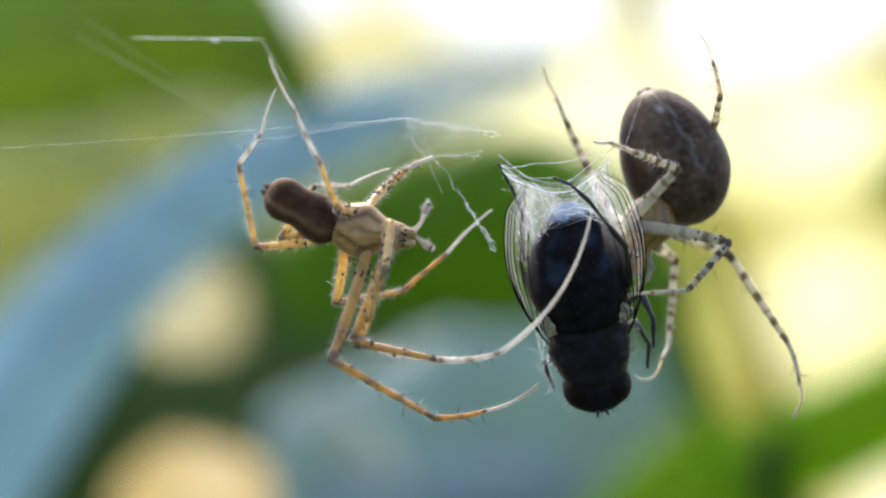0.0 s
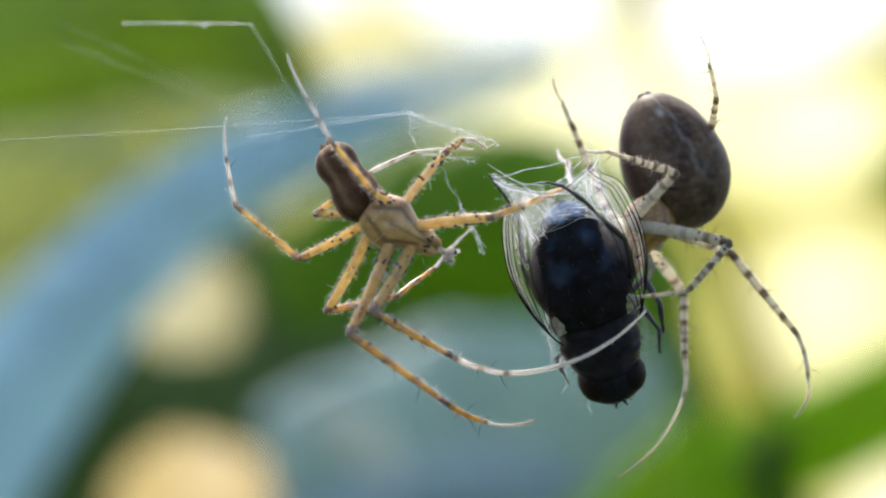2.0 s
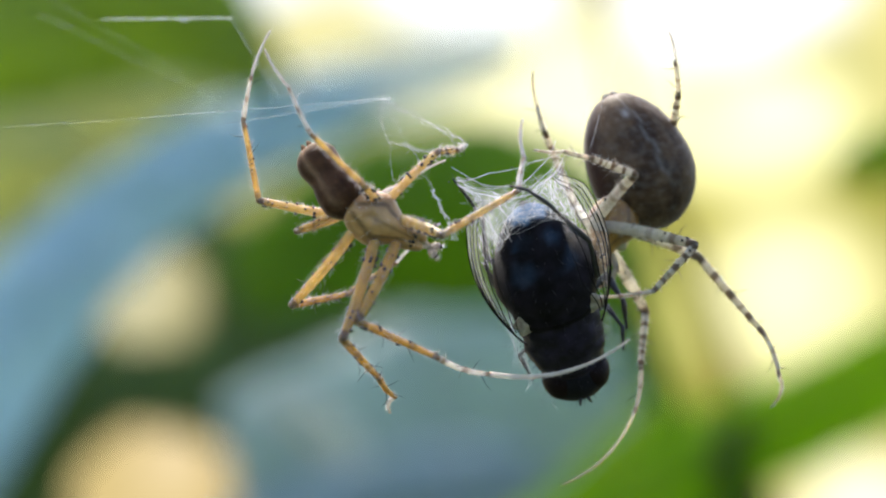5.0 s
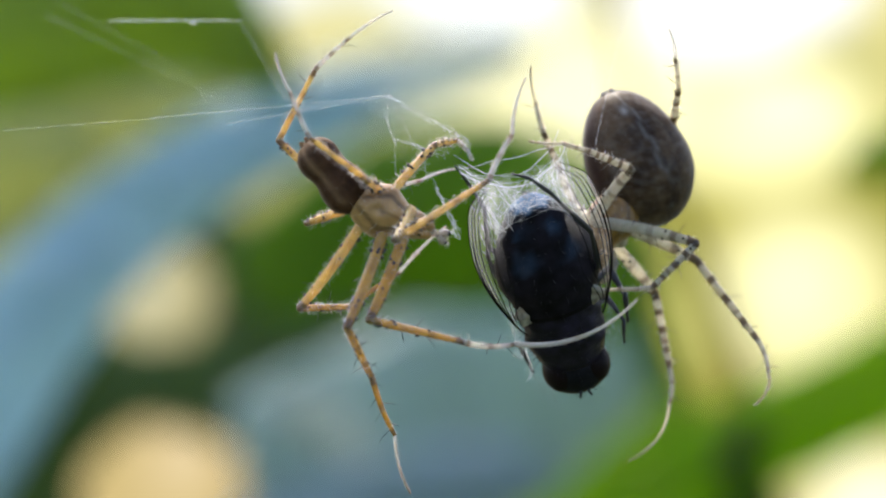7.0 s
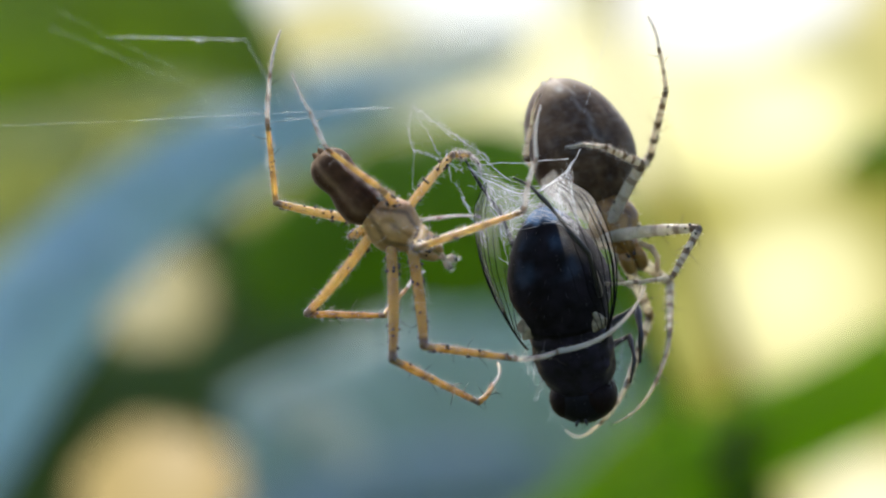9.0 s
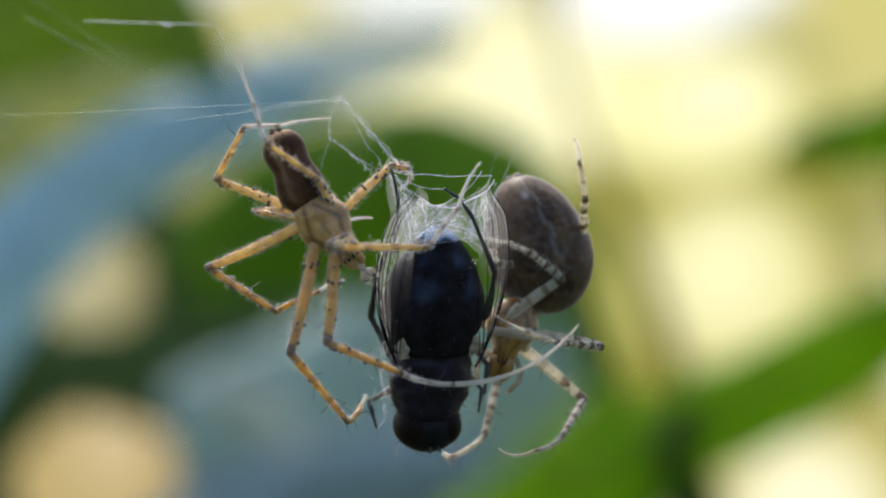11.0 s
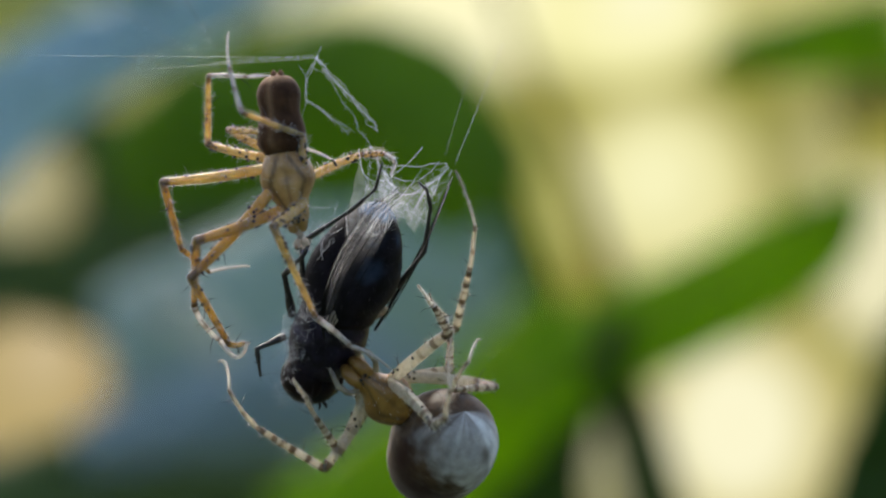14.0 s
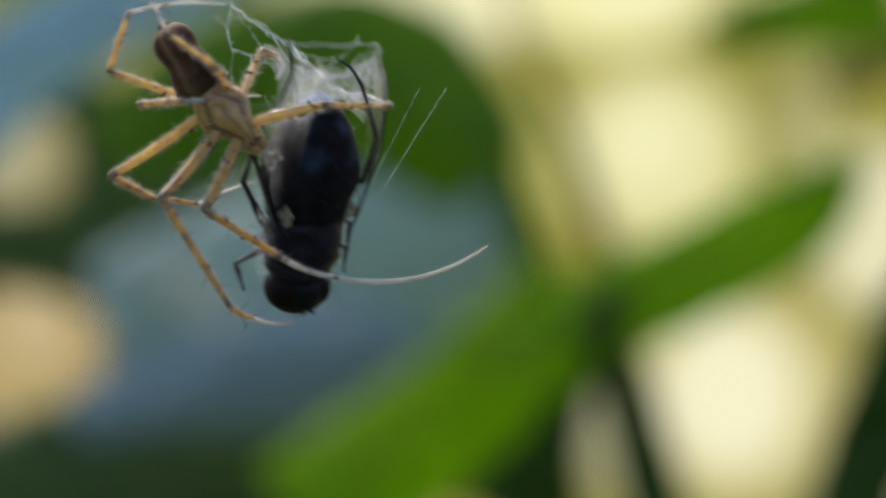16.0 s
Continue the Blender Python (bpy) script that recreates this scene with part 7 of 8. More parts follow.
    key(leg, 6.5, (-4.49, 1.38, 0.87), (-5.61, -2.60, 0.09), (-6.27, -4.22, -0.64), (-7.84, -2.35, -1.33))
    key(leg, 7.0, (-4.43, 1.50, 0.91), (-5.61, -2.46, 0.11), (-6.27, -4.08, -0.61), (-7.82, -2.18, -1.26))
    key(leg, 7.5, (-4.49, 1.34, 0.89), (-5.72, -2.59, 0.04), (-6.38, -4.20, -0.71), (-7.96, -2.34, -1.38))
    key(leg, 8.0, (-4.46, 1.47, 0.87), (-5.69, -2.46, 0.02), (-6.27, -4.11, -0.72), (-7.84, -2.23, -1.36))
    key(leg, 8.5, (-1.83, 3.54, 2.35), (-3.27, -0.06, 3.98), (-4.60, -1.34, 4.41), (-6.41, 0.40, 4.75))
    key(leg, 9.0, (-2.47, 2.62, 2.74), (-3.90, -1.03, 4.26), (-5.38, -2.14, 4.70), (-7.12, -0.34, 5.07))
    key(leg, 9.5, (-3.17, 2.55, 2.17), (-4.85, -1.14, 3.30), (-6.18, -2.48, 3.45), (-8.01, -0.75, 3.77))
    key(leg, 12.0, (-4.43, -0.42, 1.36), (-5.63, -4.24, 0.07), (-6.26, -5.69, -0.98), (-7.64, -3.82, -1.97))
    key(leg, 12.5, (-4.31, -0.17, 1.63), (-5.32, -4.13, 0.66), (-5.89, -5.66, -0.31), (-7.59, -4.16, -1.45))
    key(leg, 13.0, (-4.32, -2.27, -0.26), (-4.82, -6.13, -1.87), (-4.94, -7.61, -3.04), (-6.67, -6.16, -4.20))
    key(leg, 13.5, (-4.38, 1.47, -2.67), (-2.64, -0.55, -5.92), (-1.41, -1.13, -7.25), (-2.11, 0.90, -8.60))
    key(leg, 14.0, (-2.09, 3.44, -3.89), (0.43, 0.79, -5.98), (1.58, 0.76, -7.48), (3.14, 2.36, -8.68))
    key(leg, 14.5, (2.99, 3.76, -2.73), (7.11, 2.91, -2.69), (8.78, 2.14, -2.23), (10.74, 3.32, -1.14))
    key(leg, 15.0, (1.79, 4.61, -2.32), (5.97, 4.94, -2.00), (7.66, 5.09, -1.17), (9.03, 5.24, 0.96))
    key(leg, 15.5, (2.21, 3.88, -3.39), (6.31, 3.30, -2.60), (7.67, 2.91, -1.35), (8.43, 4.41, 0.54))
    key(leg, 15.7, (2.35, 3.80, -3.39), (6.41, 3.13, -2.54), (7.75, 2.71, -1.26), (8.51, 4.23, 0.63))
    key(leg, 15.8, (2.84, 3.65, -3.11), (6.74, 2.84, -1.76), (7.89, 2.40, -0.32), (8.47, 3.92, 1.62))
    key(leg, 15.9, (3.11, 3.41, -3.14), (6.87, 2.25, -1.67), (7.96, 1.73, -0.20), (8.60, 3.28, 1.70))
    key(leg, 16.0, (3.26, 3.20, -3.22), (6.90, 1.75, -1.71), (7.95, 1.18, -0.24), (8.69, 2.75, 1.61))
    stride(leg)
    leg = female_legs["b"]
    key(leg, 0.0, (-2.02, -2.89, 0.02), (-1.80, -3.29, -1.81), (-1.77, -3.12, -2.90), (-1.81, -1.93, -3.50))
    key(leg, 0.5, (-1.96, -2.94, 0.03), (-1.72, -3.33, -1.81), (-1.69, -3.10, -2.88), (-1.68, -1.93, -3.53))
    key(leg, 1.0, (-1.90, -2.99, 0.02), (-1.64, -3.36, -1.81), (-1.59, -3.09, -2.88), (-1.55, -1.94, -3.57))
    key(leg, 1.5, (-1.84, -3.04, 0.02), (-1.56, -3.39, -1.81), (-1.50, -3.08, -2.86), (-1.41, -1.97, -3.61))
    key(leg, 2.0, (-1.78, -3.08, 0.02), (-1.47, -3.42, -1.81), (-1.40, -3.08, -2.85), (-1.27, -2.00, -3.64))
    key(leg, 2.5, (-1.70, -3.16, -0.05), (-1.40, -3.48, -1.89), (-1.26, -3.26, -2.95), (-1.14, -2.18, -3.75))
    key(leg, 3.0, (-1.62, -3.22, -0.12), (-1.33, -3.54, -1.96), (-1.12, -3.45, -3.03), (-1.01, -2.40, -3.86))
    key(leg, 3.5, (-1.53, -3.29, -0.18), (-1.26, -3.59, -2.03), (-1.01, -3.50, -3.09), (-0.91, -2.48, -3.95))
    key(leg, 4.0, (-1.56, -3.27, -0.18), (-1.32, -3.46, -2.04), (-1.09, -3.37, -3.11), (-0.91, -2.44, -4.07))
    key(leg, 6.5, (-1.68, -3.19, -0.15), (-1.59, -3.09, -2.04), (-1.43, -3.02, -3.12), (-0.92, -2.88, -4.35))
    key(leg, 7.0, (-1.63, -3.24, -0.32), (-1.52, -3.34, -2.20), (-1.44, -2.99, -3.24), (-0.95, -2.85, -4.48))
    key(leg, 7.5, (-1.60, -3.28, -0.50), (-1.39, -3.86, -2.29), (-1.33, -3.52, -3.33), (-1.11, -2.70, -4.37))
    key(leg, 8.0, (-1.56, -3.32, -0.67), (-1.32, -4.13, -2.36), (-1.27, -3.81, -3.40), (-1.23, -2.76, -4.24))
    key(leg, 8.5, (-0.65, -2.70, 1.75), (-2.02, -3.51, 0.73), (-2.60, -2.72, 0.24), (-3.25, -1.65, -0.24))
    key(leg, 9.0, (-1.47, -1.93, 1.95), (-2.55, -3.05, 0.88), (-3.18, -2.50, 0.16), (-3.67, -1.56, -0.66))
    key(leg, 9.5, (-1.83, -2.38, 1.27), (-2.80, -2.97, -0.24), (-3.26, -2.40, -1.06), (-3.58, -1.70, -2.16))
    key(leg, 12.0, (-2.58, -1.20, 1.27), (-2.78, -2.20, -0.33), (-2.88, -1.63, -1.26), (-2.92, -0.71, -2.24))
    key(leg, 12.5, (-2.43, -1.42, 1.35), (-2.91, -1.86, -0.43), (-2.93, -1.45, -1.44), (-3.10, -0.42, -2.29))
    key(leg, 13.0, (-2.76, -2.13, -0.44), (-2.48, -3.57, -1.64), (-2.49, -3.01, -2.58), (-2.75, -1.93, -3.34))
    key(leg, 13.5, (0.33, -2.50, -3.50), (1.90, -2.03, -4.44), (1.63, -0.99, -4.67), (0.95, 0.16, -4.82))
    key(leg, 14.0, (0.81, -2.32, -3.60), (2.43, -3.20, -3.99), (2.51, -2.11, -4.10), (2.47, -0.77, -4.21))
    key(leg, 14.5, (2.38, -2.92, 0.49), (2.71, -3.95, 2.04), (2.09, -3.12, 2.38), (0.96, -3.34, 1.69))
    key(leg, 15.0, (3.29, -1.39, -2.37), (4.12, -2.95, -1.71), (4.49, -2.08, -1.16), (4.89, -1.05, -0.39))
    key(leg, 15.5, (2.07, -3.36, -0.49), (3.24, -4.59, 0.34), (3.80, -4.00, 1.09), (4.20, -3.94, 2.37))
    key(leg, 15.7, (2.01, -3.39, -0.42), (3.14, -4.63, 0.44), (3.69, -4.05, 1.19), (4.07, -3.99, 2.47))
    key(leg, 15.8, (1.95, -3.38, -0.15), (2.93, -4.65, 0.85), (3.41, -4.07, 1.66), (3.63, -4.00, 2.98))
    key(leg, 15.9, (1.71, -3.47, -0.02), (2.58, -4.78, 1.03), (3.08, -4.20, 1.83), (3.28, -4.12, 3.15))
    key(leg, 16.0, (1.49, -3.54, 0.07), (2.29, -4.86, 1.15), (2.82, -4.30, 1.93), (3.04, -4.19, 3.25))
    stride(leg)
    leg = female_legs["c"]
    key(leg, 0.0, (-0.79, 3.56, -1.64), (-3.27, 2.99, -4.73), (-4.23, 3.55, -5.56), (-4.63, 1.76, -6.56))
    key(leg, 0.5, (-0.75, 3.58, -1.62), (-3.22, 3.02, -4.71), (-4.18, 3.57, -5.56), (-4.53, 1.75, -6.54))
    key(leg, 1.0, (-0.71, 3.63, -1.56), (-3.24, 3.06, -4.60), (-4.18, 3.39, -5.58), (-4.44, 1.43, -6.28))
    key(leg, 1.5, (-0.70, 3.63, -1.57), (-3.21, 2.78, -4.56), (-4.13, 3.40, -5.41), (-4.37, 1.46, -6.14))
    key(leg, 2.0, (-0.69, 3.62, -1.58), (-3.12, 2.36, -4.50), (-4.01, 3.13, -5.25), (-4.22, 1.19, -6.00))
    key(leg, 2.5, (-0.67, 3.64, -1.56), (-2.91, 1.83, -4.34), (-3.87, 2.45, -5.13), (-4.21, 0.49, -5.78))
    key(leg, 3.0, (-0.89, 3.48, -1.71), (-2.89, 0.94, -4.06), (-3.86, 1.58, -4.83), (-4.21, -0.39, -5.44))
    key(leg, 3.5, (-0.93, 3.52, -1.59), (-2.61, 0.79, -3.98), (-3.64, 1.47, -4.62), (-4.20, -0.42, -5.33))
    key(leg, 4.0, (-0.92, 3.55, -1.56), (-2.71, 1.03, -4.10), (-3.73, 1.69, -4.78), (-4.29, -0.19, -5.50))
    key(leg, 6.5, (-0.96, 3.55, -1.53), (-2.46, 0.80, -4.02), (-3.50, 1.27, -4.82), (-4.55, -0.35, -5.64))
    key(leg, 7.0, (-0.89, 3.55, -1.58), (-2.40, 0.77, -4.02), (-3.49, 0.99, -4.85), (-4.30, -0.77, -5.66))
    key(leg, 7.5, (-0.97, 3.43, -1.73), (-2.60, 0.80, -4.26), (-3.68, 1.00, -5.12), (-4.34, -0.81, -5.93))
    key(leg, 8.0, (-1.02, 3.38, -1.76), (-2.64, 0.79, -4.33), (-3.73, 0.99, -5.19), (-4.26, -0.89, -5.96))
    key(leg, 8.5, (-2.40, -0.15, -2.45), (-4.79, -3.27, -3.18), (-5.81, -2.72, -2.41), (-6.42, -4.46, -1.41))
    key(leg, 9.0, (-2.52, 2.27, -1.43), (-3.91, -1.41, -2.08), (-5.01, -1.69, -1.26), (-5.59, -3.52, -0.44))
    key(leg, 9.5, (-1.77, 2.83, -1.82), (-3.02, -0.94, -2.19), (-4.16, -0.14, -2.15), (-4.32, -2.23, -2.25))
    key(leg, 12.0, (-3.14, -0.02, 1.73), (-1.52, -2.59, -0.87), (-2.00, -1.37, -1.35), (-1.10, -3.13, -2.03))
    key(leg, 12.5, (-3.09, 0.57, 1.84), (-1.67, -1.97, -0.90), (-2.19, -0.75, -1.32), (-1.09, -2.40, -2.00))
    key(leg, 13.0, (-2.93, -1.55, 0.88), (-1.50, -4.53, -1.36), (-1.76, -3.50, -2.26), (-0.52, -5.00, -3.05))
    key(leg, 13.5, (-2.62, -0.22, -2.18), (-1.22, -3.58, -3.84), (-0.86, -2.34, -4.37), (1.07, -3.05, -4.75))
    key(leg, 14.0, (-2.19, 1.49, -2.45), (0.22, -1.54, -3.45), (0.38, -0.28, -4.02), (2.15, -1.39, -4.25))
    key(leg, 14.5, (1.81, 3.87, -0.88), (4.42, 1.14, 0.41), (5.01, 2.18, 1.12), (5.69, 0.52, 2.21))
    key(leg, 15.0, (-1.57, 2.38, -2.46), (2.40, 2.80, -2.45), (2.67, 3.99, -1.76), (3.21, 4.12, 0.26))
    key(leg, 15.5, (-0.97, 2.11, -3.00), (2.26, -0.21, -3.42), (3.43, -0.10, -2.68), (4.44, 0.04, -0.85))
    key(leg, 15.7, (-0.88, 2.11, -3.03), (2.30, -0.28, -3.38), (3.47, -0.18, -2.63), (4.45, -0.05, -0.78))
    key(leg, 15.8, (-0.45, 2.19, -3.14), (2.68, -0.30, -3.08), (3.75, -0.22, -2.19), (4.50, -0.08, -0.24))
    key(leg, 15.9, (-0.25, 2.17, -3.21), (2.68, -0.54, -3.00), (3.74, -0.51, -2.09), (4.46, -0.37, -0.13))
    key(leg, 16.0, (-0.14, 2.12, -3.26), (2.60, -0.78, -2.97), (3.65, -0.78, -2.06), (4.39, -0.64, -0.11))
    stride(leg)
    leg = female_legs["d"]
    key(leg, 0.0, (-0.12, -3.17, 3.07), (2.31, -3.32, 2.40), (3.16, -3.51, 1.02), (4.12, -2.80, -1.41))
    key(leg, 0.5, (-0.12, -3.15, 3.09), (2.31, -3.29, 2.41), (3.18, -3.49, 1.05), (4.12, -2.75, -1.39))
    key(leg, 1.0, (-0.12, -3.15, 3.09), (2.31, -3.27, 2.41), (3.20, -3.47, 1.06), (4.12, -2.70, -1.37))
    key(leg, 1.5, (-0.12, -3.13, 3.10), (2.31, -3.24, 2.41), (3.22, -3.45, 1.08), (4.12, -2.65, -1.35))
    key(leg, 2.0, (-0.12, -3.12, 3.11), (2.31, -3.21, 2.42), (3.25, -3.42, 1.10), (4.12, -2.60, -1.33))
    key(leg, 2.5, (-0.12, -3.12, 3.11), (2.30, -3.18, 2.41), (3.26, -3.39, 1.11), (4.12, -2.55, -1.32))
    key(leg, 3.0, (-0.12, -3.10, 3.12), (2.30, -3.15, 2.42), (3.28, -3.35, 1.13), (4.11, -2.50, -1.31))
    key(leg, 3.5, (-0.12, -3.09, 3.13), (2.30, -3.11, 2.42), (3.31, -3.31, 1.15), (4.12, -2.44, -1.28))
    key(leg, 4.0, (-0.12, -3.05, 3.16), (2.30, -3.06, 2.44), (3.28, -3.37, 1.17), (4.01, -2.26, -1.19))
    key(leg, 6.5, (-0.12, -2.81, 3.32), (2.28, -2.76, 2.53), (3.12, -3.44, 1.31), (3.52, -1.72, -0.75))
    key(leg, 7.0, (-0.12, -2.82, 3.31), (2.25, -2.77, 2.46), (3.08, -3.32, 1.17), (3.54, -1.65, -0.91))
    key(leg, 7.5, (-0.13, -2.83, 3.31), (2.22, -2.78, 2.38), (3.02, -3.18, 1.02), (3.56, -1.54, -1.08))
    key(leg, 8.0, (-0.13, -2.84, 3.30), (2.19, -2.77, 2.31), (2.96, -2.95, 0.88), (3.56, -1.37, -1.24))
    key(leg, 8.5, (2.21, -3.19, 2.55), (3.30, -4.77, 0.91), (2.90, -5.13, -0.63), (1.65, -3.85, -2.67))
    key(leg, 9.0, (2.13, -3.03, 2.73), (3.53, -3.99, 0.85), (3.09, -4.40, -0.66), (1.72, -4.08, -2.98))
    key(leg, 9.5, (2.03, -2.88, 2.89), (3.50, -4.25, 1.36), (3.33, -4.65, -0.21), (2.35, -3.34, -2.37))
    key(leg, 12.0, (-1.12, -1.75, 3.58), (-0.79, -3.65, 1.95), (-0.50, -4.82, 0.85), (-1.20, -2.57, -0.48))
    key(leg, 12.5, (-1.02, -1.33, 3.73), (-0.75, -3.43, 2.34), (-0.57, -4.22, 0.92), (-1.13, -2.18, -0.77))
    key(leg, 13.0, (0.30, -0.95, 3.99), (2.02, -2.05, 2.50), (2.49, -3.37, 1.66), (1.09, -1.09, 1.21))
    key(leg, 13.5, (-0.85, -4.55, 1.09), (1.30, -4.85, 2.39), (2.72, -5.53, 2.80), (1.64, -3.11, 3.36))
    key(leg, 14.0, (-0.06, -5.00, -0.53), (0.96, -7.24, -1.12), (1.99, -8.05, -2.09), (2.27, -5.76, -3.53))
    key(leg, 14.5, (0.96, -4.96, -0.91), (1.29, -7.40, -1.48), (1.62, -8.85, -0.80), (1.33, -6.19, -0.34))
    key(leg, 15.0, (-0.17, -4.98, -1.01), (-0.23, -7.41, -1.68), (0.46, -8.82, -1.25), (0.39, -6.20, -0.56))
    key(leg, 15.5, (-0.34, -4.88, -1.54), (-0.22, -7.29, -2.27), (0.22, -8.79, -1.80), (0.30, -6.17, -1.13))
    key(leg, 15.7, (-0.43, -4.87, -1.49), (-0.35, -7.30, -2.20), (0.05, -8.80, -1.71), (0.18, -6.17, -1.07))
    key(leg, 15.8, (-0.37, -4.88, -1.48), (-0.27, -7.32, -2.15), (0.03, -8.83, -1.61), (0.14, -6.19, -0.98))
    key(leg, 15.9, (-0.67, -4.85, -1.36), (-0.73, -7.30, -1.97), (-0.54, -8.81, -1.37), (-0.26, -6.17, -0.81))
    key(leg, 16.0, (-0.96, -4.80, -1.24), (-1.16, -7.26, -1.77), (-1.06, -8.76, -1.14), (-0.62, -6.13, -0.65))
    stride(leg)
    leg = female_legs["e"]
    key(leg, 0.0, (-0.95, 2.17, 3.64), (1.30, 2.14, 7.26), (2.98, 0.96, 8.37), (3.89, 3.47, 8.93))
    key(leg, 0.5, (-0.78, 2.15, 3.68), (1.49, 1.18, 7.16), (3.19, 0.09, 8.32), (3.92, 2.67, 8.78))
    key(leg, 1.0, (-0.82, 1.93, 3.76), (1.34, 0.83, 7.26), (3.17, 0.11, 8.52), (4.05, 2.67, 8.85))
    key(leg, 1.5, (-0.96, 1.99, 3.71), (1.08, 1.01, 7.31), (2.82, -0.05, 8.46), (3.90, 2.40, 8.91))
    key(leg, 2.0, (-0.94, 1.93, 3.73), (1.03, 1.43, 7.47), (2.77, 0.27, 8.52), (3.95, 2.67, 8.94))
    key(leg, 2.5, (-0.91, 1.91, 3.75), (1.07, 1.28, 7.47), (2.86, 0.33, 8.63), (3.79, 2.86, 8.96))
    key(leg, 3.0, (-0.95, 1.71, 3.80), (0.90, 1.72, 7.64), (2.57, 0.39, 8.58), (3.74, 2.82, 8.87))
    key(leg, 3.5, (-0.80, 1.63, 3.86), (1.18, 0.78, 7.53), (2.80, -0.60, 8.48), (3.81, 1.90, 8.79))
    key(leg, 4.0, (-0.86, 1.71, 3.82), (1.07, 1.01, 7.55), (2.71, -0.27, 8.61), (3.65, 2.23, 9.07))
    key(leg, 6.5, (-0.66, 1.35, 3.95), (1.35, -0.21, 7.36), (2.88, -1.24, 8.79), (3.38, 1.37, 9.34))
    key(leg, 7.0, (-0.50, 1.60, 3.90), (1.64, 0.52, 7.43), (3.06, -1.14, 8.24), (4.00, 1.39, 8.52))
    key(leg, 7.5, (0.81, 0.09, 4.03), (3.84, -2.46, 5.60), (5.21, -4.32, 5.95), (6.68, -2.35, 4.78))
    key(leg, 8.0, (1.27, 0.18, 3.94), (4.88, -1.85, 4.92), (6.35, -3.66, 4.77), (8.09, -3.22, 2.72))
    key(leg, 8.5, (1.17, 4.62, 1.33), (5.05, 2.96, 1.89), (7.04, 1.75, 1.72), (7.92, 4.32, 1.63))
    key(leg, 9.0, (2.43, 4.16, 1.14), (4.81, 0.82, -0.01), (6.48, 0.21, -1.53), (6.96, 1.78, -3.70))
    key(leg, 9.5, (2.24, 3.70, 2.00), (5.40, 0.85, 1.94), (7.61, 0.12, 1.69), (9.39, 1.00, -0.16))
    key(leg, 12.0, (0.90, 0.04, 4.01), (3.16, -3.57, 3.80), (3.57, -5.55, 2.64), (2.69, -3.13, 1.78))
    key(leg, 12.5, (0.07, 2.12, 3.76), (2.54, -0.62, 5.88), (3.87, -2.51, 5.51), (3.61, 0.10, 4.79))
    key(leg, 13.0, (-0.46, 4.32, 2.05), (1.99, 1.02, 3.19), (3.55, -0.58, 3.85), (3.35, 1.94, 4.84))
    key(leg, 13.5, (-4.32, 0.18, -3.42), (-1.74, -3.16, -3.98), (0.11, -4.55, -3.67), (-1.05, -2.62, -2.15))
    key(leg, 14.0, (-4.27, 1.58, -3.17), (-1.43, -1.36, -1.97), (-0.35, -2.96, -3.28), (-1.27, -0.59, -4.23))
    key(leg, 14.5, (2.73, 3.23, -3.90), (6.94, 3.66, -4.44), (8.78, 3.96, -3.04), (10.28, 4.23, -0.79))
    key(leg, 15.0, (-0.31, 4.04, -4.21), (3.35, 4.00, -6.40), (5.56, 4.24, -5.71), (7.77, 4.51, -4.14))
    key(leg, 15.5, (-0.57, 3.91, -4.32), (2.80, 3.88, -6.92), (5.01, 4.04, -6.20), (7.18, 4.23, -4.57))
    key(leg, 15.7, (-0.42, 3.88, -4.37), (2.99, 3.76, -6.92), (5.19, 3.88, -6.16), (7.33, 4.04, -4.49))
    key(leg, 15.8, (0.21, 3.85, -4.42), (3.90, 3.60, -6.53), (6.00, 3.68, -5.51), (7.92, 3.81, -3.59))
    key(leg, 15.9, (0.54, 3.73, -4.50), (4.25, 3.18, -6.53), (6.30, 3.16, -5.43), (8.18, 3.21, -3.46))
    key(leg, 16.0, (0.72, 3.60, -4.59), (4.38, 2.79, -6.61), (6.42, 2.69, -5.47), (8.29, 2.69, -3.50))
    stride(leg)
    leg = female_legs["f"]
    key(leg, 0.0, (-0.14, 3.87, 1.83), (2.71, 3.68, 2.82), (4.20, 2.31, 2.94), (4.57, 6.55, 2.54))
    key(leg, 0.5, (-0.11, 3.84, 1.88), (2.66, 4.34, 3.01), (4.13, 2.96, 3.24), (4.50, 7.18, 2.70))
    key(leg, 1.0, (-0.18, 3.46, 2.37), (2.33, 1.97, 3.18), (4.08, 1.06, 3.64), (4.79, 5.22, 2.93))
    key(leg, 1.5, (1.22, 3.32, 2.46), (3.74, 1.81, 3.22), (5.67, 1.67, 3.82), (9.56, 3.05, 2.67))
    key(leg, 2.0, (1.18, 3.10, 2.69), (3.77, 1.91, 3.71), (5.56, 1.13, 4.29), (9.62, 1.86, 3.18))
    key(leg, 2.5, (1.19, 3.01, 2.77), (3.74, 1.64, 3.66), (5.53, 0.86, 4.21), (9.59, 1.81, 3.22))
    key(leg, 3.0, (1.24, 2.81, 2.91), (3.68, 1.26, 3.82), (5.51, 0.69, 4.48), (9.16, 2.72, 3.51))
    key(leg, 3.5, (1.25, 2.75, 2.96), (3.69, 1.19, 3.87), (5.54, 0.64, 4.49), (9.52, 1.94, 3.56))
    key(leg, 4.0, (1.21, 2.81, 2.92), (3.66, 1.26, 3.82), (5.48, 0.69, 4.49), (9.45, 2.07, 3.71))
    key(leg, 6.5, (3.54, 1.11, 2.34), (6.10, -0.43, 2.87), (8.08, -0.10, 3.11), (10.79, 2.55, 1.11))
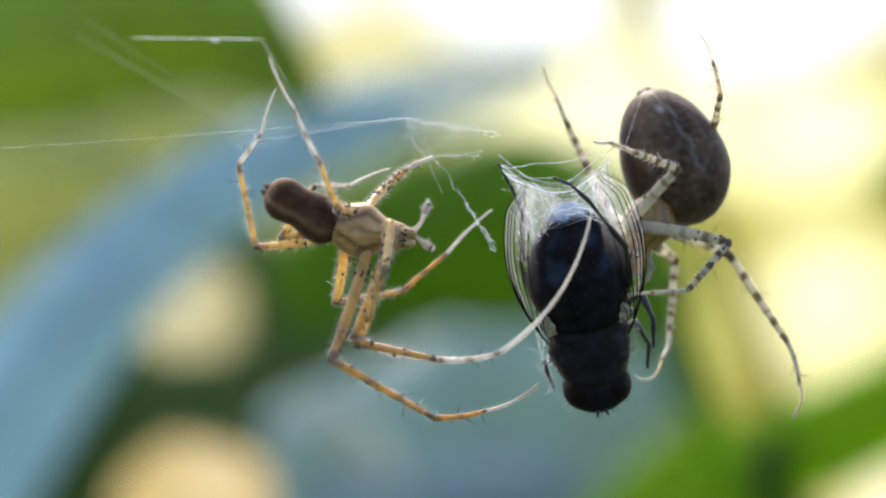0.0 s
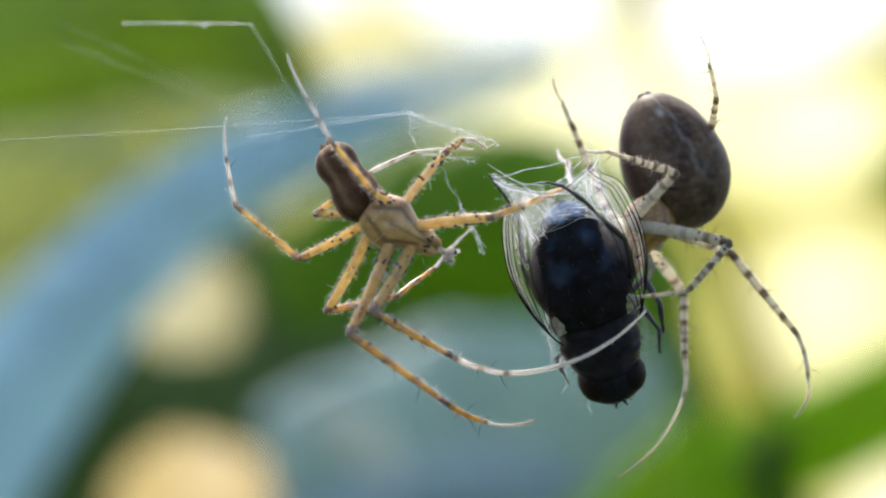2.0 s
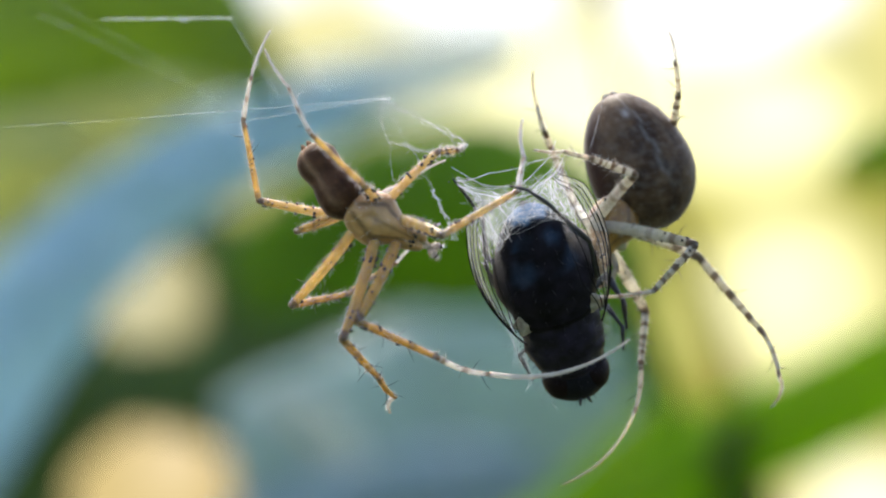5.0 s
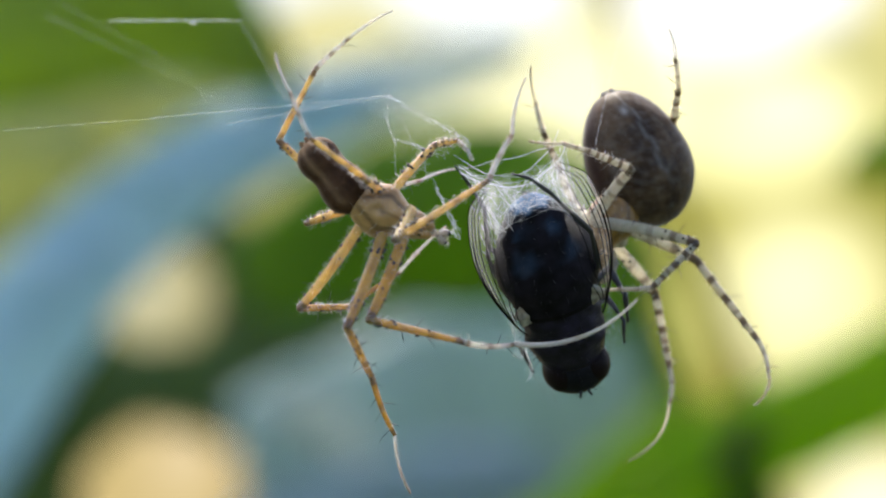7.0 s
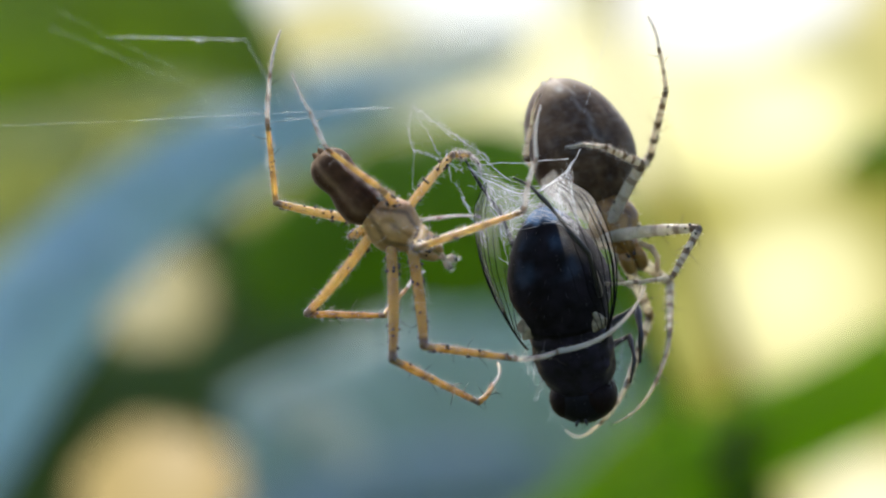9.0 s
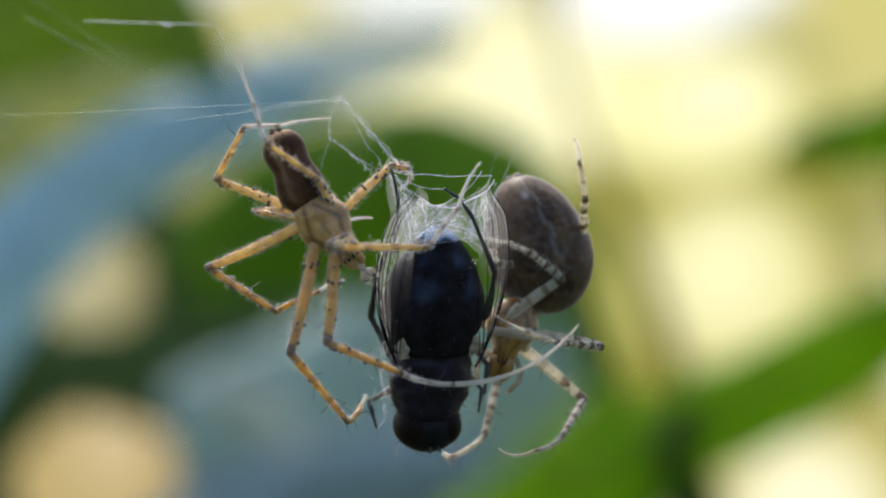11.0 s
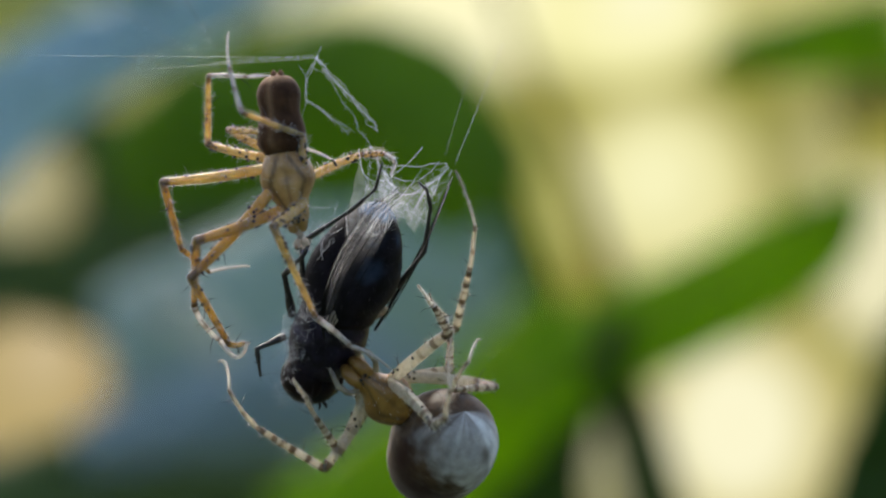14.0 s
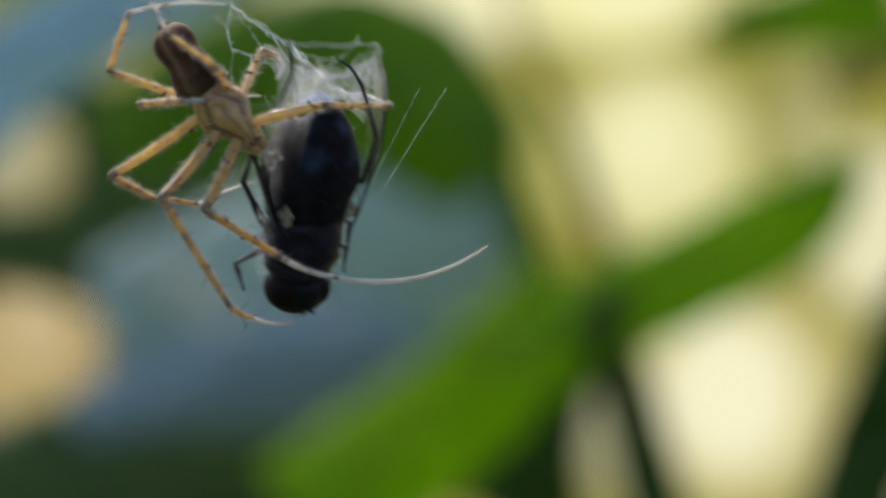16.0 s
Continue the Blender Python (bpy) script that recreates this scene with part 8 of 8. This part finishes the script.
    key(leg, 7.0, (1.30, 2.63, 3.03), (3.73, 2.96, 4.82), (5.37, 1.91, 5.38), (7.60, 5.55, 5.10))
    key(leg, 7.5, (1.22, 3.18, 2.60), (4.00, 2.50, 3.61), (5.88, 1.82, 3.96), (8.29, 5.07, 2.58))
    key(leg, 8.0, (1.92, 3.11, 2.39), (4.31, 1.25, 2.40), (6.24, 1.62, 1.89), (9.09, 2.20, -1.25))
    key(leg, 8.5, (4.37, 0.92, -1.76), (6.40, -0.08, -3.77), (7.14, -1.38, -5.15), (6.98, 2.74, -6.32))
    key(leg, 9.0, (3.47, 3.22, -0.29), (5.62, 2.91, -2.41), (6.58, 2.75, -4.18), (5.64, 6.73, -5.46))
    key(leg, 9.5, (3.16, 3.52, -0.30), (5.71, 3.32, -1.92), (6.87, 3.53, -3.58), (6.11, 7.56, -2.97))
    key(leg, 12.0, (0.32, 4.46, 0.45), (2.56, 2.73, 1.53), (4.03, 1.37, 1.19), (4.38, 5.62, 0.81))
    key(leg, 12.5, (-0.18, 3.73, 2.02), (2.71, 2.87, 2.26), (4.17, 1.46, 2.21), (4.06, 5.72, 2.62))
    key(leg, 13.0, (-0.14, 4.47, 0.19), (2.29, 2.66, -0.01), (3.53, 1.85, -1.39), (2.38, 5.87, -2.27))
    key(leg, 13.5, (0.68, 1.37, 3.70), (2.80, 3.27, 2.66), (4.22, 2.86, 1.27), (1.90, 6.30, 0.22))
    key(leg, 14.0, (-0.27, 0.20, 3.79), (2.44, 1.44, 4.34), (4.24, 2.28, 3.95), (3.56, 6.49, 3.60))
    key(leg, 14.5, (-2.23, 3.31, 1.01), (-1.71, 0.50, 2.00), (-0.95, -1.12, 2.96), (-1.52, 3.09, 3.45))
    key(leg, 15.0, (-1.80, 3.66, 0.97), (-2.45, 1.39, 2.87), (-2.56, 0.02, 4.36), (-3.30, 3.35, 6.94))
    key(leg, 15.5, (-1.66, 3.64, 1.23), (-2.36, 2.26, 3.84), (-2.47, 0.89, 5.33), (-2.83, 4.83, 6.97))
    key(leg, 15.7, (-1.60, 3.70, 1.16), (-2.37, 2.37, 3.78), (-2.53, 1.02, 5.28), (-2.83, 4.98, 6.88))
    key(leg, 15.8, (-1.63, 3.79, 0.92), (-2.74, 2.51, 3.44), (-3.13, 1.19, 4.92), (-3.51, 5.17, 6.44))
    key(leg, 15.9, (-1.37, 3.97, 0.78), (-2.61, 2.83, 3.30), (-3.10, 1.58, 4.82), (-3.24, 5.62, 6.22))
    key(leg, 16.0, (-1.12, 4.12, 0.67), (-2.40, 3.10, 3.22), (-2.95, 1.91, 4.77), (-2.84, 5.99, 6.06))
    stride(leg)
    leg = female_legs["g"]
    key(leg, 0.0, (0.94, 2.35, -0.89), (3.20, 2.79, -0.32), (4.44, 3.00, 0.28), (5.54, 2.87, 0.76))
    key(leg, 0.5, (0.95, 2.35, -0.90), (3.20, 2.78, -0.32), (4.44, 2.99, 0.27), (5.54, 2.75, 0.74))
    key(leg, 1.0, (0.95, 2.35, -0.89), (3.20, 2.78, -0.32), (4.44, 2.99, 0.27), (5.53, 2.67, 0.72))
    key(leg, 1.5, (0.95, 2.35, -0.90), (3.21, 2.78, -0.32), (4.45, 2.99, 0.27), (5.51, 2.59, 0.70))
    key(leg, 2.0, (0.95, 2.34, -0.90), (3.21, 2.78, -0.33), (4.45, 2.99, 0.26), (5.50, 2.53, 0.68))
    key(leg, 2.5, (0.96, 2.34, -0.90), (3.21, 2.77, -0.33), (4.45, 2.98, 0.27), (5.48, 2.47, 0.66))
    key(leg, 3.0, (0.96, 2.34, -0.90), (3.21, 2.77, -0.33), (4.46, 2.98, 0.26), (5.46, 2.41, 0.64))
    key(leg, 3.5, (0.96, 2.34, -0.90), (3.21, 2.77, -0.33), (4.45, 2.98, 0.26), (5.44, 2.37, 0.62))
    key(leg, 4.0, (0.96, 2.35, -0.89), (3.21, 2.78, -0.32), (4.45, 2.99, 0.27), (5.45, 2.41, 0.65))
    key(leg, 6.5, (0.95, 2.39, -0.83), (3.20, 2.81, -0.26), (4.44, 3.02, 0.33), (5.50, 2.60, 0.76))
    key(leg, 7.0, (0.94, 2.40, -0.82), (3.20, 2.82, -0.25), (4.44, 3.03, 0.34), (5.51, 2.65, 0.78))
    key(leg, 7.5, (0.94, 2.41, -0.80), (3.20, 2.83, -0.23), (4.44, 3.04, 0.36), (5.52, 2.70, 0.80))
    key(leg, 8.0, (0.94, 2.42, -0.79), (3.19, 2.84, -0.22), (4.43, 3.05, 0.37), (5.52, 2.76, 0.83))
    key(leg, 8.5, (-0.15, 1.59, -1.60), (1.63, 1.93, -3.12), (2.84, 2.14, -3.79), (3.88, 1.85, -4.34))
    key(leg, 9.0, (-0.08, 1.64, -1.59), (1.75, 1.98, -3.04), (2.98, 2.18, -3.66), (4.05, 1.95, -4.19))
    key(leg, 9.5, (0.23, 1.86, -1.48), (2.33, 2.25, -2.50), (3.66, 2.48, -2.84), (4.83, 2.35, -3.14))
    key(leg, 12.0, (-0.92, 1.20, -1.44), (-0.80, -0.61, -2.96), (0.50, -0.77, -3.44), (1.68, -0.46, -3.39))
    key(leg, 12.5, (-0.96, 1.42, -1.27), (-0.92, -0.38, -2.80), (-0.29, -1.40, -3.50), (0.31, -2.41, -3.83))
    key(leg, 13.0, (-0.59, 1.94, -1.10), (-0.01, 0.44, -2.83), (0.03, -0.54, -3.82), (-0.14, -1.44, -4.62))
    key(leg, 13.5, (0.38, 2.52, 1.66), (1.55, 0.46, 1.65), (2.67, 0.01, 0.97), (3.65, -0.30, 0.32))
    key(leg, 14.0, (-0.40, 0.51, 2.92), (1.76, -0.32, 2.42), (3.00, -0.78, 2.00), (4.09, -1.27, 1.75))
    key(leg, 14.5, (-1.83, -0.16, 1.60), (-2.25, -2.13, 2.83), (-1.97, -2.02, 4.19), (-1.82, -1.95, 5.40))
    key(leg, 15.0, (-2.05, 0.18, 1.01), (-1.48, -1.65, 2.40), (-1.06, -2.63, 3.29), (-0.69, -3.39, 4.17))
    key(leg, 15.5, (-1.42, 1.63, 1.52), (-1.26, -0.64, 2.19), (-0.97, -1.20, 3.43), (-0.72, -1.63, 4.54))
    key(leg, 15.7, (-1.41, 1.67, 1.48), (-1.31, -0.59, 2.18), (-1.05, -1.15, 3.42), (-0.82, -1.56, 4.55))
    key(leg, 15.8, (-1.53, 1.63, 1.29), (-1.57, -0.63, 2.01), (-1.48, -1.18, 3.29), (-1.40, -1.58, 4.43))
    key(leg, 15.9, (-1.42, 1.80, 1.21), (-1.63, -0.42, 1.99), (-1.60, -0.95, 3.28), (-1.57, -1.33, 4.43))
    key(leg, 16.0, (-1.29, 1.97, 1.15), (-1.62, -0.22, 1.99), (-1.61, -0.71, 3.29), (-1.60, -1.06, 4.46))
    stride(leg)
    leg = female_legs["h"]
    key(leg, 0.0, (0.61, 0.89, -1.76), (2.76, 0.16, -2.15), (4.00, -0.24, -1.88), (4.93, -0.68, -1.52))
    key(leg, 0.5, (0.62, 0.86, -1.76), (2.77, 0.14, -2.15), (4.01, -0.27, -1.89), (4.93, -0.71, -1.52))
    key(leg, 1.0, (0.63, 0.85, -1.76), (2.77, 0.13, -2.15), (4.01, -0.28, -1.89), (4.94, -0.72, -1.53))
    key(leg, 1.5, (0.63, 0.83, -1.77), (2.78, 0.11, -2.16), (4.02, -0.30, -1.90), (4.94, -0.74, -1.53))
    key(leg, 2.0, (0.64, 0.81, -1.77), (2.79, 0.08, -2.16), (4.02, -0.33, -1.90), (4.95, -0.76, -1.53))
    key(leg, 2.5, (0.64, 0.79, -1.77), (2.79, 0.07, -2.17), (4.03, -0.34, -1.91), (4.96, -0.78, -1.54))
    key(leg, 3.0, (0.65, 0.76, -1.78), (2.80, 0.04, -2.17), (4.04, -0.37, -1.91), (4.96, -0.81, -1.55))
    key(leg, 3.5, (0.66, 0.73, -1.78), (2.81, 0.01, -2.18), (4.05, -0.40, -1.92), (4.98, -0.84, -1.55))
    key(leg, 4.0, (0.66, 0.91, -1.75), (2.80, 0.18, -2.17), (4.04, -0.23, -1.91), (4.95, -0.69, -1.55))
    key(leg, 6.5, (0.73, 1.35, -1.59), (2.83, 0.60, -2.14), (4.07, 0.19, -1.88), (4.93, -0.41, -1.57))
    key(leg, 7.0, (0.75, 1.41, -1.56), (2.85, 0.65, -2.13), (4.09, 0.25, -1.87), (4.93, -0.37, -1.57))
    key(leg, 7.5, (0.77, 1.47, -1.53), (2.86, 0.71, -2.13), (4.10, 0.31, -1.87), (4.93, -0.34, -1.57))
    key(leg, 8.0, (0.80, 1.53, -1.50), (2.87, 0.76, -2.12), (4.11, 0.36, -1.87), (4.93, -0.30, -1.58))
    key(leg, 8.5, (-0.56, 0.24, -1.65), (0.14, -0.57, -3.69), (1.12, -1.03, -4.46), (1.88, -1.72, -4.83))
    key(leg, 9.0, (-0.46, 0.25, -1.69), (0.29, -0.56, -3.71), (1.30, -1.02, -4.44), (2.05, -1.74, -4.77))
    key(leg, 9.5, (-0.05, 0.33, -1.79), (1.11, -0.51, -3.60), (2.25, -0.94, -4.12), (3.05, -1.66, -4.31))
    key(leg, 12.0, (-0.44, 1.38, -1.45), (-1.85, 1.06, -3.24), (-2.88, 0.79, -4.03), (-3.81, 0.53, -4.53))
    key(leg, 12.5, (-0.63, 1.58, -1.26), (-1.94, 1.19, -3.11), (-3.00, 0.81, -3.82), (-3.95, 0.46, -4.22))
    key(leg, 13.0, (-0.46, 2.08, -0.94), (-0.81, 2.05, -3.21), (-1.55, 1.75, -4.28), (-2.29, 1.42, -5.01))
    key(leg, 13.5, (-0.49, 2.54, -0.25), (1.13, 2.08, -1.81), (1.99, 1.63, -2.72), (2.60, 1.47, -3.61))
    key(leg, 14.0, (0.46, 2.66, -0.36), (2.58, 1.90, -0.83), (3.68, 1.38, -1.38), (4.47, 1.08, -2.07))
    key(leg, 14.5, (0.27, 2.68, 1.92), (0.99, 0.63, 2.67), (1.51, -0.31, 3.45), (1.99, -0.93, 4.21))
    key(leg, 15.0, (-0.83, 2.62, 0.98), (-0.02, 0.51, 1.43), (0.52, -0.66, 1.75), (0.96, -1.41, 2.40))
    key(leg, 15.5, (-0.46, 2.78, 0.95), (0.11, 0.68, 1.69), (0.66, -0.42, 2.20), (1.20, -1.14, 2.81))
    key(leg, 15.7, (-0.41, 2.80, 0.92), (0.10, 0.70, 1.69), (0.62, -0.41, 2.22), (1.14, -1.14, 2.84))
    key(leg, 15.8, (-0.44, 2.79, 0.83), (-0.09, 0.69, 1.68), (0.34, -0.42, 2.28), (0.75, -1.16, 2.97))
    key(leg, 15.9, (-0.26, 2.85, 0.75), (-0.07, 0.74, 1.65), (0.27, -0.38, 2.29), (0.62, -1.12, 3.00))
    key(leg, 16.0, (-0.09, 2.88, 0.67), (-0.01, 0.80, 1.63), (0.26, -0.32, 2.30), (0.57, -1.07, 3.03))
    stride(leg)
    walk(thread_upper, [
        (0.00, mm(-12.741, 9.000, 8.900, 0.0, 0.5, 0.0)),
        (0.50, mm(-12.979, 9.000, 8.542, 0.0, 1.2, 0.0)),
        (1.00, mm(-13.050, 9.000, 9.281, 0.0, 0.0, 0.0)),
        (2.00, mm(-13.097, 9.000, 9.280, 0.0, -0.0, 0.0)),
        (3.00, mm(-13.343, 9.000, 9.011, 0.0, -0.6, 0.0)),
        (4.00, mm(-13.276, 9.000, 8.977, 0.0, -1.2, 0.0)),
        (6.50, mm(-13.169, 9.000, 8.816, 0.0, -0.0, 0.0)),
        (8.00, mm(-13.274, 9.000, 8.994, 0.0, -1.2, 0.0)),
        (8.50, mm(-12.645, 9.000, 8.631, 0.0, -0.9, 0.0)),
        (9.00, mm(-12.967, 9.000, 8.528, 0.0, 1.1, 0.0)),
        (9.50, mm(-12.382, 9.000, 8.925, 0.0, 1.0, 0.0)),
        (12.00, mm(-12.277, 9.000, 8.897, 0.0, 1.6, 0.0)),
        (12.50, mm(-12.447, 9.000, 8.722, 0.0, 1.6, 0.0)),
        (13.00, mm(-12.497, 9.000, 8.856, 0.0, 1.1, 0.0)),
        (14.00, mm(-11.872, 9.000, 7.792, 0.0, 1.1, 0.0)),
        (15.00, mm(-11.967, 9.000, 7.255, 0.0, 1.1, 0.0)),
        (16.00, mm(-15.094, 9.000, 8.183, 0.0, 1.1, 0.0)),
    ])
    walk(thread_middle, [
        (0.00, mm(-11.194, 1.000, 4.487, 0.0, -4.4, 0.0)),
        (0.50, mm(-10.967, 1.000, 4.441, 0.0, -5.8, 0.0)),
        (1.00, mm(-11.035, 1.000, 4.418, 0.0, -5.4, 0.0)),
        (2.00, mm(-10.853, 1.000, 4.554, 0.0, -4.0, 0.0)),
        (3.00, mm(-10.676, 1.000, 4.431, 0.0, -4.2, 0.0)),
        (4.00, mm(-11.085, 1.000, 4.578, 0.0, -4.1, 0.0)),
        (6.50, mm(-10.987, 1.000, 4.479, 0.0, -5.3, 0.0)),
        (8.00, mm(-12.229, 1.000, 4.616, 0.0, -5.0, 0.0)),
        (8.50, mm(-11.411, 1.000, 4.593, 0.0, -3.7, 0.0)),
        (9.00, mm(-11.496, 1.000, 4.819, 0.0, -2.9, 0.0)),
        (9.50, mm(-10.770, 1.000, 4.980, 0.0, -5.0, 0.0)),
        (12.00, mm(-11.810, 1.000, 4.700, 0.0, -1.3, 0.0)),
        (12.50, mm(-11.530, 1.000, 4.440, 0.0, -1.1, 0.0)),
        (13.00, mm(-11.340, 1.000, 4.675, 0.0, -0.1, 0.0)),
        (13.50, mm(-11.170, 1.000, 4.480, 0.0, -0.6, 0.0)),
        (14.00, mm(-10.390, 1.000, 3.906, 0.0, 0.4, 0.0)),
        (14.50, mm(-10.130, 1.000, 3.300, 0.0, 5.6, 0.0)),
        (15.00, mm(-10.300, 1.000, 3.780, 0.0, 3.0, 0.0)),
        (15.50, mm(-10.540, 1.000, 4.210, 0.0, 2.7, 0.0)),
        (16.00, mm(-13.600, 1.000, 6.260, 0.0, 7.7, 0.0)),
    ])
    walk(thread_bridge, [
        (0.00, mm(-1.445, 0.500, 5.217, 0.0, 9.5, 0.0)),
        (0.50, mm(-1.332, 0.500, 5.398, 0.0, 10.3, 0.0)),
        (1.00, mm(-1.400, 0.500, 5.307, 0.0, 15.3, 0.0)),
        (2.00, mm(-1.219, 0.500, 5.217, 0.0, 19.4, 0.0)),
        (3.00, mm(-1.166, 0.500, 5.209, 0.0, 28.9, 0.0)),
        (4.00, mm(-1.576, 0.500, 5.243, 0.0, 27.8, 0.0)),
        (6.50, mm(-1.704, 0.500, 5.325, 0.0, 28.5, 0.0)),
        (8.00, mm(-1.817, 0.500, 5.508, 0.0, 32.6, 0.0)),
        (8.50, mm(-0.774, 0.500, 5.260, 0.0, 25.7, 0.0)),
        (9.00, mm(-0.861, 0.500, 5.350, 0.0, 34.8, 0.0)),
        (9.50, mm(-1.105, 0.500, 5.824, 0.0, 49.4, 0.0)),
        (12.00, mm(-2.110, 0.500, 4.918, 0.0, 50.3, 0.0)),
        (12.50, mm(-1.828, 0.500, 4.625, 0.0, 51.7, 0.0)),
        (13.00, mm(-1.636, 0.500, 4.692, 0.0, 47.0, 0.0)),
        (13.50, mm(-1.466, 0.500, 4.579, 0.0, 49.4, 0.0)),
        (14.00, mm(-0.687, 0.500, 3.838, 0.0, 49.4, 0.0)),
        (14.50, mm(-0.472, 0.500, 2.353, 0.0, 54.6, 0.0)),
        (15.00, mm(-0.618, 0.500, 3.276, 0.0, 52.5, 0.0)),
        (15.50, mm(-0.854, 0.500, 3.749, 0.0, 58.0, 0.0)),
        (16.00, mm(-4.013, 0.500, 4.960, 0.0, 35.5, 0.0)),
    ])
    walk(thread_tie, [
        (0.00, mm(-1.445, 0.300, 5.217, 0.0, 56.0, 0.0)),
        (0.50, mm(-1.332, 0.300, 5.398, 0.0, 59.0, 0.0)),
        (1.00, mm(-1.400, 0.300, 5.307, 0.0, 60.0, 0.0)),
        (2.00, mm(-1.219, 0.300, 5.217, 0.0, 62.0, 0.0)),
        (3.00, mm(-1.166, 0.300, 5.209, 0.0, 62.0, 0.0)),
        (4.00, mm(-1.576, 0.300, 5.243, 0.0, 62.0, 0.0)),
        (6.50, mm(-1.704, 0.300, 5.325, 0.0, 63.0, 0.0)),
        (8.00, mm(-1.817, 0.300, 5.508, 0.0, 64.0, 0.0)),
        (8.50, mm(-0.774, 0.300, 5.260, 0.0, 62.0, 0.0)),
        (9.00, mm(-0.861, 0.300, 5.350, 0.0, 62.0, 0.0)),
        (9.50, mm(-1.105, 0.300, 5.824, 0.0, 62.0, 0.0)),
        (12.00, mm(-2.110, 0.300, 4.918, 0.0, 58.0, 0.0)),
        (13.00, mm(-1.636, 0.300, 4.692, 0.0, 58.0, 0.0)),
        (14.00, mm(-0.687, 0.300, 3.838, 0.0, 60.0, 0.0)),
        (14.50, mm(-0.472, 0.300, 2.353, 0.0, 60.0, 0.0)),
        (15.00, mm(-0.618, 0.300, 3.276, 0.0, 60.0, 0.0)),
        (15.50, mm(-0.854, 0.300, 3.749, 0.0, 60.0, 0.0)),
        (16.00, mm(-4.013, 0.300, 4.960, 0.0, 55.0, 0.0)),
    ])
    walk(thread_slant, [
        (0.00, mm(-14.635, 17.000, 8.546, 0.0, 30.6, 0.0)),
        (2.00, mm(-15.260, 17.000, 8.294, 0.0, 22.0, 0.0)),
        (3.50, mm(-14.976, 17.000, 8.661, 0.0, 26.0, 0.0)),
        (6.50, mm(-15.271, 17.000, 8.710, 0.0, 26.6, 0.0)),
        (9.00, mm(-15.035, 17.000, 8.583, 0.0, 24.1, 0.0)),
        (12.00, mm(-13.455, 17.000, 8.638, 0.0, 32.0, 0.0)),
        (12.50, mm(-13.134, 17.000, 8.101, 0.0, 32.6, 0.0)),
        (13.00, mm(-12.934, 17.000, 8.237, 0.0, 33.7, 0.0)),
        (14.00, mm(-11.774, 17.000, 7.609, 0.0, 30.5, 0.0)),
        (16.00, mm(-12.672, 17.000, 8.004, 0.0, 29.1, 0.0)),
    ])
    walk(thread_drag, [
        (0.00, mm(7.346, 2.500, 4.096, 0.0, -71.4, 0.0)),
        (3.50, mm(6.806, 2.500, 3.324, 0.0, -72.6, 0.0)),
        (8.00, mm(6.305, 2.500, 3.293, 0.0, -77.9, 0.0)),
        (9.50, mm(5.314, 2.500, 4.066, 0.0, -70.3, 0.0)),
        (12.00, mm(4.083, 1.000, -0.211, 0.0, -65.7, 0.0)),
        (12.50, mm(4.254, 1.000, -0.347, 0.0, -67.1, 0.0)),
        (13.00, mm(4.425, 1.000, -1.233, 0.0, -67.4, 0.0)),
        (13.50, mm(4.323, 1.000, -1.527, 0.0, -72.2, 0.0)),
        (14.00, mm(4.877, 1.000, -0.412, 0.0, -68.2, 0.0)),
        (14.50, mm(4.479, 1.000, -2.699, 0.0, -54.4, 0.0)),
        (15.00, mm(3.968, 1.000, -0.680, 0.0, -56.2, 0.0)),
        (15.50, mm(3.004, 1.000, 0.318, 0.0, -53.1, 0.0)),
        (16.00, mm(1.811, 1.000, -2.722, 0.0, -57.8, 0.0)),
    ])


motions()
